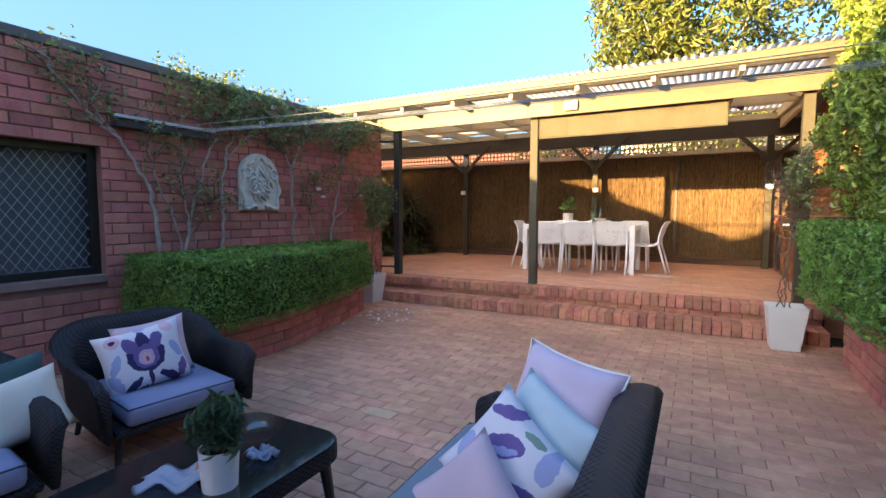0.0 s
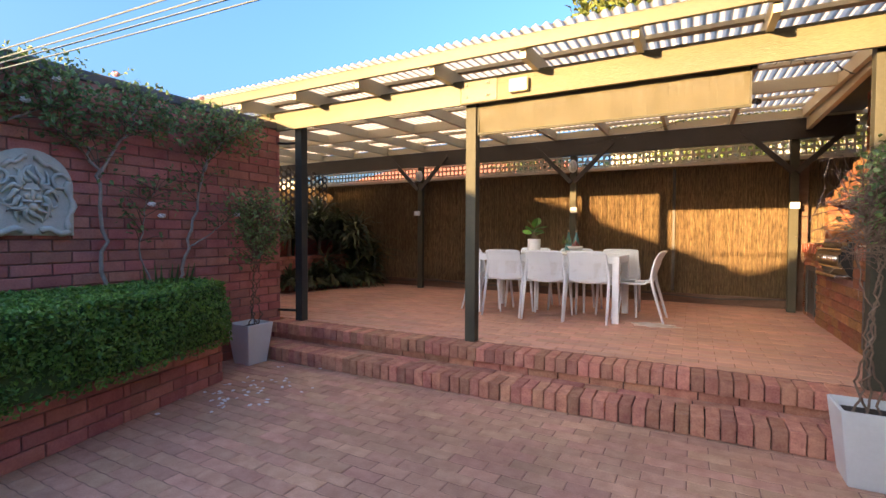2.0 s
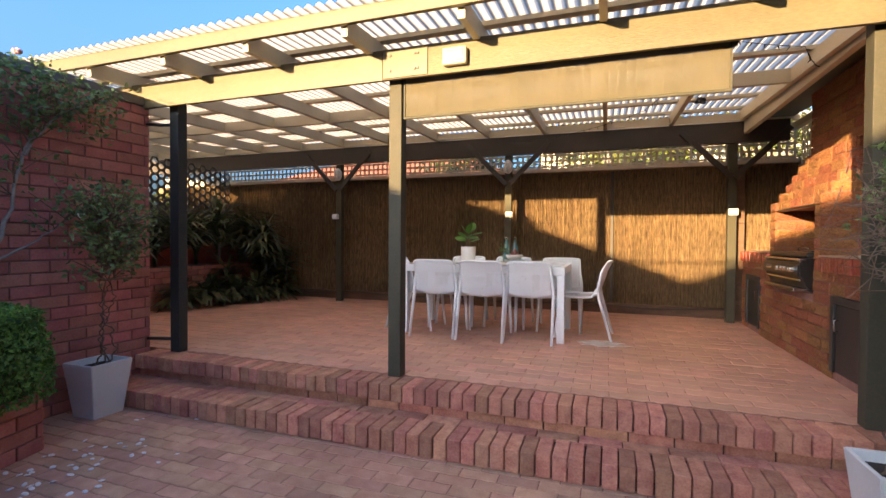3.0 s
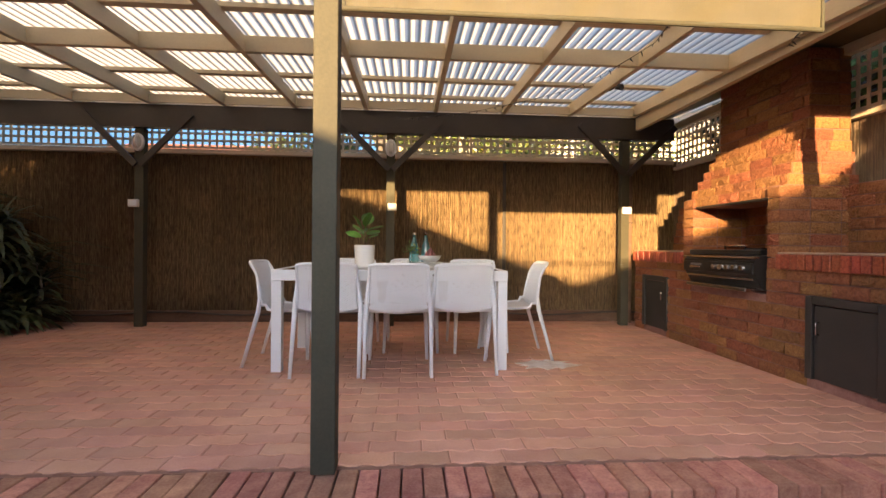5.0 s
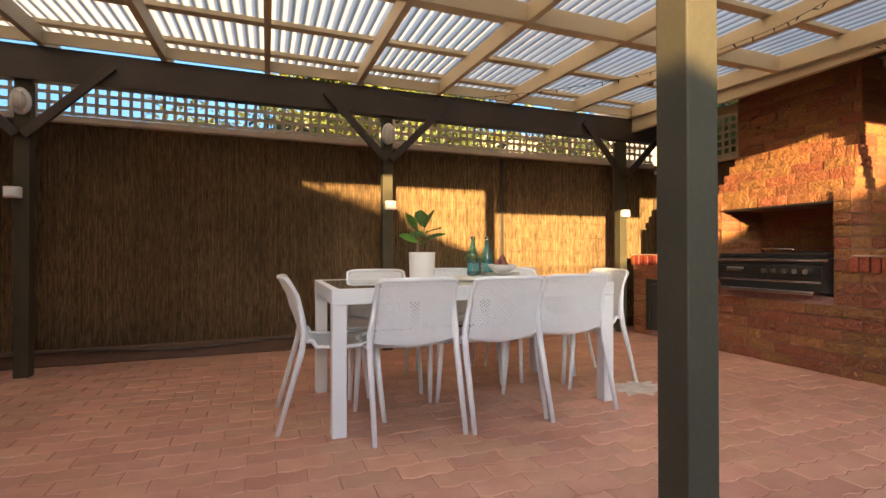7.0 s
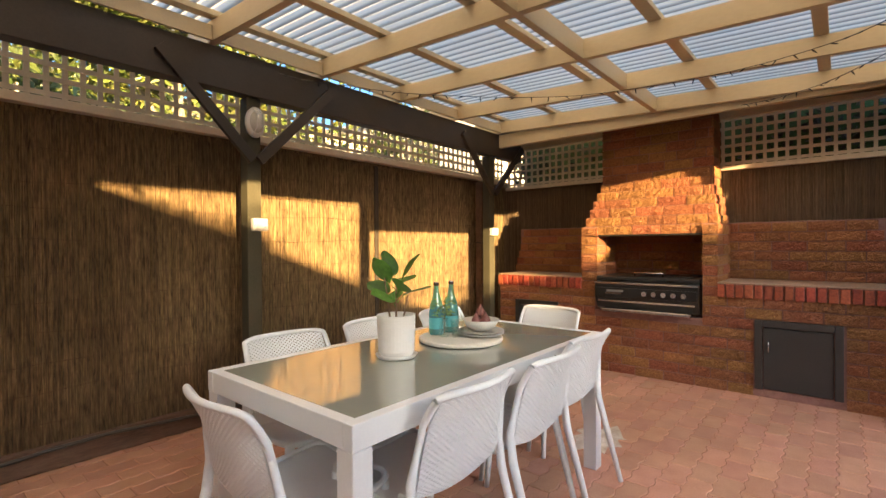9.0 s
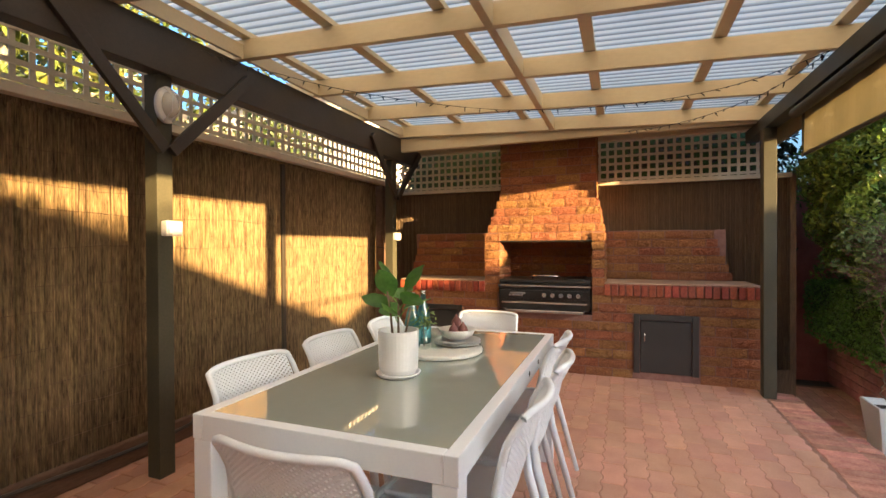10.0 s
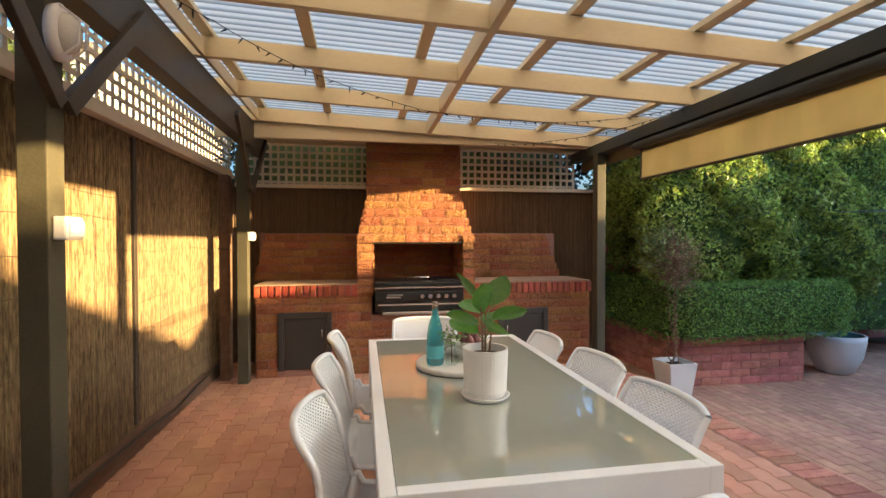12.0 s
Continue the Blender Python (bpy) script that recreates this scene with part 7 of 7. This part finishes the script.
napkin((-1.42, 1.555, Z), 40, 0.20, 0.12, 1, "crumpled pale blue linen napkin on the coffee table")
napkin((-1.30, 1.79, Z), 70, 0.09, 0.07, 2, "folded pale linen napkin on the coffee table")
for k, (x, y) in enumerate(((-1.385, 1.63), (-1.38, 1.665))):
    ap = thing("apple", "small red and yellow apple on the coffee table", "fruit", "apples on the coffee table", at=(x, y, Z))
    part("flesh", lathe(bmesh.new(), [(0, 0.006), (0.012, 0.0), (0.023, 0.012), (0.026, 0.026), (0.02, 0.041), (0.008, 0.046), (0, 0.041)], 18), surface("apple_skin", (0.5, 0.06, 0.04), (0.6, 0.32, 0.08), 22, 0.35, 0.0), ap, smooth=True)
dish = thing("glass_dish", "clear pressed-glass dish on the coffee table", "dish", at=(-1.49, 1.93, Z))
part("bowl", lathe(bmesh.new(), [(0, 0.001), (0.035, 0.0), (0.066, 0.018), (0.063, 0.019), (0.033, 0.005), (0, 0.005)], 28), CLEAR, dish, smooth=True)

# ---- brickwork and paving, piece by piece ----
lay_bricks(wall_west, (-4.10, -0.6, 0.0), (0, 1, 0), (0, 0, 1), 6.97, 2.36, 0.23, 0.076, 0.009, 0.012, M_WALL_BRICK, M_WALL_BRICK_J, lambda a, b: a > 3.4 and b < 1.85,
           holes=[(1.9, 3.29, 0.64, 1.70)], uneven=0.003)
lay_bricks(wall_garage_end, (-4.10, 6.37, 0.0), (-1, 0, 0), (0, 0, 1), 3.0, 2.36, 0.23, 0.076, 0.009, 0.010, M_WALL_BRICK, M_WALL_BRICK_J, None)
lay_bricks(courtyard, (-4.08, -0.8, -0.02), (1, 0, 0), (0, 1, 0), 6.6, 6.78, 0.205, 0.092, 0.005, 0.02, M_PAVER, M_PAVER_J, lambda a, b: 1.6 < a < 4.4 and 4.6 < b < 6.6, name="paver", chamfer=0.003, uneven=0.002, zigzag=0.002)
lay_bricks(deck, (-6.6, 6.476, DECK - 0.02), (1, 0, 0), (0, 1, 0), 8.34, 3.646, 0.226, 0.111, 0.0045, 0.02, M_DECK_PAVER, M_DECK_PAVER_J, lambda a, b: 3.2 < a < 7.0 and b < 2.0, name="paver", chamfer=0.003, uneven=0.002, zigzag=0.006)
